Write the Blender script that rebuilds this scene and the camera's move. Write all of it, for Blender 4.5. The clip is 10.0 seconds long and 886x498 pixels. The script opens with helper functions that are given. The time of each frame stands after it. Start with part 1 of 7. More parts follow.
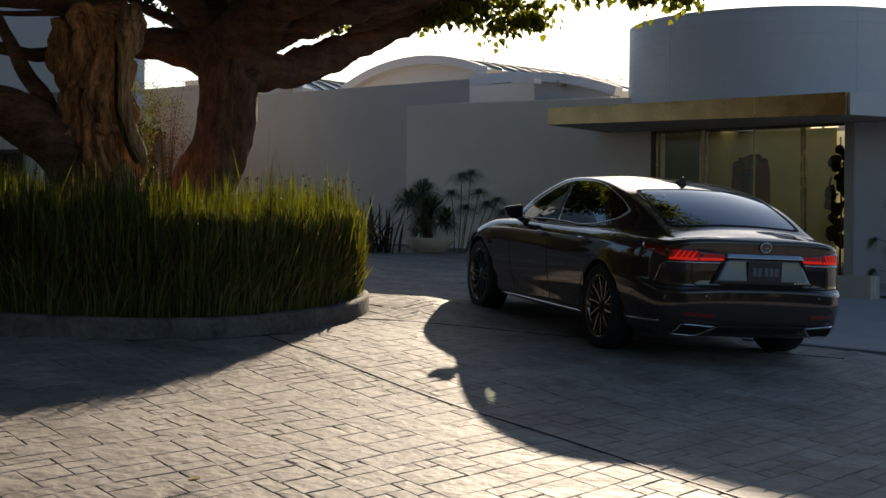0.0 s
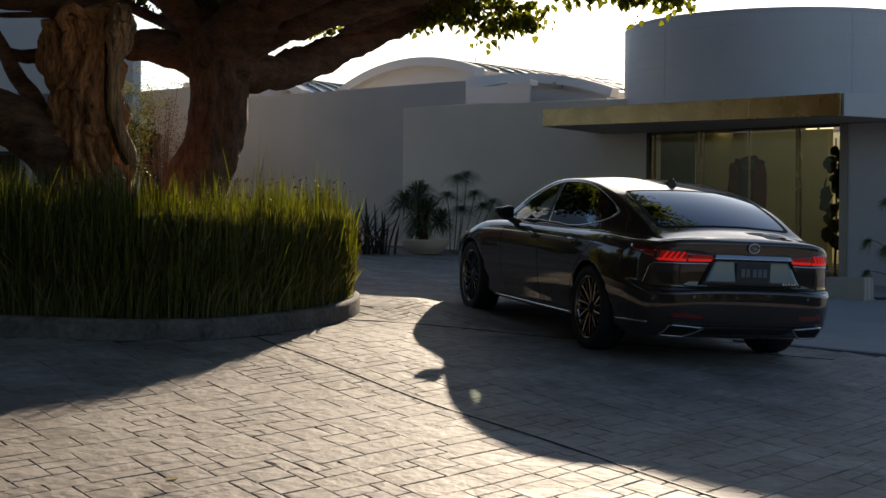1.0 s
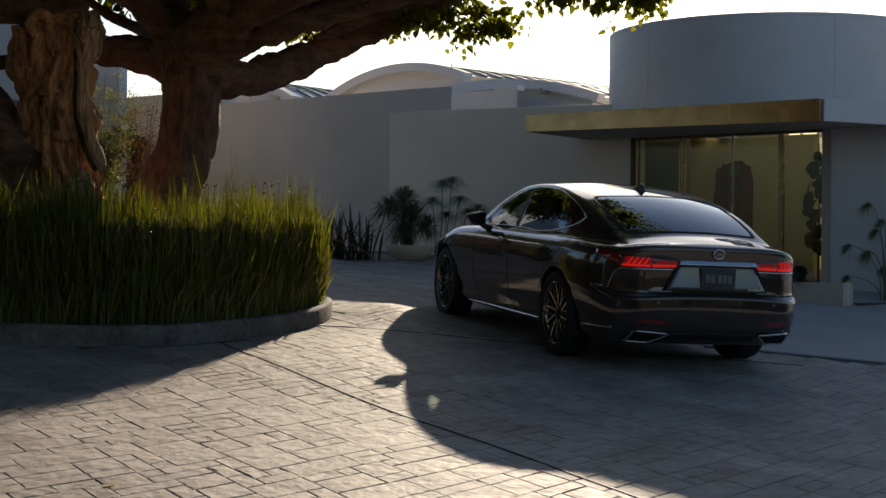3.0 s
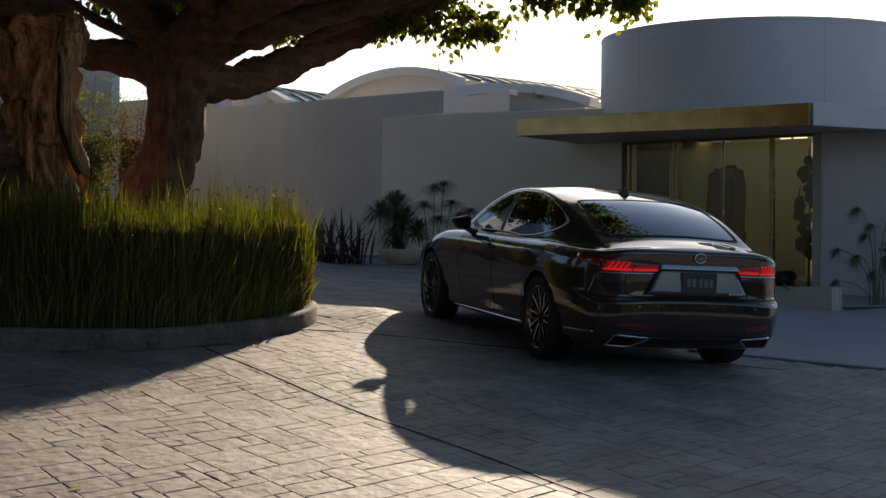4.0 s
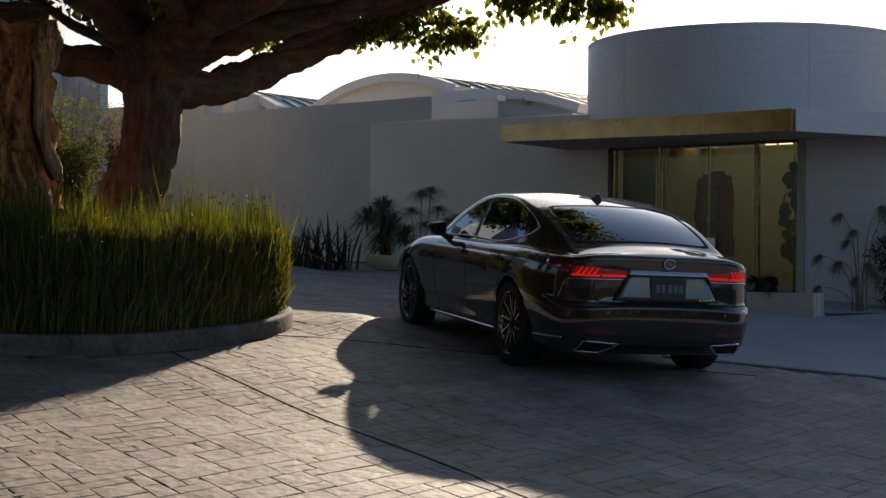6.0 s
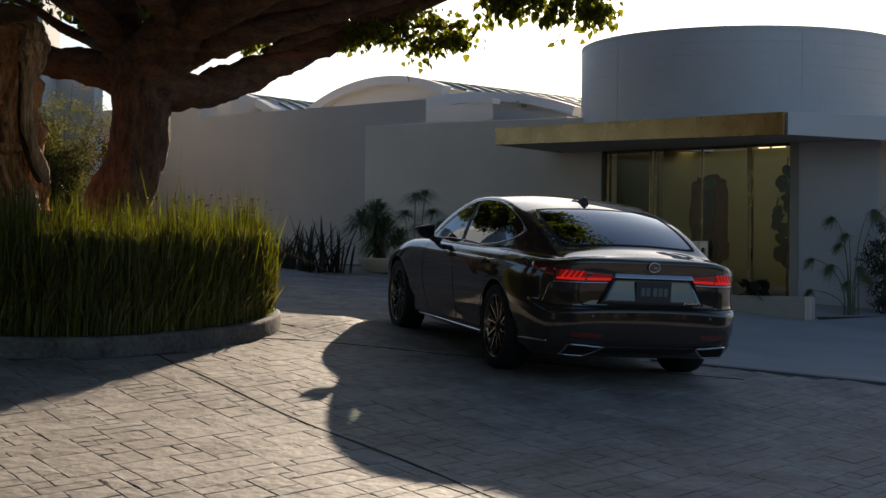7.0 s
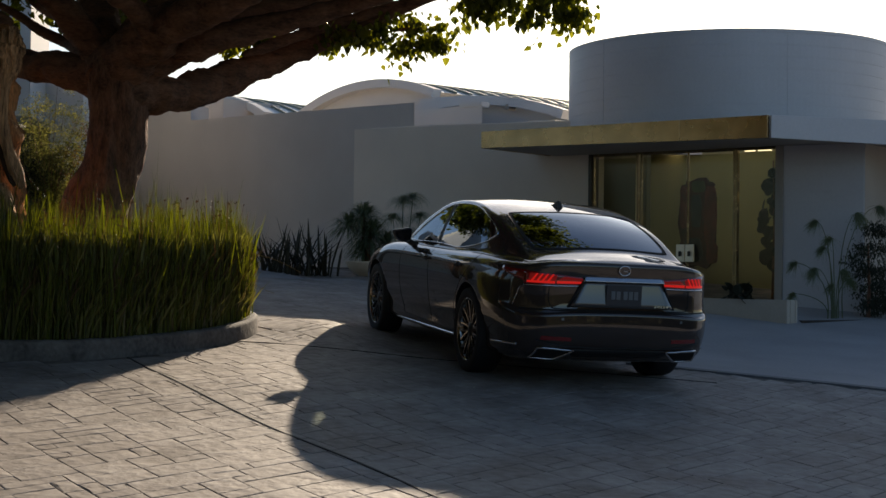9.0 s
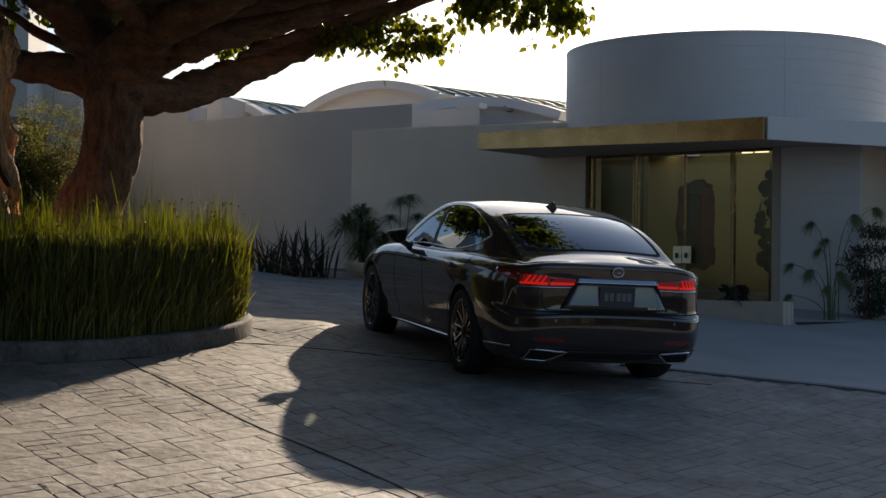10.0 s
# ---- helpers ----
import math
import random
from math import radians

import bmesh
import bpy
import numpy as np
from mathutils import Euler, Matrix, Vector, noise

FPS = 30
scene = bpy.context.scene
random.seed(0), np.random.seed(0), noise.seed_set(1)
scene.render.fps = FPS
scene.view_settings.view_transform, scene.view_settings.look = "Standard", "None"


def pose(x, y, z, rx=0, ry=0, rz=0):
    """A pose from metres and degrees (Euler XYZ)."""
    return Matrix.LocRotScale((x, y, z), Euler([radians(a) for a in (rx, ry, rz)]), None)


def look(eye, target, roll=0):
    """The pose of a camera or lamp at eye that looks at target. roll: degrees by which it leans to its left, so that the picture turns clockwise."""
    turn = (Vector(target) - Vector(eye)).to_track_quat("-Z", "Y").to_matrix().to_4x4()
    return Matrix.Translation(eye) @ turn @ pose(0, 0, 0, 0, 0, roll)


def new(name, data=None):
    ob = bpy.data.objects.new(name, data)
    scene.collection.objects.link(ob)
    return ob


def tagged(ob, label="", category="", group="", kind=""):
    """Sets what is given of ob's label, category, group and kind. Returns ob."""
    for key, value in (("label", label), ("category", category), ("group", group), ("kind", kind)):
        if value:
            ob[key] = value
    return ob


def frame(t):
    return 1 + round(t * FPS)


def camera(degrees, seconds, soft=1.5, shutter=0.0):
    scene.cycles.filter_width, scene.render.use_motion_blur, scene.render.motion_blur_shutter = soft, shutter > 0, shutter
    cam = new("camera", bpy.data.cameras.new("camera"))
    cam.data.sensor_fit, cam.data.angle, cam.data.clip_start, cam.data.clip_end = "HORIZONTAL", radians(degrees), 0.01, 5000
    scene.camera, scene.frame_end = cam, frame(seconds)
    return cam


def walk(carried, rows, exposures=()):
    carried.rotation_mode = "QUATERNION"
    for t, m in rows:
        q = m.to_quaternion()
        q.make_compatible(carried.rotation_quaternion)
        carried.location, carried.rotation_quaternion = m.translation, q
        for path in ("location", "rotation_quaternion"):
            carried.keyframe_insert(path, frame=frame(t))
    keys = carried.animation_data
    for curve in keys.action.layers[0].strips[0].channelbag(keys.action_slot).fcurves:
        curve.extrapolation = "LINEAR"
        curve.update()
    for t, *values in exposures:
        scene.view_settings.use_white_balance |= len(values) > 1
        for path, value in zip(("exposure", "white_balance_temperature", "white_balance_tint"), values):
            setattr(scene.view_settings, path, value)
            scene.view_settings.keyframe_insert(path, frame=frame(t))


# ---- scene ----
cam = camera(32.0, 10.0, soft=1.5)
ROWS = [
    (0.0, -6.2361, -12.1807, 0.8477, 90.034, -0.598, -17.883),
    (0.5, -6.1802, -12.1934, 0.8441, 90.077, -0.622, -17.822),
    (1.0, -6.1131, -12.2125, 0.8399, 90.113, -0.572, -17.740),
    (1.5, -6.0528, -12.2287, 0.8439, 90.147, -0.596, -17.698),
    (2.0, -5.9774, -12.2565, 0.8474, 90.214, -0.579, -17.615),
    (2.5, -5.8818, -12.2827, 0.8467, 90.257, -0.542, -17.547),
    (4.0, -5.6253, -12.3457, 0.8463, 90.467, -0.578, -17.416),
    (4.5, -5.5437, -12.3777, 0.8468, 90.540, -0.589, -17.319),
    (5.0, -5.4772, -12.3861, 0.8466, 90.601, -0.615, -17.296),
    (5.5, -5.4103, -12.4063, 0.8456, 90.644, -0.582, -17.252),
    (7.0, -5.2023, -12.4625, 0.8480, 90.803, -0.667, -17.095),
    (7.5, -5.1236, -12.4851, 0.8505, 90.849, -0.697, -17.025),
    (8.0, -5.0529, -12.5092, 0.8535, 90.899, -0.739, -16.979),
    (8.5, -4.9866, -12.5287, 0.8526, 90.911, -0.703, -16.949),
    (9.0, -4.9347, -12.5442, 0.8524, 90.919, -0.680, -16.894),
    (9.5, -4.8960, -12.5507, 0.8526, 90.951, -0.708, -16.873),
    (10.0, -4.8700, -12.5559, 0.8530, 90.969, -0.749, -16.842),
]
walk(cam, [(t, pose(x, y, z, rx, ry, rz)) for t, x, y, z, rx, ry, rz in ROWS])

# ---- world, sun, exposure ----
SUN_TO = Vector((1.775, 3.347, 1.256)).normalized()
SUN_EL = math.asin(SUN_TO.z)
SUN_AZ = math.atan2(SUN_TO.x, SUN_TO.y)
world = bpy.data.worlds.new("sky")
scene.world = world
world.use_nodes = True
wn = world.node_tree.nodes
sky = wn.new("ShaderNodeTexSky")
sky.sky_type = "NISHITA"
sky.sun_disc = False
sky.sun_elevation = SUN_EL
sky.sun_rotation = SUN_AZ
sky.air_density, sky.dust_density, sky.ozone_density = 1.0, 0.9, 2.7
wn["Background"].inputs["Strength"].default_value = 0.068
world.node_tree.links.new(sky.outputs["Color"], wn["Background"].inputs["Color"])
sun_data = bpy.data.lights.new("sun", "SUN")
sun_data.energy, sun_data.angle, sun_data.color = 4.2, radians(0.53), (1.0, 0.83, 0.63)
sun = new("sun", sun_data)
sun.matrix_world = look(SUN_TO * 60, (0, 0, 0))
scene.view_settings.exposure = 0.75

# ---- materials ----
def mat(name, base, rough=0.6, metal=0.0, var=0.25, scale=6.0, fine=60.0, bump=0.15, tint=None, spec=0.5,
        coat=0.0, rand=0.0, bump_dist=0.01, stretch=(1, 1, 1), rough_var=0.12):
    """A procedural surface: large blotches and fine grain in colour, roughness and relief."""
    m = bpy.data.materials.new(name)
    m.use_nodes = True
    nt = m.node_tree
    n, l = nt.nodes, nt.links
    b = n["Principled BSDF"]
    b.inputs["Roughness"].default_value = rough
    b.inputs["Metallic"].default_value = metal
    b.inputs["Specular IOR Level"].default_value = spec
    b.inputs["Coat Weight"].default_value = coat
    b.inputs["Coat Roughness"].default_value = 0.015
    b.inputs["Coat IOR"].default_value = 1.75
    tc = n.new("ShaderNodeTexCoord")
    mp = n.new("ShaderNodeMapping")
    mp.inputs["Scale"].default_value = stretch
    l.new(tc.outputs["Object"], mp.inputs["Vector"])
    big = n.new("ShaderNodeTexNoise")
    big.inputs["Scale"].default_value = scale
    big.inputs["Detail"].default_value = 5
    small = n.new("ShaderNodeTexNoise")
    small.inputs["Scale"].default_value = fine
    small.inputs["Detail"].default_value = 4
    l.new(mp.outputs[0], big.inputs["Vector"])
    l.new(mp.outputs[0], small.inputs["Vector"])
    mix = n.new("ShaderNodeMath")
    mix.operation = "MULTIPLY_ADD"
    mix.inputs[1].default_value = 0.6
    l.new(big.outputs["Fac"], mix.inputs[0])
    half = n.new("ShaderNodeMath")
    half.operation = "MULTIPLY"
    half.inputs[1].default_value = 0.4
    l.new(small.outputs["Fac"], half.inputs[0])
    l.new(half.outputs[0], mix.inputs[2])
    ramp = n.new("ShaderNodeValToRGB")
    lo = tuple(c * (1 - var) for c in base)
    hi = tuple(min(1, c * (1 + var)) for c in (tint or base))
    ramp.color_ramp.elements[0].position, ramp.color_ramp.elements[0].color = 0.33, (*lo, 1)
    ramp.color_ramp.elements[1].position, ramp.color_ramp.elements[1].color = 0.67, (*hi, 1)
    l.new(mix.outputs[0], ramp.inputs["Fac"])
    colour = ramp.outputs["Color"]
    if rand:
        oi = n.new("ShaderNodeObjectInfo")
        gi = n.new("ShaderNodeNewGeometry")
        add = n.new("ShaderNodeMath")
        l.new(oi.outputs["Random"], add.inputs[0])
        l.new(gi.outputs["Random Per Island"], add.inputs[1])
        fr = n.new("ShaderNodeMath")
        fr.operation = "FRACT"
        l.new(add.outputs[0], fr.inputs[0])
        rg = n.new("ShaderNodeMapRange")
        rg.inputs["To Min"].default_value, rg.inputs["To Max"].default_value = 1 - rand, 1 + rand
        l.new(fr.outputs[0], rg.inputs["Value"])
        hs = n.new("ShaderNodeHueSaturation")
        l.new(rg.outputs[0], hs.inputs["Value"])
        l.new(colour, hs.inputs["Color"])
        colour = hs.outputs["Color"]
    l.new(colour, b.inputs["Base Color"])
    rr = n.new("ShaderNodeMapRange")
    rr.inputs["To Min"].default_value, rr.inputs["To Max"].default_value = max(0, rough - rough_var), min(1, rough + rough_var)
    l.new(mix.outputs[0], rr.inputs["Value"])
    l.new(rr.outputs[0], b.inputs["Roughness"])
    if bump:
        bp = n.new("ShaderNodeBump")
        bp.inputs["Strength"].default_value = bump
        bp.inputs["Distance"].default_value = bump_dist
        l.new(mix.outputs[0], bp.inputs["Height"])
        l.new(bp.outputs[0], b.inputs["Normal"])
    return m


def leafy(name, base, tint, through_w=0.45, rough=0.45, spec=0.5):
    """Leaf or blade: colour by island, some light passes through it."""
    m = bpy.data.materials.new(name)
    m.use_nodes = True
    n, l = m.node_tree.nodes, m.node_tree.links
    b = n["Principled BSDF"]
    b.inputs["Roughness"].default_value = rough
    b.inputs["Specular IOR Level"].default_value = spec
    gi = n.new("ShaderNodeNewGeometry")
    ramp = n.new("ShaderNodeValToRGB")
    ramp.color_ramp.elements[0].color = (*base, 1)
    ramp.color_ramp.elements[1].color = (*tint, 1)
    l.new(gi.outputs["Random Per Island"], ramp.inputs["Fac"])
    l.new(ramp.outputs["Color"], b.inputs["Base Color"])
    tr = n.new("ShaderNodeBsdfTranslucent")
    hs = n.new("ShaderNodeHueSaturation")
    hs.inputs["Saturation"].default_value = 1.15
    hs.inputs["Value"].default_value = 1.7
    l.new(ramp.outputs["Color"], hs.inputs["Color"])
    l.new(hs.outputs["Color"], tr.inputs["Color"])
    mx = n.new("ShaderNodeMixShader")
    mx.inputs[0].default_value = through_w
    l.new(b.outputs[0], mx.inputs[1])
    l.new(tr.outputs[0], mx.inputs[2])
    l.new(mx.outputs[0], n["Material Output"].inputs["Surface"])
    return m


def glassy(name, tint, rough=0.0, ior=1.52, gloss_tint=(1, 1, 1)):
    """Pane: clear sheet with a true mirror gloss that grows towards grazing; a higher ior strengthens it."""
    m = bpy.data.materials.new(name)
    m.use_nodes = True
    n, l = m.node_tree.nodes, m.node_tree.links
    n.remove(n["Principled BSDF"])
    tr = n.new("ShaderNodeBsdfTransparent")
    tr.inputs["Color"].default_value = (*tint, 1)
    gl = n.new("ShaderNodeBsdfGlossy")
    gl.inputs["Roughness"].default_value = rough
    gl.inputs["Color"].default_value = (*gloss_tint, 1)
    lw = n.new("ShaderNodeLayerWeight")
    lw.inputs["Blend"].default_value = 0.5
    pw = n.new("ShaderNodeMath")
    pw.operation = "POWER"
    pw.inputs[1].default_value = 4.5
    l.new(lw.outputs["Facing"], pw.inputs[0])
    f0 = ((ior - 1) / (ior + 1)) ** 2
    fr = n.new("ShaderNodeMapRange")
    fr.inputs["To Min"].default_value, fr.inputs["To Max"].default_value = f0, 1.0
    l.new(pw.outputs[0], fr.inputs["Value"])
    mx = n.new("ShaderNodeMixShader")
    l.new(fr.outputs[0], mx.inputs[0])
    l.new(tr.outputs[0], mx.inputs[1])
    l.new(gl.outputs[0], mx.inputs[2])
    l.new(mx.outputs[0], n["Material Output"].inputs["Surface"])
    return m


M_STONE = mat("stamped_concrete", (0.285, 0.236, 0.202), 0.7, var=0.38, tint=(0.305, 0.272, 0.246), scale=1.7, fine=11, bump=1.0, bump_dist=0.030, rand=0.08, spec=0.25, rough_var=0.2)
M_JOINT = mat("joint_grout", (0.060, 0.047, 0.039), 0.85, scale=2.6, fine=9, bump=0.4, var=0.6, tint=(0.17, 0.14, 0.12))
M_APRON = mat("apron_concrete", (0.34, 0.325, 0.32), 0.7, scale=1.1, fine=40, bump=0.25, var=0.18)
M_KERB = mat("kerb_concrete", (0.125, 0.108, 0.090), 0.88, scale=2.8, fine=22, bump=0.8, bump_dist=0.02, var=0.55, tint=(0.155, 0.135, 0.115))
M_STUCCO = mat("grey_stucco", (0.60, 0.55, 0.505), 0.85, scale=0.6, fine=110, bump=0.2, var=0.13)
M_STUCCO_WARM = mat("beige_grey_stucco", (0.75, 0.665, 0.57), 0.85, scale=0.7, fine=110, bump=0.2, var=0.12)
M_WHITE = mat("white_stucco", (0.72, 0.70, 0.68), 0.8, scale=0.9, fine=120, bump=0.1, var=0.06)
M_PANEL = mat("grey_metal_panel", (0.60, 0.59, 0.61), 0.5, metal=0.1, scale=1.2, fine=30, bump=0.04, var=0.06)
# Gold tone and blotches hold the sunlit drive mirrored in the metal.
M_GOLDSHEEN = mat("gold_sheen_fascia", (0.43, 0.295, 0.155), 0.27, metal=1.0, scale=0.9, fine=3.0, bump=0.22, bump_dist=0.06, var=0.45)
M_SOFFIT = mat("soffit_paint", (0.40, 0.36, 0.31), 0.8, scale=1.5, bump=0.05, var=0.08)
# Ribs darkened for their shaded sides, roof panels paled for sky sheen.
M_RIBSHADE = mat("shaded_roof_rib", (0.22, 0.25, 0.22), 0.5, metal=0.2, scale=2, fine=30, bump=0.05, var=0.1)
M_ROOF = mat("standing_seam_roof", (0.62, 0.64, 0.62), 0.4, metal=0.3, scale=2, fine=30, bump=0.05, var=0.1)
M_BRASS = mat("brass_frame", (0.20, 0.16, 0.09), 0.25, metal=0.9, scale=6, bump=0.03, var=0.1)
M_DARKFRAME = mat("dark_bronze_frame", (0.05, 0.045, 0.04), 0.4, metal=0.4, scale=6, bump=0.03, var=0.15)
M_INWALL = mat("cream_interior_wall", (0.36, 0.315, 0.145), 0.8, scale=1.5, bump=0.04, var=0.08)
# Dark olive of the two sheets and blocks added to darken.
M_ADDEDOLIVE = mat("added_dark_olive", (0.11, 0.095, 0.045), 0.7, scale=2, bump=0.05, var=0.2)
M_BADGEGLASS = mat("shaded_glass", (0.012, 0.013, 0.015), 0.08, scale=2, bump=0.0, var=0.1)
M_INFLOOR = mat("interior_stone_floor", (0.42, 0.38, 0.30), 0.3, scale=2, bump=0.03, var=0.1)
M_SOIL = mat("soil", (0.045, 0.033, 0.024), 0.95, scale=8, bump=0.7, var=0.4)
M_BARK = mat("brown_bark", (0.105, 0.045, 0.024), 0.88, scale=17, fine=70, bump=1.0, bump_dist=0.04, var=0.6, tint=(0.17, 0.084, 0.049), stretch=(1, 1, 0.30))
M_LIMB = mat("limb_bark", (0.100, 0.042, 0.022), 0.86, scale=8, fine=42, bump=1.0, bump_dist=0.035, var=0.6, tint=(0.160, 0.079, 0.046), stretch=(0.45, 0.7, 1.3))
M_DEAD = mat("weathered_deadwood", (0.17, 0.062, 0.024), 0.8, scale=9, fine=45, bump=1.0, bump_dist=0.06, var=0.85, tint=(0.47, 0.205, 0.080), stretch=(1, 1, 0.28))
# Near-black wood colour that paints the shade of the cleft.
M_CLEFT = mat("cleft_shade_wood", (0.045, 0.022, 0.012), 0.95, scale=6, fine=40, bump=0.6, var=0.4)
M_PALEWOOD = mat("bleached_deadwood", (0.30, 0.118, 0.046), 0.8, scale=20, fine=70, bump=1.0, bump_dist=0.035, tint=(0.58, 0.32, 0.165), var=0.8, stretch=(1, 1, 0.08))
M_LEAF = leafy("tree_leaf", (0.032, 0.042, 0.008), (0.185, 0.185, 0.030), 0.62)
# Crown copy of the leaf, darker and less translucent to dim light below.
M_CROWNLEAF = leafy("crown_leaf", (0.026, 0.038, 0.008), (0.155, 0.165, 0.026), 0.50)
M_GRASS = leafy("clump_grass", (0.019, 0.016, 0.005), (0.170, 0.188, 0.027), 0.36, 0.36, 0.22)
# Paler olive foot blades, lightened further for light bounced up from below.
M_FOOTBLADE = leafy("foot_blade", (0.055, 0.052, 0.016), (0.235, 0.225, 0.060), 0.30, 0.5, 0.3)
M_DRY = leafy("dry_grass", (0.16, 0.12, 0.05), (0.24, 0.19, 0.09), 0.35, 0.6)
M_RUST = leafy("withered_blade", (0.050, 0.026, 0.012), (0.13, 0.075, 0.032), 0.2, 0.7)
M_FALLEN = leafy("fallen_leaf", (0.50, 0.42, 0.26), (0.62, 0.54, 0.38), 0.25, 0.6)
M_PALM = leafy("grey_green_leaf", (0.080, 0.105, 0.052), (0.16, 0.19, 0.10), 0.3)
M_SWORD = leafy("sword_leaf", (0.028, 0.026, 0.016), (0.070, 0.066, 0.040), 0.2)
M_REED = leafy("reed_leaf", (0.14, 0.165, 0.095), (0.22, 0.245, 0.15), 0.35, 0.6)
M_SHRUB = leafy("shrub_leaf", (0.030, 0.034, 0.012), (0.16, 0.15, 0.05), 0.5, 0.85)
# Two leaf greens darkened to read as shaded and as backlit foliage.
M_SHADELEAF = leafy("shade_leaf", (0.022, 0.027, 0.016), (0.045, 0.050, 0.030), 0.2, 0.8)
M_DARKLEAF = leafy("darkened_leaf", (0.008, 0.011, 0.005), (0.020, 0.024, 0.010), 0.15, 0.7)
M_CLAY = mat("pale_clay_bowl", (0.70, 0.60, 0.47), 0.75, scale=4, bump=0.1, var=0.1)
M_GLASS = glassy("clear_glass", (0.86, 0.87, 0.76), ior=1.24)
M_PLINTH = mat("planter_stucco", (0.46, 0.40, 0.33), 0.8, scale=3, bump=0.15, var=0.1)
M_PLATE = mat("polished_plate", (0.75, 0.70, 0.58), 0.4, metal=0.9, scale=8, bump=0.02, var=0.05)
M_TEXTILE = mat("dark_textile", (0.035, 0.020, 0.014), 0.85, scale=4.5, fine=30, bump=0.3, var=0.6, tint=(0.05, 0.012, 0.009))
M_ARTRED = mat("art_red", (0.10, 0.018, 0.012), 0.8, scale=5, fine=30, bump=0.2, var=0.6)
M_ARTGREEN = mat("art_olive", (0.045, 0.05, 0.018), 0.8, scale=5, fine=30, bump=0.2, var=0.5)
M_ARTBLUE = mat("art_slate", (0.025, 0.028, 0.032), 0.8, scale=5, fine=30, bump=0.2, var=0.5)
M_DRYLEAF = leafy("dry_orange_leaf", (0.06, 0.035, 0.016), (0.16, 0.075, 0.03), 0.3, 0.85)
M_HEDGE = mat("dark_hedge", (0.10, 0.092, 0.045), 0.8, scale=3, fine=20, bump=0.4, var=0.5)
M_DRAIN = mat("drain_concrete", (0.15, 0.148, 0.15), 0.7, scale=3, fine=30, bump=0.3, var=0.2)
M_SEAL = mat("joint_sealant", (0.022, 0.020, 0.019), 0.7, scale=8, bump=0.2, var=0.2)
M_WARMLIGHT = bpy.data.materials.new("warm_light")
M_WARMLIGHT.use_nodes = True
M_WARMLIGHT.node_tree.nodes["Principled BSDF"].inputs["Emission Color"].default_value = (1.0, 0.80, 0.42, 1)
M_WARMLIGHT.node_tree.nodes["Principled BSDF"].inputs["Emission Strength"].default_value = 1.0

# ---- helpers of this place ----
def part(name, bm, material, parent=None, label="", smooth=False):
    """Link a bmesh as one mesh object, under a thing or on its own."""
    me = bpy.data.meshes.new(name)
    bm.normal_update()
    bm.to_mesh(me)
    bm.free()
    if smooth:
        for p in me.polygons:
            p.use_smooth = True
    me.materials.append(material)
    ob = new(name, me)
    if parent:
        ob.parent = parent
    if label:
        tagged(ob, label)
    return ob


def box(bm, cx, cy, cz, sx, sy, sz, turn=0.0, bevel=0.0):
    m = Matrix.Translation((cx, cy, cz)) @ Matrix.Rotation(turn, 4, "Z") @ Matrix.Diagonal((sx, sy, sz, 1))
    g = bmesh.ops.create_cube(bm, size=1, matrix=m)
    if bevel:
        es = {e for v in g["verts"] for e in v.link_edges}
        bmesh.ops.bevel(bm, geom=list(es), offset=bevel, segments=2, affect="EDGES", profile=0.6)
    return bm


def prism(bm, pts, z0, z1):
    """An upright prism over a plan outline."""
    lo = [bm.verts.new((x, y, z0)) for x, y in pts]
    hi = [bm.verts.new((x, y, z1)) for x, y in pts]
    n = len(pts)
    for i in range(n):
        bm.faces.new((lo[i], lo[(i + 1) % n], hi[(i + 1) % n], hi[i]))
    bm.faces.new(hi)
    bm.faces.new(lo[::-1])
    bmesh.ops.recalc_face_normals(bm, faces=bm.faces[:])
    return bm


def spline(pts, per=8, closed=False):
    """Points along a smooth curve through pts (any number of coordinates)."""
    a = [np.array(p, float) for p in pts]
    n = len(a)
    out = []
    for i in range(n if closed else n - 1):
        if closed:
            p0, p1, p2, p3 = a[i - 1], a[i], a[(i + 1) % n], a[(i + 2) % n]
        else:
            p1, p2 = a[i], a[i + 1]
            p0 = a[i - 1] if i else 2 * p1 - p2
            p3 = a[i + 2] if i + 2 < n else 2 * p2 - p1
        for k in range(per):
            t = k / per
            out.append(0.5 * (2 * p1 + (p2 - p0) * t + (2 * p0 - 5 * p1 + 4 * p2 - p3) * t * t + (3 * p1 - p0 - 3 * p2 + p3) * t ** 3))
    if not closed:
        out.append(a[-1])
    return out


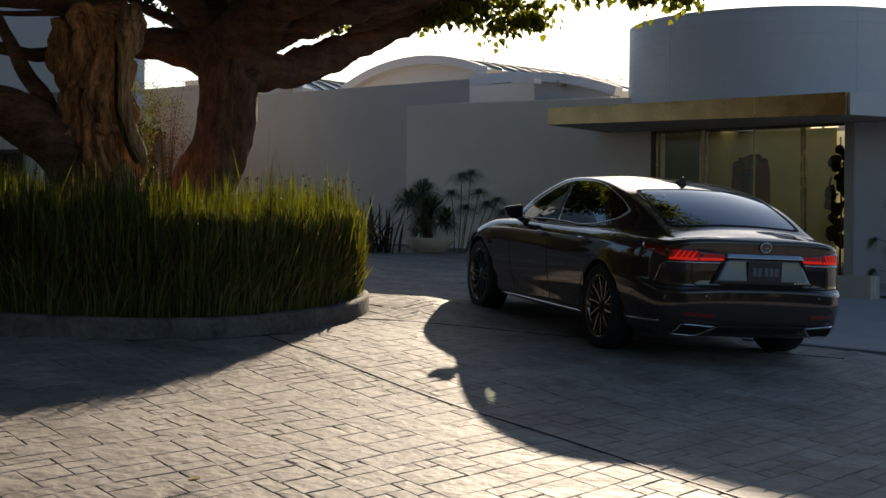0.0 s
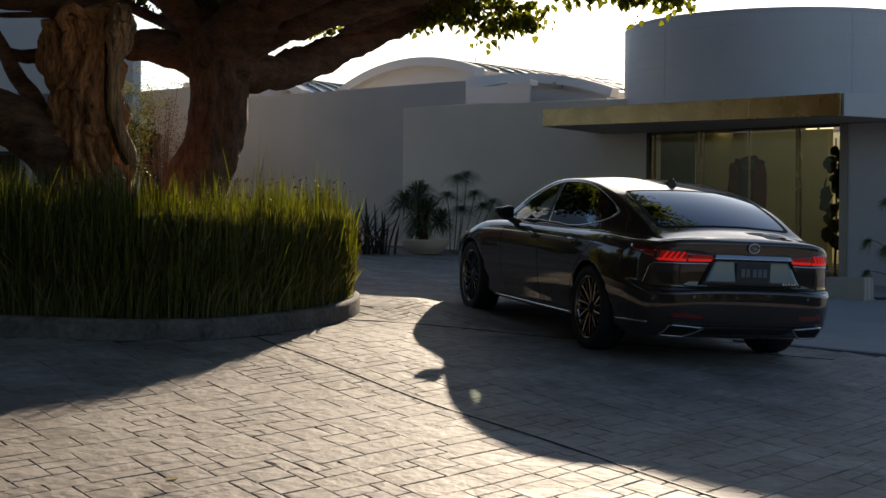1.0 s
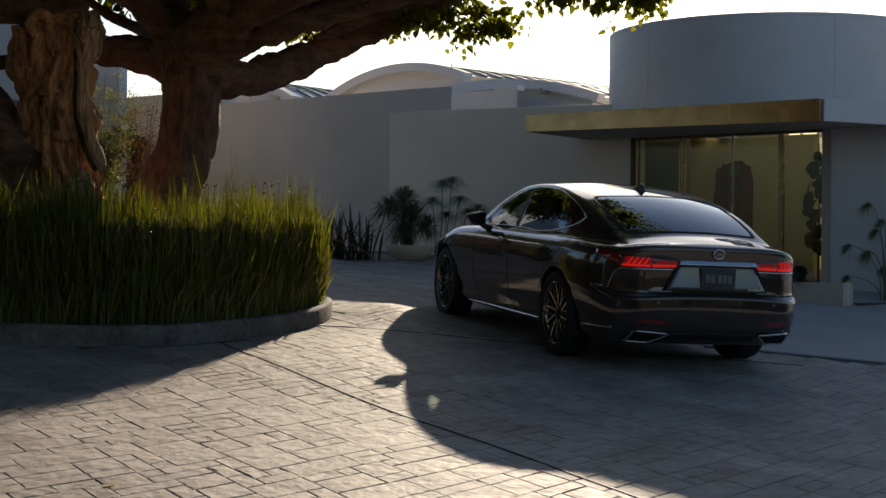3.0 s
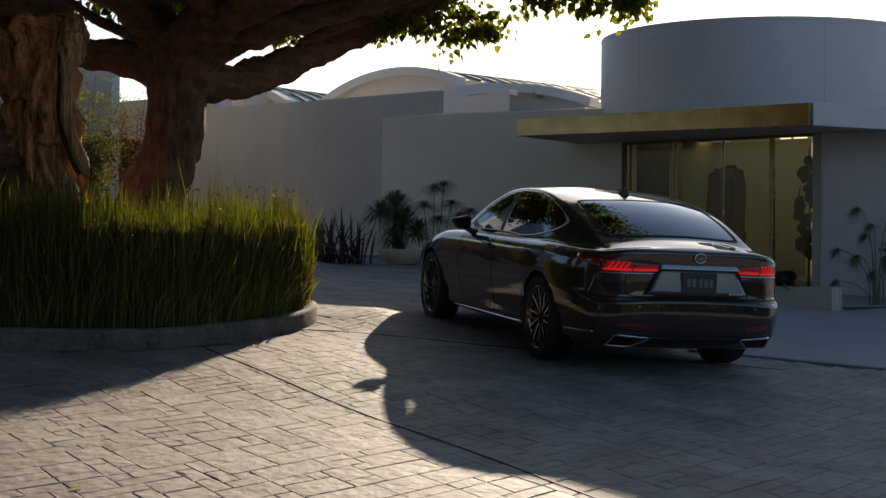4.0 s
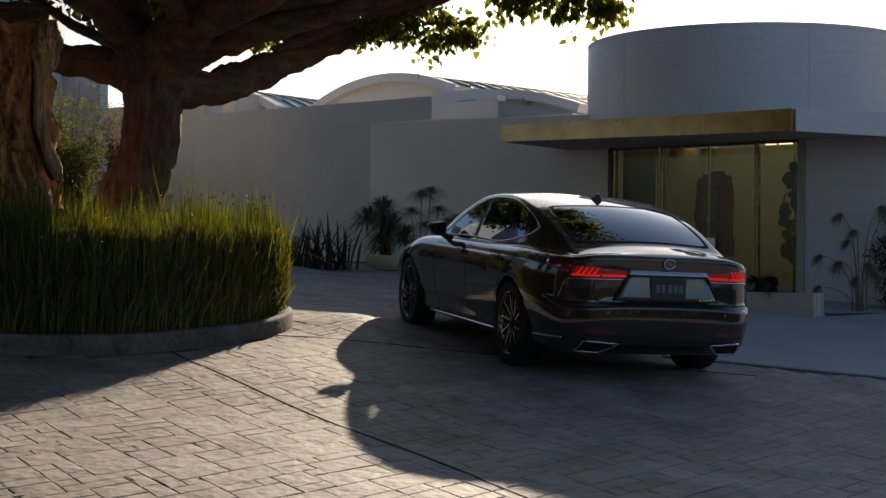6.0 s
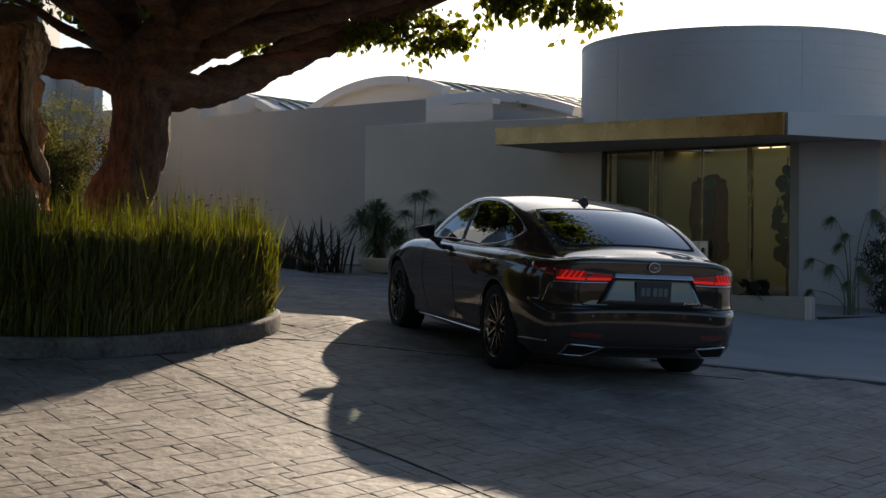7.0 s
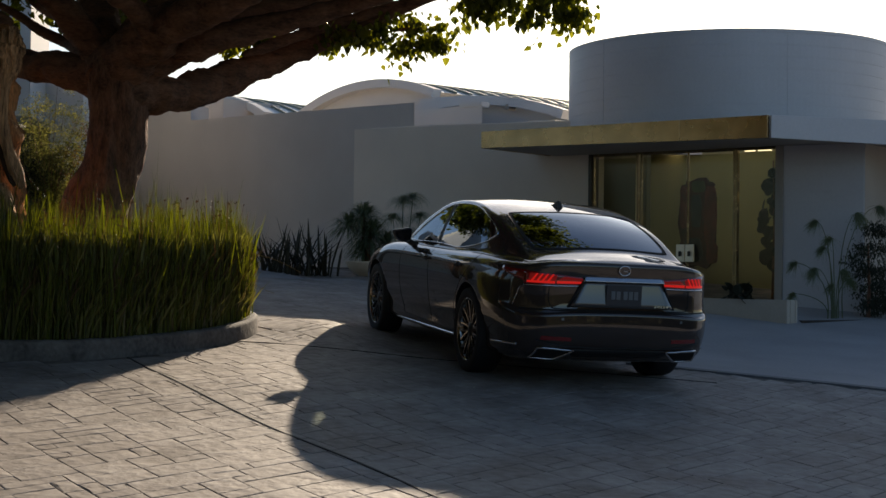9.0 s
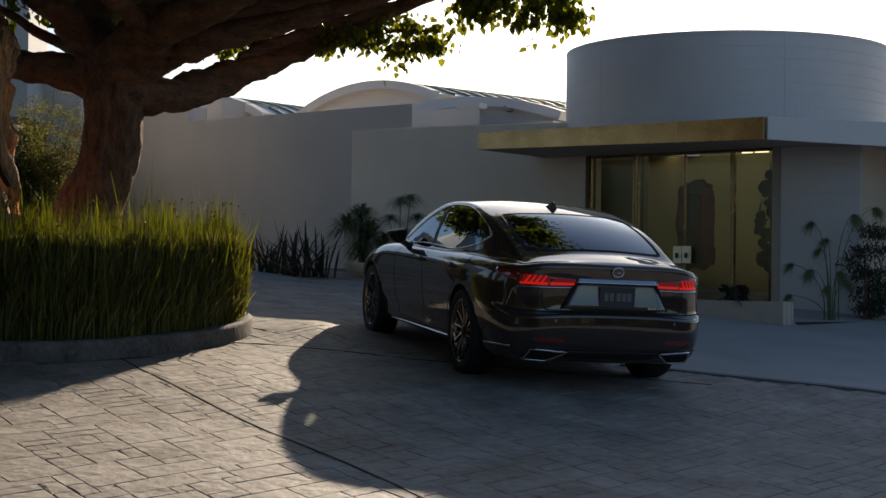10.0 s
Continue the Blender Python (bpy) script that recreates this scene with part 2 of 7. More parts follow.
def tube(bm, pts, ring=10, rough=0.0, lump=2.5, seed=0.0, flat=1.0, cap=True, fold=0.0):
    """A tube along rows (x, y, z, radius), with uneven skin where rough is given."""
    rows = []
    up = Vector((0.13, 0.31, 0.94))
    for i, p in enumerate(pts):
        a = Vector(pts[max(0, i - 1)][:3])
        b = Vector(pts[min(len(pts) - 1, i + 1)][:3])
        d = (b - a).normalized()
        s = d.cross(up)
        if s.length < 0.2:
            s = d.cross(Vector((1, 0, 0)))
        s.normalize()
        w = s.cross(d)
        c = Vector(p[:3])
        row = []
        for k in range(ring):
            t = 2 * math.pi * k / ring
            o = s * math.cos(t) + w * math.sin(t) * flat
            r = p[3]
            if rough:
                q = c + o * r
                r *= 1 + rough * noise.noise(Vector((q.x * lump * 2 + seed, q.y * lump * 2, q.z * lump)))
                r *= 1 + 0.4 * rough * noise.noise(Vector((q.x * lump * 7 + seed, q.y * lump * 7, q.z * lump * 2.2)))
            if fold:
                q = noise.noise(Vector((math.cos(t) * 3.0 + seed, math.sin(t) * 3.0 + 0.5 * math.sin(c.z * 1.7), c.z * 0.9)))
                q2 = noise.noise(Vector((math.cos(t) * 7.0, math.sin(t) * 7.0 + seed, c.z * 1.6)))
                r *= 1 + fold * 0.5 - fold * 1.6 * max(0.0, 0.22 - abs(q)) / 0.22 - fold * 0.7 * max(0.0, 0.2 - abs(q2)) / 0.2
            row.append(bm.verts.new(c + o * r))
        rows.append(row)
    for a, b in zip(rows, rows[1:]):
        for k in range(ring):
            bm.faces.new((a[k], a[(k + 1) % ring], b[(k + 1) % ring], b[k]))
    if cap:
        bm.faces.new(rows[0][::-1])
        bm.faces.new(rows[-1])
    return bm


def smoothstep(a, b, v):
    t = min(1.0, max(0.0, (v - a) / (b - a)))
    return t * t * (3 - 2 * t)


def swell(x, y):
    """A low swell in the drive between the island and the car."""
    return 0.11 * math.exp(-((x + 1.5) / (0.45 if x > -1.5 else 0.8)) ** 2 - ((y - 2.7) / 1.1) ** 2)


def gz(x, y):
    """Height of the driveway: it climbs towards the house and flattens far off."""
    yy = max(-30.0, min(13.0, y))
    xx = max(-25.0, min(25.0, x))
    z = -0.0240 * xx + 0.0690 * yy
    z -= 0.07 * smoothstep(-0.3, -3.0, y)
    z += 0.07 * smoothstep(2.0, 6.0, y)
    z += 0.10 * smoothstep(1.9, 5.2, 0.675 * x + 0.738 * y) * smoothstep(1.0, 3.5, x)
    return z + swell(x, y)


# the car stands square on the sloping drive
CAR_M = Vector((0.02394, -0.06882, 0.99734)).rotation_difference(Vector((0, 0, 1))).inverted().to_matrix().to_4x4()
# direction along the facade (towards its near end) and into the house
FA = Vector((0.557, -0.831, 0))
FN = Vector((0.831, 0.557, 0))


def on_facade(s, off):
    p = FA * s + FN * off
    return p.x, p.y


# ---- ground ----
bm = bmesh.new()
xs = [-900, -300, -90, -40, -25] + sorted([-14 + 0.5 * i for i in range(57)] + [-3 + 0.125 * i for i in range(25) if i % 4]) + [25, 40, 90, 300, 900]
ys = [-900, -300, -90, -45, -30, -22] + sorted([-17 + 0.5 * i for i in range(63)] + [0.125 * i for i in range(44) if i % 4]) + [25, 40, 90, 300, 900]
grid = [[bm.verts.new((x, y, gz(x, y) - 0.0018 - 0.05 * swell(x, y))) for x in xs] for y in ys]
for a, b in zip(grid, grid[1:]):
    for i in range(len(xs) - 1):
        bm.faces.new((a[i], a[i + 1], b[i + 1], b[i]))
ground_me = part("ground", bm, M_JOINT, smooth=True)
ground_me.data.materials.append(M_STONE)
for f in ground_me.data.polygons:
    if f.center.y < -8.5 or abs(f.center.x) > 9.0:
        f.material_index = 1
ground = tagged(ground_me, "dark grout bed of the stamped concrete driveway", "ground", kind="structure")

# apron of smooth concrete beyond the drain line, towards the entrance
bm = bmesh.new()
apron_in = [(1.15, 0.73), (1.9, 0.07), (2.79, -0.70), (4.2, -1.95), (9.0, -6.2), (16, -9)]
apron_out = [(2.3, 9.0), (3.6, 7.6), (5.4, 6.4), (7.5, 5.4), (12, 3.4), (20, 2)]
ra, rb = spline(apron_in, 6), spline(apron_out, 6)
NA = 22
rows = [[bm.verts.new((*(p := a * (1 - k / NA) + b * k / NA), gz(p[0], p[1]) + 0.006)) for k in range(NA + 1)] for a, b in zip(ra, rb)]
for a, b in zip(rows, rows[1:]):
    for k in range(NA):
        bm.faces.new((a[k], a[k + 1], b[k + 1], b[k]))
bmesh.ops.recalc_face_normals(bm, faces=bm.faces[:])
tagged(part("apron", bm, M_APRON, smooth=True), "smooth pale grey concrete apron before the entrance", "pavement", kind="structure")
# dark drain strip along the edge of the apron
bm = bmesh.new()
strip = spline([(1.0, 0.86), (1.9, 0.07), (2.79, -0.70), (4.2, -1.95), (9.0, -6.2)], 8)
side = Vector((0.675, 0.738))
rows = []
for p in strip:
    rows.append([bm.verts.new((p[0] + side.x * w, p[1] + side.y * w, gz(p[0], p[1]) + h)) for w, h in ((-0.16, -0.01), (-0.16, 0.012), (0.02, 0.012), (0.02, -0.01))])
for a, b in zip(rows, rows[1:]):
    for k in range(3):
        bm.faces.new((a[k], a[k + 1], b[k + 1], b[k]))
bmesh.ops.recalc_face_normals(bm, faces=bm.faces[:])
tagged(part("drain_strip", bm, M_DRAIN), "dark drain strip set in the driveway", "drain", kind="structure")


# ---- house: walls ----
def wall_run(name, s0, s1, off, thick, z0, z1, material, label, soft=0.012):
    bm = bmesh.new()
    pts = [on_facade(s0, off), on_facade(s1, off), on_facade(s1, off + thick), on_facade(s0, off + thick)]
    prism(bm, pts, z0, z1)
    if soft:
        bmesh.ops.bevel(bm, geom=bm.edges[:], offset=soft, segments=2, affect="EDGES")
    return tagged(part(name, bm, material), label, "wall", kind="structure")


bm = prism(bmesh.new(), [on_facade(u, v) for u, v in ((-14.30, 8.27), (-8.80, 8.27), (-9.35, 8.67), (-14.30, 8.67))], 0.2, 3.67)
tagged(part("wall_west", bm, M_STUCCO), "grey stucco garden wall of the house, in shade", "wall", kind="structure")
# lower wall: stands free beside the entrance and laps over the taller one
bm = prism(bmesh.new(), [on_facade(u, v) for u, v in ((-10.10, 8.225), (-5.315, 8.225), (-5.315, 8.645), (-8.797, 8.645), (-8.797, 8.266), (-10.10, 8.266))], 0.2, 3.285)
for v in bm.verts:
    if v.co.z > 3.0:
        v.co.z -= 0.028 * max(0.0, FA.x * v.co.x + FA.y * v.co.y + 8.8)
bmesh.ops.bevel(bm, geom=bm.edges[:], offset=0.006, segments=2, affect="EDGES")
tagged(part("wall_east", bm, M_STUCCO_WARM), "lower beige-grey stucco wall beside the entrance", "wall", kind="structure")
wall_run("wall_far_west", -24.0, -14.30, 8.27, 0.45, 0.2, 3.95, M_STUCCO, "taller grey stucco wall behind the trees", 0)
bm = prism(bmesh.new(), [on_facade(u, v) for u, v in ((-10.6, 9.60), (-8.43, 9.60), (-8.90, 10.2), (-10.6, 10.2))], 2.0, 3.725)
tagged(part("wall_upper_block", bm, M_WHITE), "white stucco block behind the parapet", "wall", kind="structure")
wall_run("wall_upper_low", -8.43, -6.9, 9.60, 0.6, 2.0, 3.40, M_WHITE, "lower white stucco block behind the parapet", 0)
wall_run("coping_slab", -8.92, -8.44, 9.585, 0.25, 3.700, 3.795, M_WHITE, "pale slab lying on the white block")
wall_run("roof_unit", -8.47, -8.38, 10.30, 0.22, 3.71, 3.82, M_SOFFIT, "small dark unit on the roof")
wall_run("wall_upper_west", -17.6, -15.30, 10.0, 1.6, 2.0, 4.32, M_STUCCO, "grey upper block behind the garden wall")

# left wing with a tall part, a lower part and an overhanging bay
def block(name, x0, y0, x1, y1, depth, z0, z1, material, label):
    a, b = Vector((x0, y0)), Vector((x1, y1))
    d = (b - a).normalized()
    nrm = Vector((-d.y, d.x)) * depth
    bm = bmesh.new()
    prism(bm, [tuple(a), tuple(b), tuple(b + nrm), tuple(a + nrm)], z0, z1)
    bmesh.ops.bevel(bm, geom=bm.edges[:], offset=0.015, segments=2, affect="EDGES")
    return tagged(part(name, bm, material), label, "wall", kind="structure")


def vault(s_mid, half, rise, z0, off, length, base_drop=1.5, k0=0, k1=36, climb=0.0):
    """A barrel vault on the roof: tympanum, fascia band, roof shell and its seams."""
    x, y = on_facade(s_mid, off)
    top = new("vaulted_roof")
    top.matrix_world = Matrix.Translation((x, y, z0)) @ Matrix.Rotation(math.atan2(FA.y, FA.x), 4, "Z")
    N = 36
    rad = (half * half + rise * rise) / (2 * rise)
    amax = math.asin(half / rad)

    def arc(r, k):
        a = -amax + 2 * amax * k / N
        return r * math.sin(a), r * math.cos(a) - (rad - rise)

    bm = bmesh.new()
    up = [bm.verts.new((*(lambda u: (u[0], 0.10, u[1]))(arc(rad - 0.095, k)),)) for k in range(k0, k1 + 1)]
    dn = [bm.verts.new((v.co.x, 0.10, -base_drop)) for v in up]
    ub = [bm.verts.new((v.co.x, 0.25, v.co.z)) for v in up]
    for k in range(k1 - k0):
        bm.faces.new((dn[k], dn[k + 1], up[k + 1], up[k]))
        bm.faces.new((up[k], up[k + 1], ub[k + 1], ub[k]))
    bmesh.ops.recalc_face_normals(bm, faces=bm.faces[:])
    part("tympanum", bm, M_WHITE, top)
    bm = bmesh.new()
    q = []
    for k in range(k0, k1 + 1):
        xi, zi = arc(rad - 0.105, k)
        xo, zo = arc(rad + 0.055, k)
        q.append([bm.verts.new(c) for c in ((xi, -0.10, zi), (xo, -0.10, zo), (xo, 0.14, zo), (xi, 0.14, zi))])
    for a, b in zip(q, q[1:]):
        for j in range(4):
            bm.faces.new((a[j], a[(j + 1) % 4], b[(j + 1) % 4], b[j]))
    bm.faces.new(q[0])
    bm.faces.new(q[-1][::-1])
    bmesh.ops.recalc_face_normals(bm, faces=bm.faces[:])
    part("fascia", bm, M_WHITE, top, "white curved fascia band")
    bm = bmesh.new()
    q = [[bm.verts.new((arc(rad + 0.004, k)[0], yy, arc(rad + 0.004, k)[1] + climb * max(0.0, yy))) for yy in (-0.02, length)] for k in range(k0, k1 + 1)]
    for a, b in zip(q, q[1:]):
        bm.faces.new((a[0], b[0], b[1], a[1]))
    bmesh.ops.recalc_face_normals(bm, faces=bm.faces[:])
    part("roof_shell", bm, M_ROOF, top, "grey-green standing seam roof shell")
    n = int(length / 0.46)
    for i in range(n + 1):
        bm = bmesh.new()
        yy = 0.12 + i * (length - 0.12) / n
        q = []
        for k in range(k0, k1 + 1):
            xi, zi = arc(rad + 0.005, k)
            xo, zo = arc(rad + 0.05, k)
            q.append([bm.verts.new(c) for c in ((xi, yy - 0.024, zi + climb * yy), (xo, yy - 0.024, zo + climb * yy), (xo, yy + 0.024, zo + climb * yy), (xi, yy + 0.024, zi + climb * yy))])
        for a, b in zip(q, q[1:]):
            for j in range(4):
                bm.faces.new((a[j], a[(j + 1) % 4], b[(j + 1) % 4], b[j]))
        bmesh.ops.recalc_face_normals(bm, faces=bm.faces[:])
        part("seam", bm, M_RIBSHADE, top)
    return tagged(top, "white barrel vaulted roof with standing seams", "roof", group="vaulted roofs")


vault(-11.86, 2.0, 0.515, 3.945, 10.74, 7.5, k1=31, climb=0.026)
vault(-16.80, 2.0, 0.50, 4.02, 10.74, 5.5)
vault(-9.40, 2.15, 0.36, 3.592, 10.40, 6.5, k0=9, climb=0.02)
wall_run("eave_band", -10.47, -9.30, 10.36, 0.35, 3.70, 4.03, M_WHITE, "white eave band between the vaulted roofs", 0)

# ---- entrance: canopy, drum, door ----
CAN = [(2.07, 8.59), (4.595, 4.81), (6.35, 4.86), (10.5, 5.45), (12, 7.5), (8.0, 10.5), (4.2, 10.4)]
canopy = new("entrance_canopy")
bm = bmesh.new()
prism(bm, CAN[:4] + [(10.5, 7.4), on_facade(-1.9, 8.95), on_facade(-6.4, 8.95)], 2.702, 2.88)
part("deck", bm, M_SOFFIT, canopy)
for (x0, y0), (x1, y1), cuts, (ta, ba), (tb, bb) in ((CAN[0], CAN[1], (0.0, 0.135, 0.42, 0.72, 1.0), (2.908, 2.668), (2.893, 2.606)), (CAN[1], CAN[2], (0.0, 1.0), (2.893, 2.606), (2.899, 2.584)),
                                                     (CAN[2], CAN[3], (0.0, 0.5, 1.0), (2.899, 2.584), (2.90, 2.58)), (on_facade(-5.99, 8.2), CAN[0], (0.0, 1.0), (2.908, 2.668), (2.908, 2.668))):
    a, b = Vector((x0, y0)), Vector((x1, y1))
    d = (b - a).normalized()
    o = Vector((d.y, -d.x)) * 0.045
    ln = (b - a).length
    for c0, c1 in zip(cuts, cuts[1:]):
        p, q = a + d * (ln * c0 + 0.002), a + d * (ln * c1 - 0.002)
        bm = bmesh.new()
        prism(bm, [tuple(p), tuple(p + o), tuple(q + o), tuple(q)], 0.0, 1.0)
        for v in bm.verts:
            k = (Vector(v.co[:2]) - a).dot(d) / ln
            v.co.z = (ta + (tb - ta) * k) if v.co.z > 0.5 else (ba + (bb - ba) * k)
        bmesh.ops.bevel(bm, geom=bm.edges[:], offset=0.003, segments=1, affect="EDGES")
        # Gold on the long side, grey past the corner: reflections put into colour.
        part("fascia_panel", bm, M_PANEL if x0 > 4.2 else M_GOLDSHEEN, canopy)
bm = bmesh.new()
prism(bm, [(x * 0.985 + 0.08, y * 0.985 + 0.1) for x, y in CAN[:4]] + [(10.4, 7.4), on_facade(-1.9, 8.30), on_facade(-5.9, 8.30)], 2.668, 2.70)
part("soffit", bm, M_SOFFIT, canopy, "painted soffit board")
tagged(canopy, "flat entrance canopy with a metal fascia coloured gold and grey for reflections", "canopy")

DC, DR = Vector((6.05, 8.75)), 2.42
drum = new("drum_tower")
NSEG = 96
bm = bmesh.new()
for r0, r1 in ((DR - 0.2, DR),):
    rows = []
    for k in range(NSEG):
        a = 2 * math.pi * k / NSEG
        c, s_ = math.cos(a), math.sin(a)
        rows.append([bm.verts.new((DC.x + r * c, DC.y + r * s_, z)) for r, z in ((r1, 2.895), (r1, 4.24), (r0, 4.24), (r0, 2.895))])
    for k in range(NSEG):
        a, b = rows[k], rows[(k + 1) % NSEG]
        for j in range(4):
            bm.faces.new((a[j], b[j], b[(j + 1) % 4], a[(j + 1) % 4]))
bmesh.ops.recalc_face_normals(bm, faces=bm.faces[:])
part("shell", bm, M_PANEL, drum, smooth=False)
# horizontal cladding courses and the coping, each a curved strip
def ring_strip(r, z0, z1, depth, a0, a1, n=24):
    bm = bmesh.new()
    rows = []
    for k in range(n + 1):
        a = a0 + (a1 - a0) * k / n
        c, s_ = math.cos(a), math.sin(a)
        rows.append([bm.verts.new((DC.x + q * c, DC.y + q * s_, z)) for q, z in ((r, z0), (r + depth, z0), (r + depth, z1), (r, z1))])
    for a, b in zip(rows, rows[1:]):
        for j in range(4):
            bm.faces.new((a[j], a[(j + 1) % 4], b[(j + 1) % 4], b[j]))
    bm.faces.new(rows[0])
    bm.faces.new(rows[-1][::-1])
    bmesh.ops.recalc_face_normals(bm, faces=bm.faces[:])
    return bm


A_SEAMS = [radians(a) for a in (128, 171, 196, 262, 330)]
for a0, a1 in zip(A_SEAMS, A_SEAMS[1:]):
    for i in range(8):
        z0 = 2.90 + i * 0.165
        part("cladding_panel", ring_strip(DR, z0 + 0.0012, z0 + 0.1638, 0.006, a0 + 0.0010, a1 - 0.0010, 30), M_PANEL, drum, smooth=False)
part("coping", ring_strip(DR - 0.22, 4.225, 4.270, 0.229, 0, 2 * math.pi - 1e-4, 96), M_PANEL, drum, "thin metal coping ring")
tagged(drum, "curved grey metal clad drum above the entrance", "tower")

# ---- left wing ----
# Unseen dark block added behind the wing to keep bounced sun off the wall.
bm = prism(bmesh.new(), [(-4.40, 14.85), (-4.62, 18.4), (-9.3, 19.9), (-9.03, 16.3)], 0.2, 6.3)
tagged(part("wall_added_block", bm, M_ADDEDOLIVE), "added unseen dark block behind the wing, to cut bounced light", "wall", kind="structure")
bm = prism(bmesh.new(), [(-9.0, 15.9), (-4.15, 14.345), (-4.10, 14.60), (-8.95, 16.2)], 0.2, 6.6)
tagged(part("wall_wing_tall", bm, M_WHITE), "tall white wing of the house behind the trees", "wall", kind="structure")
block("wall_wing_low", -4.16, 14.1, -3.26, 13.57, 0.35, 0.2, 4.25, M_WHITE, "lower white part of the wing")
block("wall_wing_bay", -7.5, 13.65, -4.13, 12.78, 1.4, 3.27, 5.6, M_WHITE, "overhanging white bay of the wing")
wd = new("wing_door")
bm = bmesh.new()
box(bm, -4.00, 13.95, 1.95, 0.46, 0.06, 2.5, turn=-0.31, bevel=0.01)
part("leaf", bm, M_DARKFRAME, wd)
bm = bmesh.new()
box(bm, -3.85, 13.87, 1.9, 0.03, 0.05, 0.5, turn=-0.31, bevel=0.008)
part("pull_handle", bm, M_BRASS, wd, "slim metal pull")
tagged(wd, "dark door in the shade of the white wing", "door")
ww = new("wing_window")
bm = bmesh.new()
box(bm, -5.55, 14.72, 1.6, 1.15, 0.06, 1.7, turn=-0.31, bevel=0.01)
part("frame", bm, M_DARKFRAME, ww)
for u in (-0.27, 0.27):
    bm = bmesh.new()
    box(bm, -5.55 + u * 0.95, 14.72 - u * 0.305 - 0.035, 1.6, 0.48, 0.012, 1.56, turn=-0.31)
    part("pane", bm, M_BADGEGLASS, ww, "dark shaded pane")
tagged(ww, "dark window low in the white wing", "window")

# ---- entrance glazing ----
FLOOR = 0.42


def glazing(name, s0, s1, z0, z1, off, label, wide=(0.034, 0.034)):
    g = new(name)
    for s, sw in zip((s0, s1), wide):
        bm = bmesh.new()
        x, y = on_facade(s, off)
        box(bm, x, y, (z0 + z1) / 2, sw, 0.07 if sw > 0.03 else 0.03, z1 - z0, turn=math.atan2(FA.y, FA.x), bevel=0.006)
        part("stile", bm, M_BRASS, g)
    for z, tall_ in ((z0 + 0.03, 0.05), (z1 - 0.008, 0.016)):
        bm = bmesh.new()
        x, y = on_facade((s0 + s1) / 2, off)
        box(bm, x, y, z, s1 - s0 - 0.05, 0.06, tall_, turn=math.atan2(FA.y, FA.x), bevel=0.005)
        part("rail", bm, M_BRASS, g)
    bm = bmesh.new()
    x, y = on_facade((s0 + s1) / 2, off)
    box(bm, x, y, (z0 + z1) / 2, s1 - s0 - 0.05, 0.012, z1 - z0 - 0.1, turn=math.atan2(FA.y, FA.x))
    p = part("pane", bm, M_GLASS, g, "clear glass pane")
    p.visible_shadow = False
    return tagged(g, label, "window", kind="structure")


DOFF = 8.30
glazing("window_1", -5.27, -4.50, FLOOR, 2.645, DOFF, "tall fixed glass side light in a brass frame")
glazing("window_2", -2.86, -2.24, FLOOR, 2.645, DOFF, "tall fixed glass side light beside the door")
for nm, s0, s1, sh in (("door_1", -4.44, -3.668, -3.735), ("door_2", -3.652, -2.92, -3.585)):
    d = glazing(nm, s0, s1, FLOOR, 2.645, DOFF + 0.02, "frameless glass entrance door with a square pull plate", (0.030, 0.008) if nm == "door_1" else (0.008, 0.030))
    d["category"] = "door"
    x, y = on_facade(sh, DOFF - 0.05)
    bm = bmesh.new()
    box(bm, x, y, 1.19, 0.140, 0.02, 0.25, turn=math.atan2(FA.y, FA.x), bevel=0.006)
    part("pull_plate", bm, M_PLATE, d, "square polished pull plate")
    bm = bmesh.new()
    box(bm, x - FN.x * 0.03, y - FN.y * 0.03, 1.18, 0.030, 0.035, 0.075, turn=math.atan2(FA.y, FA.x), bevel=0.008)
    part("grip", bm, M_DARKFRAME, d, "dark grip")
# jambs and head
for nm, s, w in (("trim_left", -5.29, 0.045), ("trim_right", -2.175, 0.115)):
    bm = bmesh.new()
    x, y = on_facade(s, DOFF + 0.02)
    box(bm, x, y, 1.53, w, 0.22, 2.27, turn=math.atan2(FA.y, FA.x), bevel=0.008)
    tagged(part(nm, bm, M_SOFFIT if s > -3 else M_DARKFRAME), "painted door jamb", "trim", kind="structure")
bm = bmesh.new()
x, y = on_facade(-3.75, DOFF + 0.02)
box(bm, x, y, 2.656, 3.1, 0.16, 0.022, turn=math.atan2(FA.y, FA.x), bevel=0.004)
tagged(part("trim_head", bm, M_BRASS), "brass head rail over the entrance", "trim", kind="structure")

# wall to the right of the entrance, and its return
bm = bmesh.new()
p0, p1 = on_facade(-2.115, 8.22), (6.42, 5.53)
prism(bm, [p0, p1, (p1[0] + 0.25, p1[1] + 0.35), (p0[0] + 0.3, p0[1] + 0.25)], 0.1, 2.666)
bmesh.ops.bevel(bm, geom=bm.edges[:], offset=0.01, segments=2, affect="EDGES")
tagged(part("wall_entrance", bm, M_PANEL), "grey clad wall beside the glass entrance", "wall", kind="structure")
bm = bmesh.new()
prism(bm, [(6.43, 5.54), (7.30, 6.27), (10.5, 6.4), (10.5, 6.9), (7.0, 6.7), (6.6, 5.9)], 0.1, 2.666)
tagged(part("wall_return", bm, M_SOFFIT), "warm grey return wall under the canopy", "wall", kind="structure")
# lap boards on the entrance wall
a, b = Vector(p0), Vector(p1)
dd = (b - a).normalized()
oo = Vector((dd.y, -dd.x))
ew = bpy.data.objects["wall_entrance"]
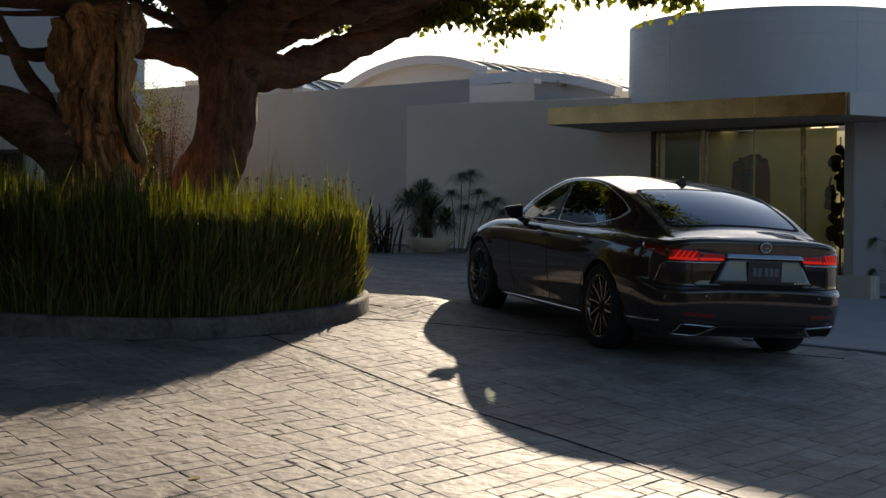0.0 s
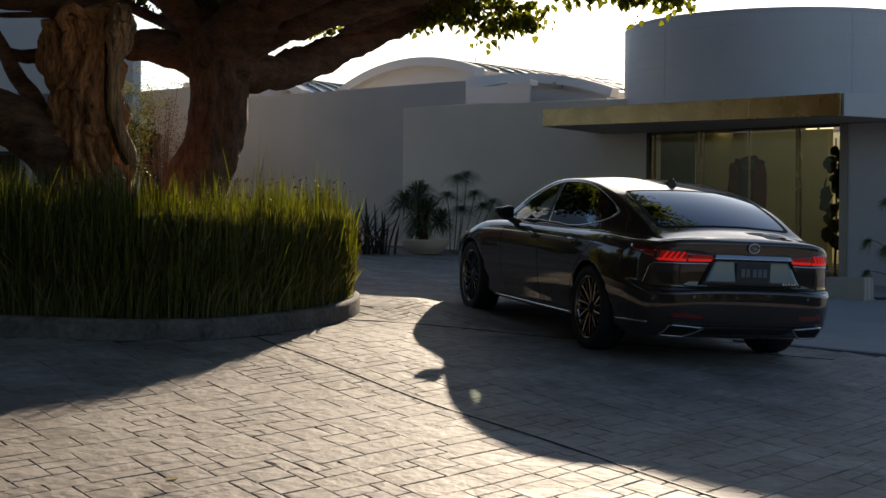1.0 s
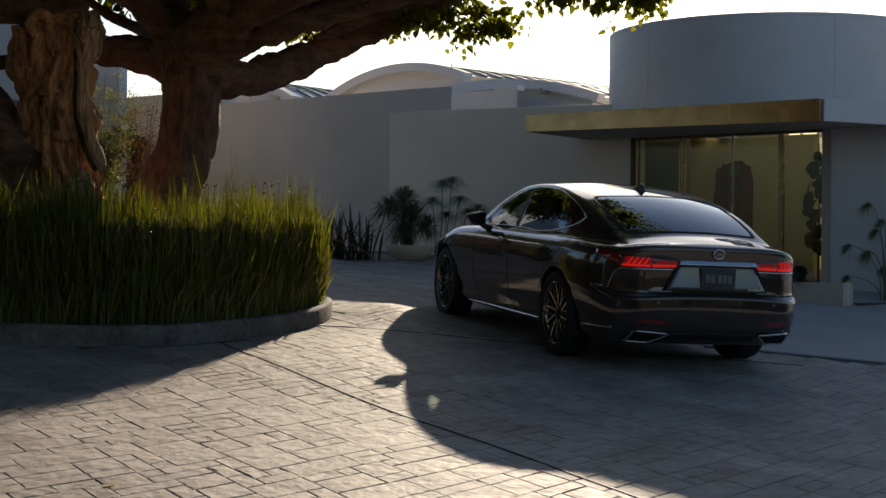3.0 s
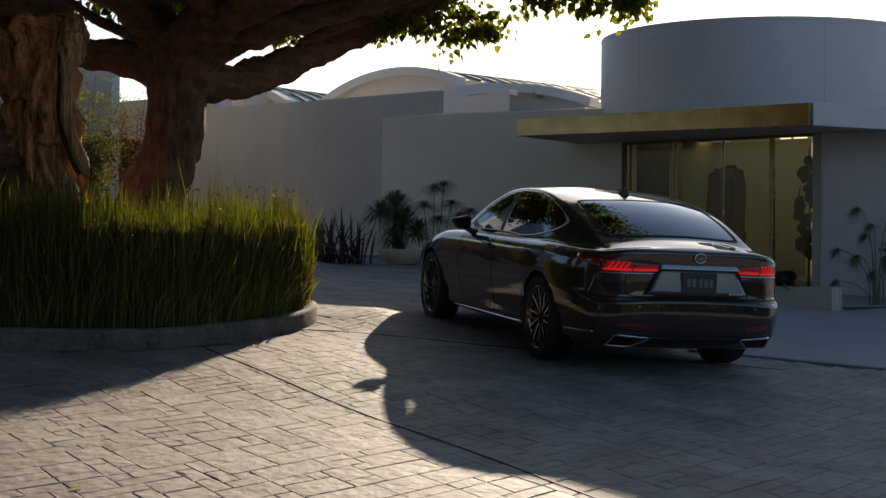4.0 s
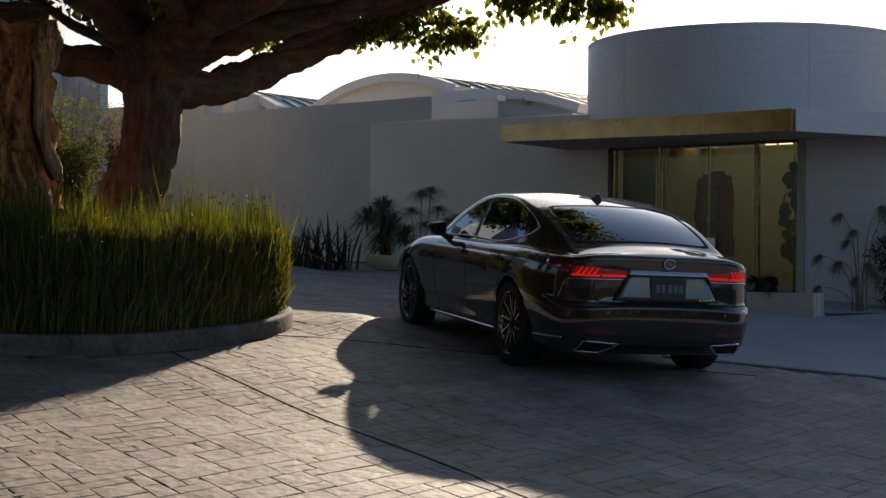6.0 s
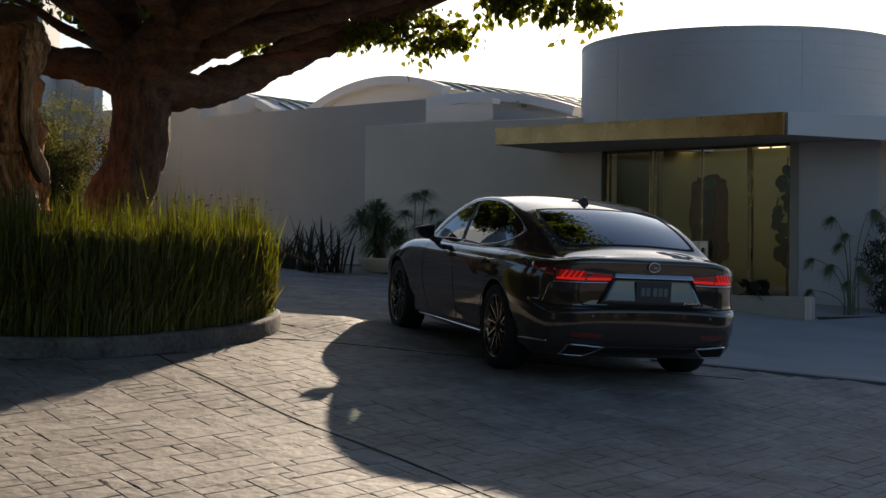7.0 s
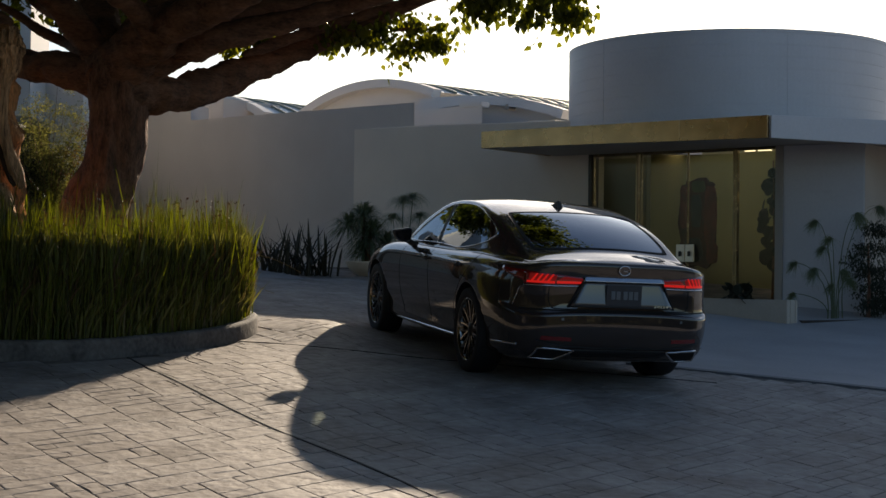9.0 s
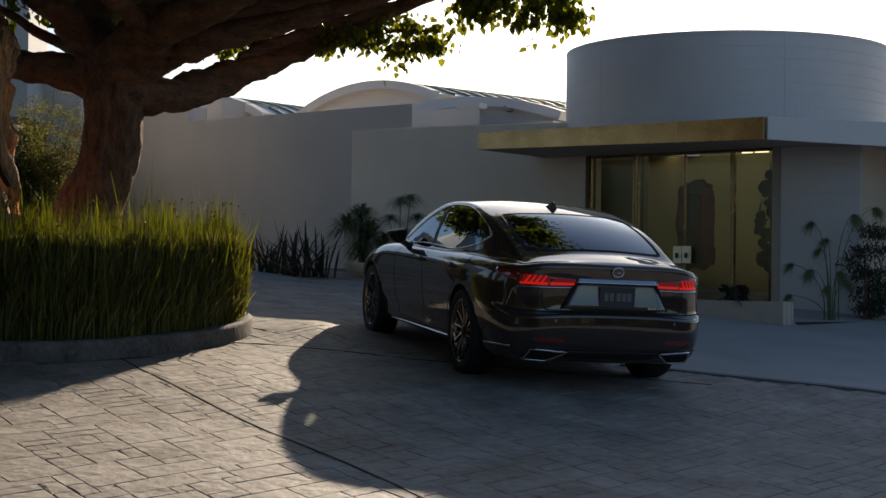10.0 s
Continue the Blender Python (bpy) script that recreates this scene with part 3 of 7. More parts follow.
for i in range(12):
    bm = bmesh.new()
    z0 = 0.34 + i * 0.187
    q0, q1 = a + dd * 0.03, b - dd * 0.01
    prism(bm, [tuple(q0), tuple(q0 + oo * 0.012), tuple(q1 + oo * 0.012), tuple(q1)], z0 + 0.003, z0 + 0.184)
    part("lap_board", bm, M_PANEL, ew)

# interior seen through the glass
bm = bmesh.new()
prism(bm, [on_facade(-7.6, 8.45), on_facade(-1.7, 8.45), on_facade(-1.7, 13.0), on_facade(-7.6, 13.0)], FLOOR - 0.3, FLOOR)
tagged(part("floor", bm, M_INFLOOR), "polished stone floor of the hall", "floor", kind="structure")
for nm, s0, s1, o0, o1 in (("wall_hall_back", -7.6, -3.945, 11.6, 11.8), ("wall_hall_far", -4.6, -1.6, 12.8, 13.0), ("wall_hall_left", -7.8, -7.6, 8.7, 11.8), ("wall_hall_right", -1.75, -1.55, 8.5, 11.6)):
    bm = bmesh.new()
    prism(bm, [on_facade(s0, o0), on_facade(s1, o0), on_facade(s1, o1), on_facade(s0, o1)], FLOOR, 2.95)
    tagged(part(nm, bm, M_WHITE if nm == "wall_hall_far" else M_INWALL), "pale wall beyond the hall" if nm == "wall_hall_far" else "cream painted wall of the hall", "wall", kind="structure")
bm = bmesh.new()
prism(bm, [on_facade(-6.3, 8.35), on_facade(-1.55, 8.35), on_facade(-1.55, 9.1), on_facade(-6.3, 9.1)], 2.70, 2.74)
tagged(part("ceiling", bm, M_INWALL), "cream ceiling strip above the entrance doors", "ceiling", kind="structure")

bm = bmesh.new()
prism(bm, [on_facade(-7.8, 8.7), on_facade(-5.9, 8.7), on_facade(-5.9, 12.0), on_facade(-7.8, 12.0)], 2.955, 3.0)
tagged(part("ceiling_side", bm, M_INWALL), "cream ceiling at the side of the hall", "ceiling", kind="structure")

# Added dark sheet that makes the left side light read dark.
bm = bmesh.new()
prism(bm, [on_facade(-6.6, 9.6), on_facade(-5.15, 9.6), on_facade(-5.15, 9.72), on_facade(-6.6, 9.72)], FLOOR + 0.002, 2.94)
tagged(part("wall_added_sheet", bm, M_ADDEDOLIVE), "added dark olive sheet that darkens the left side light", "wall", kind="structure")

# wall hanging on the back wall of the hall: ragged plain fields of dark colour
def ragged(bm, u0, v0, half_u, half_v, depth, seed):
    """A ragged upright field on the hall's back wall, with thickness."""
    jag = random.Random(seed)
    lo, hi = [], []
    for k in range(36):
        a = 2 * math.pi * k / 36
        c, s_ = math.cos(a), math.sin(a)
        u = u0 + half_u * math.copysign(abs(c) ** 0.5, c) * jag.uniform(0.84, 1.06)
        v = v0 + half_v * math.copysign(abs(s_) ** 0.5, s_) * jag.uniform(0.93, 1.03)
        x, y = on_facade(u, 11.597)
        lo.append(bm.verts.new((x, y, v)))
        hi.append(bm.verts.new((x - FN.x * depth, y - FN.y * depth, v)))
    for i in range(36):
        bm.faces.new((lo[i], lo[(i + 1) % 36], hi[(i + 1) % 36], hi[i]))
    bm.faces.new(hi)
    bmesh.ops.recalc_face_normals(bm, faces=bm.faces[:])
    return bm


art = tagged(part("wall_hanging", ragged(bmesh.new(), -5.37, 1.75, 0.37, 0.75, 0.03, 3), M_TEXTILE), "dark red, green and blue hanging on the hall wall", "wall art")
for k, (u, v, hu, hv, col) in enumerate(((-5.14, 1.88, 0.115, 0.50, M_ARTRED), (-5.62, 2.02, 0.09, 0.36, M_ARTRED), (-5.36, 2.36, 0.13, 0.10, M_ARTGREEN), (-5.40, 1.95, 0.10, 0.28, M_ARTBLUE), (-5.45, 1.30, 0.18, 0.20, M_ARTBLUE), (-5.10, 1.25, 0.10, 0.18, M_ARTRED))):
    part("colour_field", ragged(bmesh.new(), u, v, hu, hv, 0.034 + 0.003 * k, 20 + k), col, art)

# ---- planter, bowl, bed ----
pl = new("planter")
P0 = Vector((4.35, 3.90))
d2, n2 = Vector((-FA.x, -FA.y)), Vector((FN.x, FN.y))


def plan(u, v):
    p = P0 + d2 * u + n2 * v
    return p.x, p.y


for nm, u0, u1, v0, v1 in (("front_wall", 0.0, 3.6, 0.0, 0.09), ("back_wall", 0.0, 3.6, 0.22, 0.28), ("end_wall", 0.0, 0.09, 0.09, 0.22), ("end_wall", 3.51, 3.6, 0.09, 0.22)):
    bm = bmesh.new()
    prism(bm, [plan(u0, v0), plan(u1, v0), plan(u1, v1), plan(u0, v1)], 0.12, 0.585)
    bmesh.ops.bevel(bm, geom=bm.edges[:], offset=0.008, segments=2, affect="EDGES")
    part(nm, bm, M_PLINTH, pl)
bm = bmesh.new()
prism(bm, [plan(0.09, 0.09), plan(3.51, 0.09), plan(3.51, 0.22), plan(0.09, 0.22)], 0.2, 0.55)
part("soil", bm, M_SOIL, pl, "dark planting soil")
tagged(pl, "low beige stucco planter before the glass entrance", "planter")


def lathe(bm, prof, n=32, cx=0, cy=0, cz=0):
    rows = [[bm.verts.new((cx + r * math.cos(2 * math.pi * k / n), cy + r * math.sin(2 * math.pi * k / n), cz + z)) for k in range(n)] for r, z in prof]
    for a, b in zip(rows, rows[1:]):
        for k in range(n):
            bm.faces.new((a[k], a[(k + 1) % n], b[(k + 1) % n], b[k]))
    return bm


BX, BY = 1.0, 10.92
BZ = gz(BX, BY) + 0.005
bowl = new("bowl_planter")
bm = lathe(bmesh.new(), [(0.0, 0.0), (0.19, 0.0), (0.195, 0.018), (0.27, 0.05), (0.345, 0.125), (0.385, 0.205), (0.385, 0.225), (0.355, 0.225), (0.30, 0.15), (0.0, 0.14)], 40, BX, BY, BZ)
bmesh.ops.recalc_face_normals(bm, faces=bm.faces[:])
part("bowl", bm, M_CLAY, bowl, smooth=True)
bm = lathe(bmesh.new(), [(0.0, 0.205), (0.2, 0.20), (0.345, 0.19)], 24, BX, BY, BZ)
part("soil", bm, M_SOIL, bowl)
tagged(bowl, "wide pale clay bowl planter on the paving", "planter")
# ---- island kerb ----
ISLE = spline([(-2.34, 2.25), (-2.66, 1.67), (-3.11, 1.12), (-3.50, 0.74), (-4.05, 0.29), (-4.53, 0.14), (-4.98, 0.09), (-5.40, 0.13), (-5.82, 0.25),
               (-7.2, 0.75), (-8.6, 1.9), (-9.2, 3.6), (-8.2, 5.0), (-6.2, 5.5), (-4.4, 5.2), (-3.1, 4.3), (-2.45, 3.3), (-2.25, 2.7)], 6, closed=True)


def inset(loop, d):
    out = []
    n = len(loop)
    for i in range(n):
        t = loop[(i + 1) % n] - loop[i - 1]
        t = t / np.linalg.norm(t)
        out.append(loop[i] + np.array([t[1], -t[0]]) * d)
    return out


def inside(p, loop):
    c = False
    n = len(loop)
    for i in range(n):
        a, b = loop[i], loop[i - 1]
        if (a[1] > p[1]) != (b[1] > p[1]) and p[0] < (b[0] - a[0]) * (p[1] - a[1]) / (b[1] - a[1]) + a[0]:
            c = not c
    return c


ctr = np.array([-5.5, 2.7])
sgn = 1 if np.linalg.norm(inset(ISLE, 0.1)[0] - ctr) < np.linalg.norm(ISLE[0] - ctr) else -1
KH = 0.165
bm = bmesh.new()
prof = ((0.0, -0.05), (0.0, KH - 0.03), (0.012, KH - 0.008), (0.035, KH), (0.14, KH + 0.004), (0.16, KH - 0.02), (0.16, -0.05))
cols = []
for off, h in prof:
    ring = inset(ISLE, off * sgn)
    cols.append([bm.verts.new((p[0], p[1], gz(*ISLE[i]) + h + (0.006 * noise.noise(Vector((p[0] * 3, p[1] * 3, h * 9))) if h > 0 else 0))) for i, p in enumerate(ring)])
n = len(ISLE)
for a, b in zip(cols, cols[1:]):
    for k in range(n):
        bm.faces.new((a[k], a[(k + 1) % n], b[(k + 1) % n], b[k]))
bmesh.ops.recalc_face_normals(bm, faces=bm.faces[:])
tagged(part("kerb", bm, M_KERB, smooth=True), "raised weathered concrete kerb round the planted island", "kerb", kind="structure")
bm = bmesh.new()
ring = inset(ISLE, 0.15 * sgn)
bm.faces.new([bm.verts.new((p[0], p[1], gz(*ISLE[i]) + KH - 0.03)) for i, p in enumerate(ring)])
bmesh.ops.triangulate(bm, faces=bm.faces[:])
tagged(part("island_soil", bm, M_SOIL), "dark soil of the planted island", "soil", kind="structure")

# ---- clump grass on the island ----
rng = random.Random(7)
INNER = inset(ISLE, 0.11 * sgn)


def blades(count, pick, name, material, length, width, label, lean=0.07, zoff=KH - 0.03, rise=0.0):
    verts, faces = [], []
    for _ in range(count):
        p = pick()
        if p is None:
            continue
        x, y = p[0], p[1]
        z = gz(x, y) + zoff + rise * (p[4] if len(p) > 4 else rng.random()) ** 0.8
        ln = length * rng.choice((rng.uniform(0.55, 1.0), rng.uniform(0.8, 1.08), rng.uniform(0.9, 1.1), rng.uniform(0.95, 1.25) if rng.random() < 0.25 else 0.95)) * (1 + 0.26 * noise.noise(Vector((x * 2.6, y * 2.6, 3))) + 0.30 * noise.noise(Vector((x * 4.5, y * 4.5, 5))) + 0.24 * noise.noise(Vector((x * 10.0, y * 10.0, 7))) + 0.10 * smoothstep(-3.6, -6.0, x))
        a = rng.uniform(0, 2 * math.pi)
        k = abs(rng.gauss(0, lean)) * (1.8 if rng.random() < 0.04 else 1.0)
        ox, oy = (p[2], p[3]) if len(p) > 2 else (0, 0)
        dx, dy = math.cos(a) * k + ox, math.sin(a) * k + oy
        w = width * rng.uniform(0.6, 1.25)
        f = rng.uniform(0, math.pi)
        fx, fy = math.cos(f) * w / 2, math.sin(f) * w / 2
        b = len(verts)
        droop = rng.uniform(0.0, 0.06)
        for t, ww in ((0, 0.8), (0.35, 1.0), (0.7, 0.85)):
            h = ln * (t - droop * t * t * (1 + k))
            cx, cy = x + dx * ln * t ** 1.3, y + dy * ln * t ** 1.3
            verts += [(cx - fx * ww, cy - fy * ww, z + h), (cx + fx * ww, cy + fy * ww, z + h)]
        verts.append((x + dx * ln, y + dy * ln, z + ln * (1 - droop * (1 + k))))
        faces += [(b, b + 1, b + 3, b + 2), (b + 2, b + 3, b + 5, b + 4), (b + 4, b + 5, b + 6)]
    me = bpy.data.meshes.new(name)
    me.from_pydata(verts, [], faces)
    me.materials.append(material)
    ob = new(name, me)
    return tagged(ob, label, "grass", kind="stuff")


NI = len(INNER)


def edge_pick(depth_max, inward=0.05):
    def f():
        i = rng.randrange(0, int(NI * 0.62)) - int(NI * 0.12)
        t = rng.random()
        p = INNER[i] * (1 - t) + INNER[(i + 1) % NI] * t
        d = p - INNER[i]
        tg = INNER[(i + 1) % NI] - INNER[i]
        tg = tg / np.linalg.norm(tg)
        nrm = np.array([tg[1], -tg[0]]) * sgn
        r = depth_max * rng.random() ** 1.3
        q = p + nrm * r
        o = nrm * max(0.0, inward - r * 0.1)
        return q[0], q[1], o[0], o[1]
    return f


def tuft_pick(pick, per, spread):
    """Blades that share a foot, so that they fan out in tufts."""
    state = []

    def f():
        if not state:
            p = pick() or (-5.0, 2.0)
            h = rng.random()
            state.extend([(p, h)] * rng.randint(per // 2, per))
        p, h = state.pop()
        ox, oy = p[2:4] if len(p) > 2 else (0, 0)
        return p[0] + rng.gauss(0, spread), p[1] + rng.gauss(0, spread), ox, oy, h
    return f


def area_pick():
    for _ in range(30):
        p = (rng.uniform(-9.0, -2.2), rng.uniform(0.1, 5.4))
        if inside(p, INNER) and (p[1] < 4.6):
            return p
    return None


blades(10500, tuft_pick(edge_pick(0.8), 9, 0.03), "clump_grass", M_GRASS, 0.95, 0.0115, "dense upright green clump grass filling the island, backlit", 0.12)
blades(10000, tuft_pick(area_pick, 8, 0.04), "inner_clump_grass", M_GRASS, 0.93, 0.014, "dense upright green clump grass round the tree trunks", 0.10)
blades(2600, tuft_pick(edge_pick(0.2, 0.0), 5, 0.015), "dry_grass", M_DRY, 0.44, 0.010, "scattered dry straw coloured blades low in the grass", 0.2)
blades(15000, tuft_pick(edge_pick(0.36, 0.02), 7, 0.012), "leafy_grass", M_FOOTBLADE, 0.24, 0.016, "short broad blades growing off the grass stems", 0.30, KH, 0.66)
blades(5500, tuft_pick(edge_pick(0.14, 0.0), 8, 0.012), "rim_grass", M_FOOTBLADE, 0.24, 0.018, "short broad blades over the rim of the kerb", 0.34, KH, 0.30)
blades(420, edge_pick(1.2), "tall_grass", M_GRASS, 1.14, 0.012, "stray tall blades standing out of the grass", 0.2)
blades(7000, tuft_pick(edge_pick(0.12, 0.0), 10, 0.014), "young_grass", M_FOOTBLADE, 0.34, 0.017, "fans of young blades along the foot of the grass", 0.24)
blades(3600, tuft_pick(edge_pick(0.16, 0.0), 7, 0.02), "edge_grass", M_GRASS, 0.66, 0.011, "upright blades along the rim of the island", 0.11)
blades(4200, edge_pick(0.30, 0.0), "withered_grass", M_RUST, 0.30, 0.014, "withered brown blades caught in the grass", 0.35, KH, 0.45)

# thin stalks with dark seed heads over the top of the grass
verts, faces = [], []
top_pick = edge_pick(0.9, 0.0)
for _ in range(130):
    p = top_pick()
    z0 = gz(p[0], p[1]) + 0.5
    ht = rng.uniform(0.56, 0.80)
    dx, dy = rng.gauss(0, 0.09), rng.gauss(0, 0.09)
    tip = Vector((p[0] + dx, p[1] + dy, z0 + ht))
    b = len(verts)
    verts += [(p[0] - 0.0025, p[1], z0), (p[0] + 0.0025, p[1], z0), (tip.x + 0.002, tip.y, tip.z), (tip.x - 0.002, tip.y, tip.z)]
    faces.append((b, b + 1, b + 2, b + 3))
    for _ in range(3):
        b = len(verts)
        d = Vector((rng.gauss(0, 0.5), rng.gauss(0, 0.5), rng.uniform(0.2, 1.0))).normalized() * rng.uniform(0.02, 0.04)
        w = d.orthogonal().normalized() * 0.009
        verts += [tuple(tip), tuple(tip + d * 0.5 + w), tuple(tip + d), tuple(tip + d * 0.5 - w)]
        faces.append((b, b + 1, b + 2, b + 3))
me = bpy.data.meshes.new("seed_stalks")
me.from_pydata(verts, [], faces)
me.materials.append(M_RUST)
tagged(new("seed_stalks", me), "thin stalks with dark seed heads above the grass", "grass", kind="stuff")

# ---- the tree ----
tree = new("tree")
TRUNK = [(-3.95, 3.08, 0.30, 0.47), (-3.92, 3.07, 0.75, 0.40), (-3.86, 3.06, 1.20, 0.345), (-3.76, 3.04, 1.59, 0.305), (-3.63, 3.00, 1.93, 0.284), (-3.58, 2.98, 2.27, 0.284), (-3.58, 2.98, 2.54, 0.300), (-3.61, 2.99, 2.80, 0.30), (-3.66, 3.05, 3.02, 0.2)]
part("trunk", tube(bmesh.new(), spline(TRUNK, 14), 72, 0.13, 2.8, 1.0, fold=0.012), M_BARK, tree, "leaning brown trunk with ridged bark", smooth=True)
BOUGHS = [
    [(-3.58, 2.97, 2.52, 0.24), (-3.44, 2.93, 2.60, 0.223), (-2.96, 3.10, 2.64, 0.178), (-2.51, 3.37, 2.82, 0.175), (-2.12, 3.56, 3.00, 0.150), (-1.73, 3.65, 3.17, 0.124), (-1.36, 3.64, 3.35, 0.108), (-0.96, 3.51, 3.53, 0.088), (-0.53, 3.27, 3.72, 0.066), (0.2, 2.9, 4.0, 0.04)],
    [(-3.60, 2.97, 2.66, 0.24), (-3.14, 2.73, 2.965, 0.166), (-2.81, 2.42, 3.065, 0.156), (-2.44, 2.30, 3.18, 0.130), (-2.03, 2.17, 3.29, 0.110), (-1.56, 2.02, 3.42, 0.090), (-1.10, 1.67, 3.55, 0.070), (-0.3, 1.5, 3.75, 0.045), (0.5, 1.3, 3.9, 0.025)],
    [(-3.60, 2.98, 2.76, 0.22), (-3.38, 2.60, 3.06, 0.175), (-3.13, 2.10, 3.20, 0.145), (-2.80, 1.58, 3.32, 0.120), (-2.50, 1.06, 3.46, 0.100), (-2.2, 0.4, 3.7, 0.07)],
    [(-3.64, 3.05, 2.75, 0.24), (-3.73, 3.23, 3.13, 0.19), (-3.77, 3.55, 3.52, 0.161), (-3.84, 3.77, 4.02, 0.140), (-3.7, 4.0, 4.7, 0.1)],
    [(-3.64, 3.02, 2.70, 0.22), (-4.12, 3.25, 2.83, 0.150), (-4.43, 3.55, 2.91, 0.142), (-4.72, 3.82, 2.97, 0.110), (-4.95, 4.0, 2.95, 0.05)],
    [(-3.70, 3.20, 2.95, 0.12), (-3.86, 3.37, 3.03, 0.085), (-4.08, 3.86, 3.21, 0.058), (-4.30, 3.93, 3.31, 0.050), (-4.52, 3.99, 3.46, 0.044), (-4.81, 4.08, 3.63, 0.036)],
    [(-3.70, 3.22, 3.0, 0.13), (-3.78, 3.35, 3.09, 0.114), (-3.98, 4.35, 3.50, 0.096), (-4.29, 4.96, 3.78, 0.080), (-4.6, 5.4, 4.1, 0.05)],
    [(-3.55, 3.0, 2.80, 0.22), (-3.2, 3.3, 3.12, 0.18), (-2.7, 3.6, 3.33, 0.15), (-2.1, 3.9, 3.52, 0.12), (-1.4, 4.3, 3.72, 0.09), (-0.7, 4.6, 3.9, 0.06), (0.0, 4.7, 4.0, 0.03)],
    [(-3.5, 2.9, 2.85, 0.2), (-3.05, 2.9, 3.16, 0.17), (-2.5, 2.85, 3.38, 0.14), (-1.9, 2.8, 3.55, 0.11), (-1.2, 2.7, 3.72, 0.08), (-0.4, 2.5, 3.85, 0.05)],
    [(-2.6, 1.25, 3.42, 0.07), (-2.1, 1.2, 3.42, 0.05), (-1.5, 1.3, 3.5, 0.04), (-0.8, 1.4, 3.6, 0.03), (0.1, 1.5, 3.62, 0.02)],
    [(-1.36, 3.64, 3.35, 0.045), (-0.95, 3.62, 3.44, 0.028), (-0.5, 3.6, 3.50, 0.020), (-0.05, 3.57, 3.52, 0.010)],
    [(-3.3, 2.55, 3.0, 0.12), (-3.5, 2.1, 3.25, 0.10), (-3.9, 1.6, 3.45, 0.08), (-4.4, 1.2, 3.7, 0.06)],
    [(-3.55, 3.05, 2.85, 0.26), (-3.1, 3.15, 3.22, 0.24), (-2.6, 3.1, 3.52, 0.21), (-2.0, 3.0, 3.78, 0.18), (-1.3, 2.8, 4.0, 0.13), (-0.5, 2.6, 4.2, 0.08)],
    [(-3.62, 2.95, 2.8, 0.25), (-3.45, 2.7, 3.2, 0.22), (-3.1, 2.5, 3.5, 0.19), (-2.6, 2.3, 3.75, 0.15), (-2.0, 2.1, 4.0, 0.1)],
    [(-2.31, 3.2, 3.08, 0.05), (-2.05, 3.3, 3.19, 0.085), (-1.73, 3.4, 3.33, 0.09), (-1.42, 3.45, 3.45, 0.085), (-0.99, 3.4, 3.6, 0.075), (-0.53, 3.3, 3.77, 0.05)],
    [(-3.66, 3.05, 2.85, 0.22), (-3.9, 3.1, 3.15, 0.17), (-4.15, 3.05, 3.42, 0.14), (-4.5, 2.95, 3.7, 0.11), (-5.0, 2.8, 4.1, 0.08)],
]
FULL = {1: 0.95, 2: 1.35, 3: 1.2, 4: 1.1, 7: 0.95, 8: 0.95, 12: 0.62, 13: 0.62, 14: 0.7}
for i, lm in enumerate(BOUGHS):
    k = FULL.get(i, 1.0)
    lm = [(x, y, z, r * (k if j < 5 else 1 + (k - 1) * 0.5)) for j, (x, y, z, r) in enumerate(lm)]
    part("limb", tube(bmesh.new(), spline(lm, 14), 28, 0.26, 3.2, 5.0 + i, fold=0.02), M_LIMB, tree, smooth=True)

leaf_rng = random.Random(21)


def leaf_cloud(name, parent, spots, size, material, label, droop=0.75, aspect=0.72):
    """Many small pointed leaves, each a folded blade, round the given spots (x, y, z, spread, count)."""
    verts, faces = [], []
    for x, y, z, sp, cnt in spots:
        for _ in range(cnt):
            c = Vector((x + leaf_rng.gauss(0, sp), y + leaf_rng.gauss(0, sp), z + leaf_rng.gauss(0, sp * 0.55)))
            d = Vector((leaf_rng.gauss(0, 0.6), leaf_rng.gauss(0, 0.6), -droop * leaf_rng.uniform(0.3, 1.4))).normalized()
            s = d.cross(Vector((leaf_rng.gauss(0, 1), leaf_rng.gauss(0, 1), leaf_rng.gauss(0, 0.5)))).normalized()
            nn = s.cross(d)
            L = size * leaf_rng.uniform(0.6, 1.25)
            W = L * aspect * 0.5
            b = len(verts)
            verts += [tuple(q) for q in (c, c + d * L * 0.2 + s * W + nn * L * 0.08, c + d * L * 0.58 + s * W * 0.72 + nn * L * 0.05, c + d * L - nn * L * 0.04, c + d * L * 0.58 - s * W * 0.72 + nn * L * 0.05, c + d * L * 0.2 - s * W + nn * L * 0.08)]
            faces += [(b, b + 1, b + 2, b + 3), (b, b + 3, b + 4, b + 5)]
    me = bpy.data.meshes.new(name)
    me.from_pydata(verts, [], faces)
    me.materials.append(material)
    ob = new(name, me)
    if parent:
        ob.parent = parent
    return tagged(ob, label)


spots = []
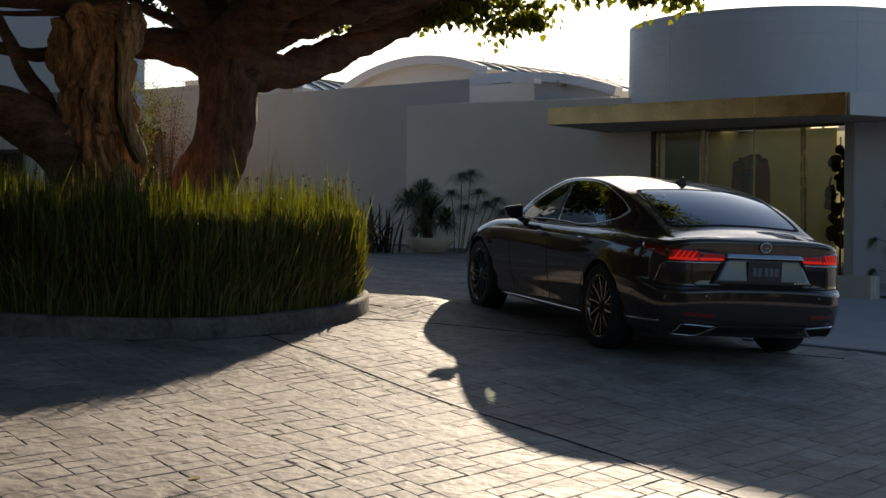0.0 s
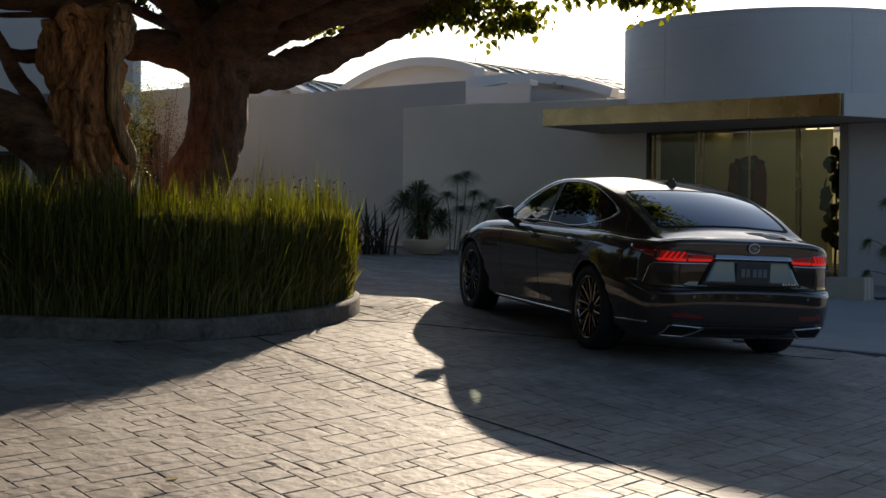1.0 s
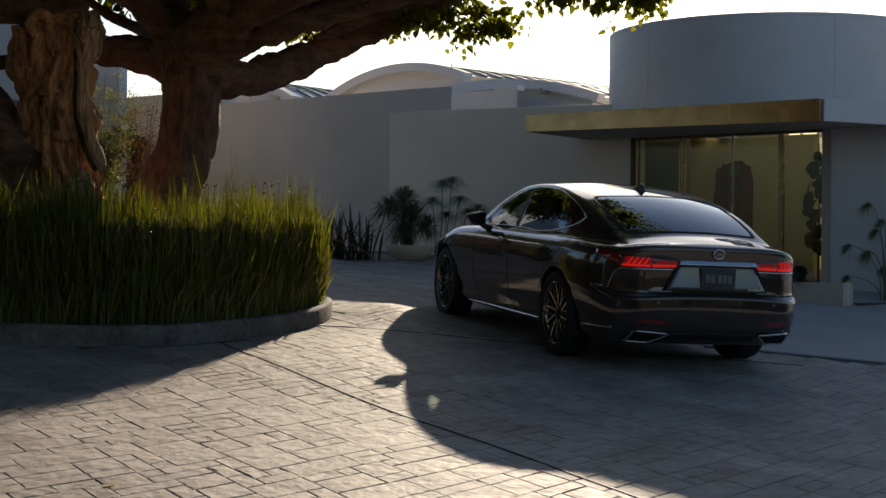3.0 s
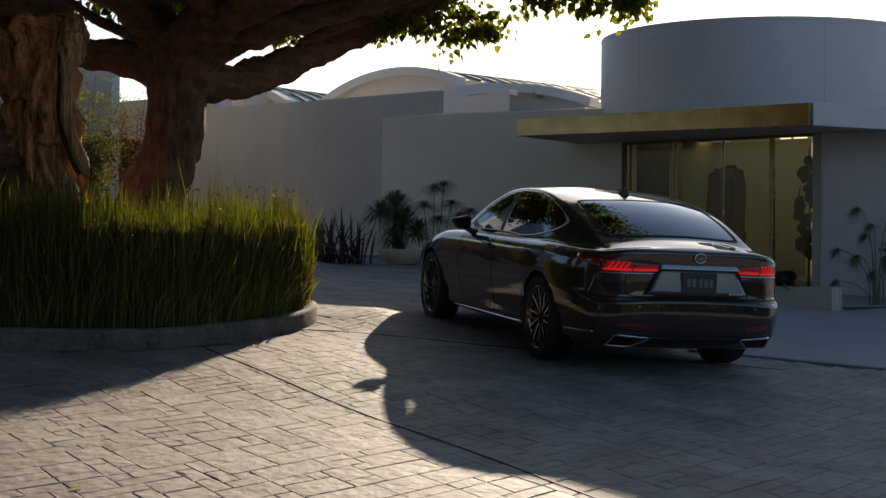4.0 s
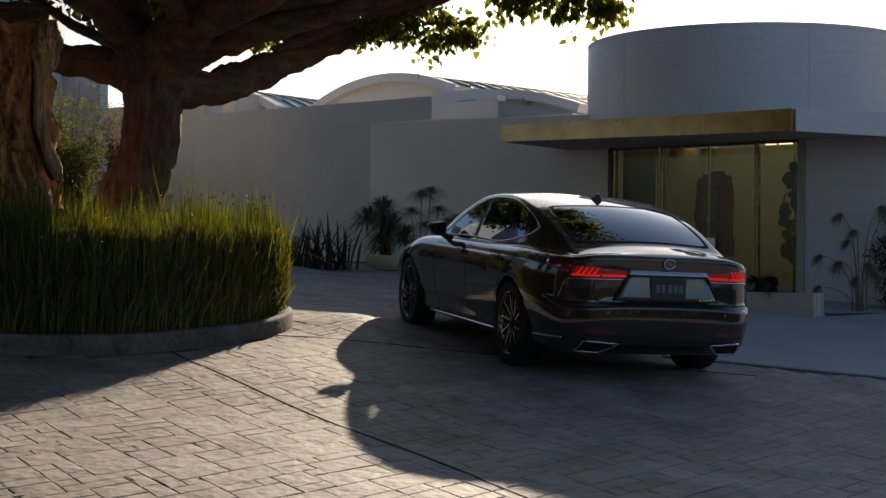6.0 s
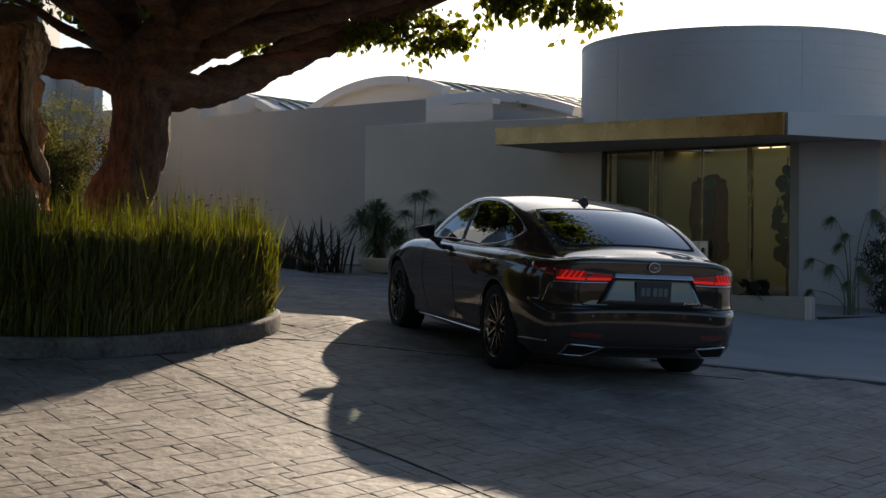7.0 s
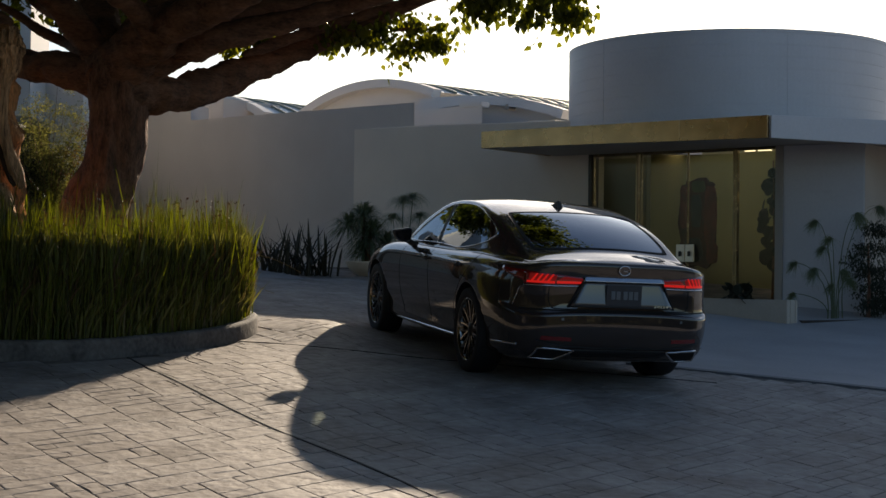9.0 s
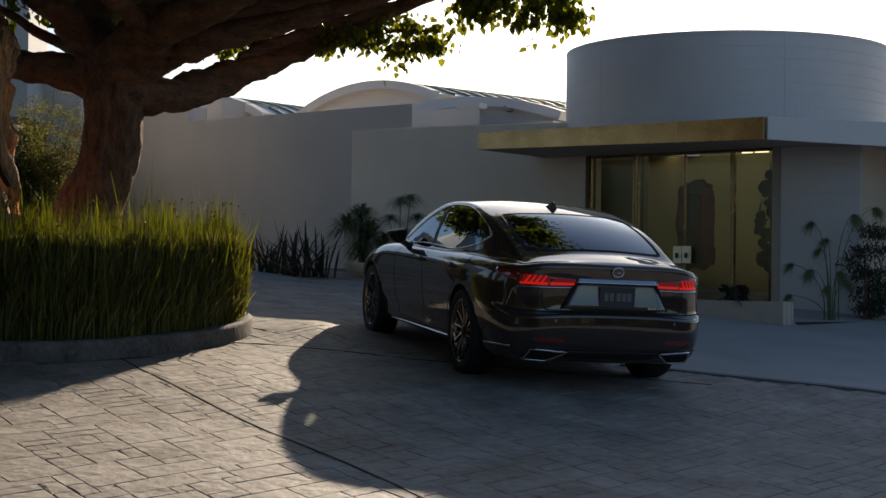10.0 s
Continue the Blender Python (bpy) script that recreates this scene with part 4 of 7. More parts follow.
# hanging sprays at the ends of the limbs: (from, to, sprays, leaves in each)
for a, b, n_, cnt in (((-1.25, 4.55, 3.44), (-0.62, 4.36, 3.58), 24, 8), ((-1.50, 3.2, 3.27), (-0.80, 3.2, 3.42), 26, 7), ((-0.58, 3.72, 3.28), (0.04, 3.54, 3.465), 32, 8), ((-0.60, 3.72, 3.504), (-0.05, 3.52, 3.562), 12, 7), ((-0.36, 1.74, 3.46), (0.76, 1.40, 3.40), 42, 8), ((-0.38, 1.75, 3.58), (0.76, 1.38, 3.62), 46, 10), ((0.05, 1.62, 3.28), (0.7, 1.42, 3.26), 9, 3), ((-2.24, 4.88, 3.36), (-1.70, 4.70, 3.56), 22, 9), ((-3.3, 5.0, 3.75), (-1.6, 4.7, 3.72), 22, 9)):
    for _ in range(n_):
        t = leaf_rng.random()
        spots.append((a[0] + (b[0] - a[0]) * t, a[1] + (b[1] - a[1]) * t + leaf_rng.gauss(0, 0.10), a[2] + (b[2] - a[2]) * t + leaf_rng.gauss(0, 0.06), 0.075, cnt))
leaf_cloud("spray", tree, [(x, y, z, sp, int(c * 1.5)) for x, y, z, sp, c in spots], 0.088, M_LEAF, "hanging sprays of pointed green leaves", 1.3, 0.78)
spots = []
for _ in range(90):
    spots.append((leaf_rng.uniform(-4.8, -1.2), leaf_rng.uniform(4.2, 6.4), leaf_rng.uniform(3.75, 4.5), 0.16, 16))
# Crown widened out of view to keep skylight off the ground.
for _ in range(3200):
    a, r = leaf_rng.uniform(0, 2 * math.pi), 6.2 * math.sqrt(leaf_rng.random())
    x, y = -6.4 + r * math.cos(a), 1.8 + r * math.sin(a)
    z = 4.5 + 1.8 * (1 - (r / 6.2) ** 2) * leaf_rng.random() + leaf_rng.uniform(-0.3, 0.3)
    if x > -0.4 or y > 6.0:
        continue
    spots.append((x, y, z, 0.24, 34))
# Unseen leaf masses added over the car for its paint and glass to mirror.
for _ in range(950):
    x, y = leaf_rng.uniform(-3.8, 2.0), leaf_rng.uniform(-1.5, 7.0)
    if x < 2.0 - 0.75 * max(0.0, y - 2.0):
        spots.append((x, y, 4.7 + 0.12 * max(0.0, y - 2.0) + 1.4 * leaf_rng.random(), 0.22, 30))
for _ in range(300):
    x, y = leaf_rng.uniform(-0.6, 1.7), leaf_rng.uniform(3.6, 7.0)
    spots.append((x, y, 5.0 + 0.22 * max(0.0, y - 4.5) + 0.9 * leaf_rng.random(), 0.2, 28))
# Unseen leaf masses added left of the viewpoint to darken the ground.
for _ in range(760):
    x, y = leaf_rng.uniform(-11.0, -3.6), leaf_rng.uniform(-6.5, -1.0)
    spots.append((x, y, 4.5 + 1.5 * leaf_rng.random(), 0.24, 32))
for _ in range(420):
    x, y = leaf_rng.uniform(-11.0, -4.6), leaf_rng.uniform(-10.5, -6.4)
    spots.append((x, y, 4.6 + 1.4 * leaf_rng.random(), 0.24, 32))
# Unseen leaf masses added beyond the tree for the side glass to mirror.
for _ in range(420):
    x, y = leaf_rng.uniform(-7.5, -1.8), leaf_rng.uniform(6.0, 9.5)
    spots.append((x, y, 4.75 + 0.1 * (y - 6.0) + 1.0 * leaf_rng.random(), 0.24, 30))
for _ in range(190):
    x, y = leaf_rng.uniform(-3.0, -1.7), leaf_rng.uniform(6.8, 10.5)
    spots.append((x, y, 3.82 + 0.07 * (y - 6.8) + 0.15 * (x + 3.0) * leaf_rng.random() + 0.8 * leaf_rng.random(), 0.16, 20))
leaf_cloud("crown", tree, spots, 0.125, M_CROWNLEAF, "crown of small pointed green leaves, widened with unseen masses to shade and be mirrored", 1.1, 0.78)
tagged(tree, "broad old tree with heavy spreading brown limbs", "tree")

# ---- dead gnarled trunk beside it ----
dead = new("dead_tree_trunk")
DT = [(-4.92, 2.38, 0.30, 0.54), (-4.92, 2.37, 0.7, 0.47), (-4.91, 2.37, 1.09, 0.42), (-4.89, 2.37, 1.56, 0.375), (-4.92, 2.37, 1.97, 0.335), (-4.95, 2.38, 2.34, 0.315), (-4.95, 2.39, 2.65, 0.35), (-4.94, 2.38, 2.86, 0.385), (-4.94, 2.37, 2.97, 0.36), (-4.96, 2.37, 3.04, 0.22)]
part("trunk", tube(bmesh.new(), spline(DT, 14), 110, 0.30, 3.4, 9.0, fold=0.17), M_DEAD, dead, "gnarled brown deadwood with deep folds", smooth=True)
# the bare strand climbs the front of the trunk, with a hooked foot and a fist at its head
ST = [(-4.62, 2.02, 3.05, 0.024), (-4.63, 1.97, 3.0, 0.072), (-4.65, 1.92, 2.93, 0.108), (-4.66, 1.90, 2.84, 0.124), (-4.665, 1.90, 2.74, 0.116), (-4.695, 1.92, 2.56, 0.070), (-4.715, 1.93, 2.29, 0.050), (-4.70, 1.92, 2.07, 0.050), (-4.62, 1.91, 1.84, 0.052), (-4.57, 1.89, 1.70, 0.050), (-4.545, 1.89, 1.62, 0.036), (-4.54, 1.89, 1.57, 0.016)]
part("bleached_strand", tube(bmesh.new(), spline(ST, 14), 56, 0.30, 5.5, 3.0, fold=0.26), M_PALEWOOD, dead, "pale bleached strand of bare wood", smooth=True)
ST = [(-4.71, 2.02, 1.62, 0.03), (-4.70, 1.98, 1.50, 0.085), (-4.68, 1.95, 1.3, 0.115), (-4.66, 1.94, 1.1, 0.13), (-4.65, 1.93, 0.4, 0.17)]
part("bleached_foot", tube(bmesh.new(), spline(ST, 12), 44, 0.3, 5.0, 7.0, fold=0.25), M_PALEWOOD, dead, "pale bare wood at the foot of the trunk", smooth=True)
# Dark tube laid in for the shade between strand and trunk.
ST = [(-4.79, 2.02, 2.72, 0.01), (-4.775, 1.99, 2.55, 0.014), (-4.78, 1.98, 2.3, 0.016), (-4.765, 1.97, 2.05, 0.019), (-4.69, 1.94, 1.82, 0.024), (-4.63, 1.905, 1.66, 0.024), (-4.59, 1.89, 1.60, 0.02)]
part("cleft_shade", tube(bmesh.new(), spline(ST, 10), 14, 0.3, 6.0, 11.0), M_CLEFT, dead, "dark tube for the shade in the cleft beside the strand", smooth=True)
# swirling knot and ridges of old wounds
for i, kn in enumerate((
        [(-5.13, 2.02, 2.80, 0.045), (-5.17, 2.00, 2.90, 0.055), (-5.12, 1.98, 2.99, 0.055), (-5.02, 1.98, 2.98, 0.05), (-4.97, 1.99, 2.88, 0.048), (-5.0, 2.0, 2.78, 0.042), (-4.97, 2.02, 2.62, 0.03)],
        [(-5.08, 2.06, 2.80, 0.03), (-5.06, 2.02, 2.88, 0.045), (-5.03, 2.0, 2.84, 0.04), (-4.99, 2.04, 2.70, 0.03)],
        [(-4.98, 2.04, 1.88, 0.03), (-4.92, 1.99, 1.91, 0.055), (-4.84, 1.97, 1.90, 0.06), (-4.76, 1.98, 1.93, 0.05), (-4.72, 2.03, 1.95, 0.03)],
        [(-5.18, 2.14, 2.28, 0.03), (-5.12, 2.08, 2.32, 0.05), (-5.03, 2.05, 2.30, 0.055), (-4.94, 2.05, 2.33, 0.04), (-4.88, 2.07, 2.30, 0.02)],
        [(-5.04, 2.06, 2.28, 0.02), (-5.03, 2.03, 2.18, 0.05), (-5.02, 2.03, 2.05, 0.055), (-5.04, 2.04, 1.92, 0.035), (-5.05, 2.08, 1.84, 0.01)],
        [(-4.93, 2.02, 1.62, 0.02), (-4.95, 1.97, 1.45, 0.05), (-4.99, 1.94, 1.25, 0.07), (-5.03, 1.93, 1.0, 0.09), (-5.06, 1.93, 0.5, 0.11)])):
    kn = [(x, y + 0.035, z, r * 0.85) for x, y, z, r in kn]
    part("knot", tube(bmesh.new(), spline(kn, 8), 20, 0.4, 6.0, 50.0 + i, fold=0.12), M_DEAD, dead, smooth=True)
for i, lm in enumerate((
        [(-6.4, 2.75, 3.10, 0.08), (-5.6, 2.66, 3.15, 0.10), (-5.0, 2.62, 3.15, 0.15), (-4.78, 2.6, 3.17, 0.13), (-4.62, 2.58, 3.15, 0.06)],
        [(-4.9, 2.3, 1.2, 0.3), (-5.07, 2.31, 1.50, 0.25), (-5.33, 2.29, 1.80, 0.232), (-5.63, 2.28, 2.02, 0.224), (-6.06, 2.32, 2.13, 0.20), (-6.55, 2.37, 2.27, 0.176), (-7.4, 2.5, 2.6, 0.12)],
        [(-5.30, 2.60, 2.05, 0.10), (-5.41, 2.63, 2.27, 0.089), (-5.54, 2.67, 2.45, 0.073), (-5.66, 2.71, 2.71, 0.063), (-5.82, 2.76, 3.02, 0.055), (-6.0, 2.8, 3.5, 0.04)],
        [(-5.0, 2.6, 2.66, 0.10), (-5.21, 2.67, 2.65, 0.079), (-5.46, 2.75, 2.63, 0.069), (-5.69, 2.82, 2.68, 0.058), (-5.91, 2.90, 2.72, 0.050), (-6.4, 3.0, 2.8, 0.03)],
        [(-5.0, 2.6, 3.04, 0.05), (-5.21, 2.67, 3.03, 0.037), (-5.46, 2.75, 3.02, 0.028), (-5.76, 2.85, 3.02, 0.024), (-6.2, 2.9, 3.05, 0.018)])):
    part("limb", tube(bmesh.new(), spline(lm, 7), 16, 0.16, 3.0, 30.0 + i), M_LIMB, dead, smooth=True)
tagged(dead, "gnarled dead trunk with a bleached strand of bare wood", "tree trunk")

# ---- the car (built square to its own axes: y forward, rear axle at the origin) ----
from mathutils.bvhtree import BVHTree
from mathutils.geometry import delaunay_2d_cdt


def paint(name, base, metal, rough, coat):
    """Lacquered body paint: a clear coat over a dull base."""
    return mat(name, base, rough, metal=metal, var=0.05, scale=1.5, fine=900, bump=0.0, coat=coat, rough_var=0.03, spec=0.04)


M_PAINT = paint("dark_brown_grey_metallic_paint", (0.041, 0.029, 0.024), 0.0, 0.45, 1.0)
M_CHROME = mat("satin_chrome", (0.62, 0.62, 0.64), 0.16, metal=1.0, var=0.03, bump=0.0, rough_var=0.04)
M_BLACK = mat("black_plastic", (0.018, 0.018, 0.019), 0.55, var=0.2, scale=20, fine=200, bump=0.1)
M_GAP = mat("shut_line_black", (0.006, 0.006, 0.006), 0.8, var=0.1, bump=0.0)
M_TYRE = mat("tyre_rubber", (0.016, 0.016, 0.017), 0.75, var=0.3, scale=12, fine=150, bump=0.2)
M_RIM = mat("machined_alloy", (0.27, 0.25, 0.225), 0.12, metal=1.0, var=0.08, scale=10, bump=0.0)
M_RIMDARK = mat("dark_alloy", (0.045, 0.043, 0.042), 0.35, metal=0.8, var=0.1, scale=10, bump=0.0)
# Bluish gloss tint puts sky colour into what the panes mirror.
M_CARGLASS = glassy("tinted_car_glass", (0.022, 0.024, 0.026), ior=2.3, gloss_tint=(0.74, 0.84, 0.96))
M_CLEARGLASS = glassy("lightly_tinted_car_glass", (0.72, 0.78, 0.72), ior=1.9, gloss_tint=(0.74, 0.84, 0.96))
M_LENS = mat("dark_red_lens", (0.22, 0.008, 0.006), 0.12, var=0.1, bump=0.0, coat=1.0)
M_SEAT = mat("dark_leather", (0.03, 0.026, 0.023), 0.55, var=0.2, scale=9, fine=90, bump=0.15)
# Body paint made paler and greyer to hold the sky's reflection.
M_PAINTSKYLIT = paint("grey_metallic_paint", (0.105, 0.100, 0.096), 0.6, 0.35, 1.0)
M_PLATEBLUE = mat("dark_plate", (0.035, 0.042, 0.052), 0.35, var=0.08, scale=8, bump=0.0)
M_BARS = mat("pale_plate_bars", (0.15, 0.17, 0.19), 0.4, metal=0.3, var=0.05, bump=0.0)
M_BADGE = mat("badge_blue_black", (0.012, 0.014, 0.022), 0.15, var=0.1, bump=0.0, coat=1.0)


def glow(name, colour, strength):
    m = bpy.data.materials.new(name)
    m.use_nodes = True
    b = m.node_tree.nodes["Principled BSDF"]
    b.inputs["Base Color"].default_value = (*colour, 1)
    b.inputs["Roughness"].default_value = 0.3
    b.inputs["Emission Color"].default_value = (*colour, 1)
    b.inputs["Emission Strength"].default_value = strength
    return m


M_TAIL = glow("lit_tail_lamp", (0.70, 0.012, 0.008), 0.33)
M_TAILDIM = glow("dim_tail_lamp", (0.32, 0.006, 0.005), 0.14)

# plan outline of one half, from the middle of the tail to the middle of the nose
PLAN = [(0, -1.185), (0.25, -1.18), (0.45, -1.165), (0.62, -1.125), (0.757, -1.042), (0.853, -0.917), (0.915, -0.72), (0.94, -0.4), (0.95, 0.0),
        (0.945, 0.5), (0.935, 1.1), (0.93, 1.8), (0.935, 2.4), (0.945, 2.9), (0.945, 3.2), (0.925, 3.5), (0.87, 3.75), (0.74, 3.93), (0.5, 4.03), (0.25, 4.06), (0, 4.07)]
ZTOP = [1.035, 1.035, 1.032, 1.022, 1.004, 0.992, 0.992, 1.002, 1.012, 1.008, 1.002, 0.994, 0.982, 0.955, 0.905, 0.845, 0.78, 0.72, 0.68, 0.66, 0.66]
ZLOW = [0.275, 0.27, 0.26, 0.24, 0.23, 0.228, 0.23, 0.23, 0.22, 0.22, 0.22, 0.22, 0.22, 0.22, 0.21, 0.20, 0.19, 0.19, 0.19, 0.19, 0.19]
REAR_W = [1, 1, 1, 1, 0.9, 0.62, 0.24, 0.05] + [0] * 13
NOSE_W = [0] * 15 + [0.08, 0.3, 0.65, 0.9, 1, 1]
REAR_P = [(0.0, 0.17), (0.04, 0.11), (0.115, 0.040), (0.22, 0.012), (0.32, 0.0), (0.42, 0.003), (0.470, 0.010), (0.486, 0.056), (0.62, 0.068), (0.75, 0.068), (0.82, 0.066), (0.92, 0.060), (0.975, 0.064), (1.0, 0.110)]
SIDE_P = [(0.0, 0.095), (0.05, 0.070), (0.10, 0.064), (0.20, 0.058), (0.33, 0.033), (0.46, 0.017), (0.565, 0.008), (0.64, 0.003), (0.73, 0.0), (0.81, 0.004), (0.87, 0.013), (0.92, 0.032), (0.968, 0.064), (1.0, 0.105)]
NOSE_P = [(0.0, 0.12), (0.06, 0.06), (0.14, 0.03), (0.25, 0.01), (0.38, 0.0), (0.5, 0.0), (0.6, 0.01), (0.68, 0.02), (0.76, 0.04), (0.83, 0.06), (0.89, 0.09), (0.94, 0.13), (0.975, 0.18), (1.0, 0.25)]
PER = 8
cols = spline([(*p, a, b, r, n) for p, a, b, r, n in zip(PLAN, ZTOP, ZLOW, REAR_W, NOSE_W)], PER)
rp, sp, np_ = (np.array(spline(q, 3)) for q in (REAR_P, SIDE_P, NOSE_P))


def body_half():
    out = []
    for i, c in enumerate(cols):
        a, b = cols[max(0, i - 1)], cols[min(len(cols) - 1, i + 1)]
        t = np.array([b[0] - a[0], b[1] - a[1]])
        t /= np.linalg.norm(t)
        if i == 0 or i == len(cols) - 1:
            t = np.array([1.0, 0.0]) if i == 0 else np.array([-1.0, 0.0])
        nrm = np.array([t[1], -t[0]])
        wr, wn = min(1, max(0, c[4])), min(1, max(0, c[5]))
        pr = rp * wr + np_ * wn + sp * (1 - wr - wn)
        col = []
        for fr, ins in pr:
            x, y = c[0] - nrm[0] * ins, c[1] - nrm[1] * ins
            col.append((max(0.0, x), y, c[3] + (c[2] - c[3]) * fr))
        out.append(col)
    return out


half = body_half()
CROWN = [(-1.1, 1.033), (-1.03, 1.047), (-0.92, 1.068), (-0.80, 1.088), (-0.70, 1.104), (0.0, 1.13), (1.0, 1.14), (2.2, 1.06), (2.6, 1.04), (3.2, 0.965), (3.7, 0.86), (4.0, 0.74)]
# middle line of the rear window, roof and windscreen, and half width of the cabin at the belt
ROOFC = spline([(-1.6, 0.66), (-0.95, 0.99), (-0.74, 1.10), (-0.45, 1.218), (-0.15, 1.318), (0.14, 1.392), (0.5, 1.446), (0.9, 1.476), (1.2, 1.479), (1.5, 1.464), (1.75, 1.424), (2.1, 1.292), (2.6, 1.04), (3.2, 0.72)], 8)
BELT = spline([(-1.4, 0.50), (-1.1, 0.590), (-0.8, 0.672), (-0.5, 0.745), (-0.25, 0.797), (0.1, 0.832), (0.6, 0.842), (1.3, 0.838), (1.9, 0.830), (2.3, 0.815), (2.7, 0.77), (3.2, 0.68)], 8)
EDGE_Y, EDGE_X, EDGE_Z = ([float(c[-1][k]) for c in half] for k in (1, 0, 2))


CROWN, ROOFC, BELT = (tuple(np.array(q, float).T) for q in (CROWN, ROOFC, BELT))


def curve(rows, v):
    return float(np.interp(v, rows[0], rows[1]))


def soft_min(a, b, k):
    h = max(k - abs(a - b), 0.0) / k
    return min(a, b) - h * h * k * 0.25


def deck_z(x, y):
    """Height of the bonnet, shoulders and boot lid."""
    xe, ze = float(np.interp(y, EDGE_Y, EDGE_X)), float(np.interp(y, EDGE_Y, EDGE_Z))
    u = min(1.0, abs(x) / max(xe, 1e-4))
    return ze + (max(ze, curve(CROWN, y)) - ze) * (1 - u ** 2.2)


def roof_z(x, y):
    """Height of the rear window, roof and windscreen, bowed in plan."""
    q = x * x
    y1 = y - 0.30 * q * smoothstep(1.0, 0.2, y) + 0.20 * q * smoothstep(1.1, 1.9, y)
    return curve(ROOFC, y1) - q * (0.035 + 0.060 * smoothstep(-0.3, 0.5, y) * smoothstep(2.2, 1.5, y))


def side_z(x, y):
    """Height of the leaning, slightly barrelled flank of the cabin."""
    d = curve(BELT, y) - abs(x)
    t = 0.33 + 0.10 * smoothstep(0.5, -0.3, y)
    return 1.0 + (d / t if d < 0 else (math.sqrt(t * t + 1.4 * d) - t) / 0.7)


def upper_z(x, y):
    """Height of the car's upper skin: cabin and decks melt into each other at the rear pillars."""
    c = soft_min(roof_z(x, y), side_z(x, y), 0.034)
    k = 0.014 + 0.075 * smoothstep(0.25, -0.35, y) * smoothstep(0.50, 0.72, abs(x))
    return -soft_min(-c, -deck_z(x, y), k)


def flank_x(y, z):
    """Half width of the cabin's flank at a height."""
    lo, hi = 0.45, float(np.interp(y, EDGE_Y, EDGE_X)) - 0.002
    for _ in range(24):
        m = (lo + hi) / 2
        lo, hi = (m, hi) if upper_z(m, y) > z else (lo, m)
    return lo


def spread(x):
    """Stretches the plan where the flanks are steep, so that the skin keeps an even mesh."""
    return x if abs(x) < 0.5 else math.copysign(0.5 + (abs(x) - 0.5) * 2.2, x)


def gather(s_):
    return s_ if abs(s_) < 0.5 else math.copysign(0.5 + (abs(s_) - 0.5) / 2.2, s_)


# outlines: side glass as y, z; rear window and windscreen as x, y
SIDE_FRONT = spline([(1.325, 1.022), (1.66, 1.018), (1.95, 1.020), (2.20, 1.026)], 6) + spline([(2.27, 1.040), (2.05, 1.150), (1.86, 1.247), (1.63, 1.340), (1.47, 1.381), (1.385, 1.396)], 6)
SIDE_REAR = spline([(1.265, 1.022), (0.84, 1.024), (0.50, 1.040), (0.19, 1.082), (0.01, 1.122), (-0.078, 1.163), (-0.092, 1.195), (-0.015, 1.234), (0.14, 1.288), (0.33, 1.338), (0.54, 1.381), (0.80, 1.409), (1.15, 1.413), (1.335, 1.401)], 6)
RIGHT = spline([(0.0, -0.706), (0.30, -0.690), (0.50, -0.656), (0.580, -0.628), (0.602, -0.585), (0.608, -0.42), (0.600, -0.2), (0.578, 0.05), (0.552, 0.160), (0.505, 0.192), (0.25, 0.152), (0.0, 0.135)], 6)
FRONT = spline([(0.0, 2.50), (0.42, 2.44), (0.66, 2.32), (0.72, 2.20), (0.66, 1.98), (0.585, 1.74), (0.54, 1.66), (0.4, 1.68), (0.0, 1.73)], 5)


def whole(q):
    return [(-p[0], p[1]) for p in q[::-1][1:-1]] + [(p[0], p[1]) for p in q] if q[0][0] == 0 else q


rim = [(c[-1][0], c[-1][1]) for c in half]
loops = [rim + [(-x, y) for x, y in rim[::-1][1:-1]], whole(RIGHT), whole(FRONT)]
for sx in (1, -1):
    for q in (SIDE_REAR, SIDE_FRONT):
        loops.append([(sx * flank_x(y, z), y) for y, z in q])
pts, rings = [], []
for lp in loops:
    lp = [(spread(x), y) for x, y in lp]
    area = sum(p[0] * q[1] - q[0] * p[1] for p, q in zip(lp, lp[1:] + lp[:1]))
    lp = lp if area > 0 else lp[::-1]
    rings.append(list(range(len(pts), len(pts) + len(lp))))
    pts += lp
border = np.array(pts)
for iy in range(212):
    y = -1.05 + iy * 0.024
    xe = spread(float(np.interp(y, EDGE_Y, EDGE_X)))
    for ix in range(-45, 46):
        x = ix * 0.03
        if abs(x) < xe - 0.012 and np.min(np.hypot(border[:, 0] - x, border[:, 1] - y)) > 0.011:
            pts.append((x, y))
cdt = delaunay_2d_cdt([Vector(p) for p in pts], [], rings, 1, 1e-5)
EDGE = {(round(c[-1][0], 4), round(c[-1][1], 4)): c[-1][2] for c in half}


def upper_vert(p):
    x, y = gather(p.x), p.y
    z = EDGE.get((round(abs(x), 4), round(y, 4)))
    return Vector((x, y, upper_z(x, y) if z is None else z))


bm = bmesh.new()
for sx in (1, -1):
    vs = [[bm.verts.new((x * sx, y, z)) for x, y, z in col] for col in half]
    unders = []
    for col in half:
        x, y, z = col[0]
        unders.append([bm.verts.new((x * (1 - u) * sx, y, z - 0.01 * u)) for u in (0.4, 1.0)])
    for i in range(len(half) - 1):
        full = [unders[i][1], unders[i][0]] + vs[i]
        nxt = [unders[i + 1][1], unders[i + 1][0]] + vs[i + 1]
        for a, b, c, d in zip(full, full[1:], nxt[1:], nxt):
            bm.faces.new((a, d, c, b) if sx > 0 else (a, b, c, d))
skin_v = [bm.verts.new(upper_vert(p)) for p in cdt[0]]
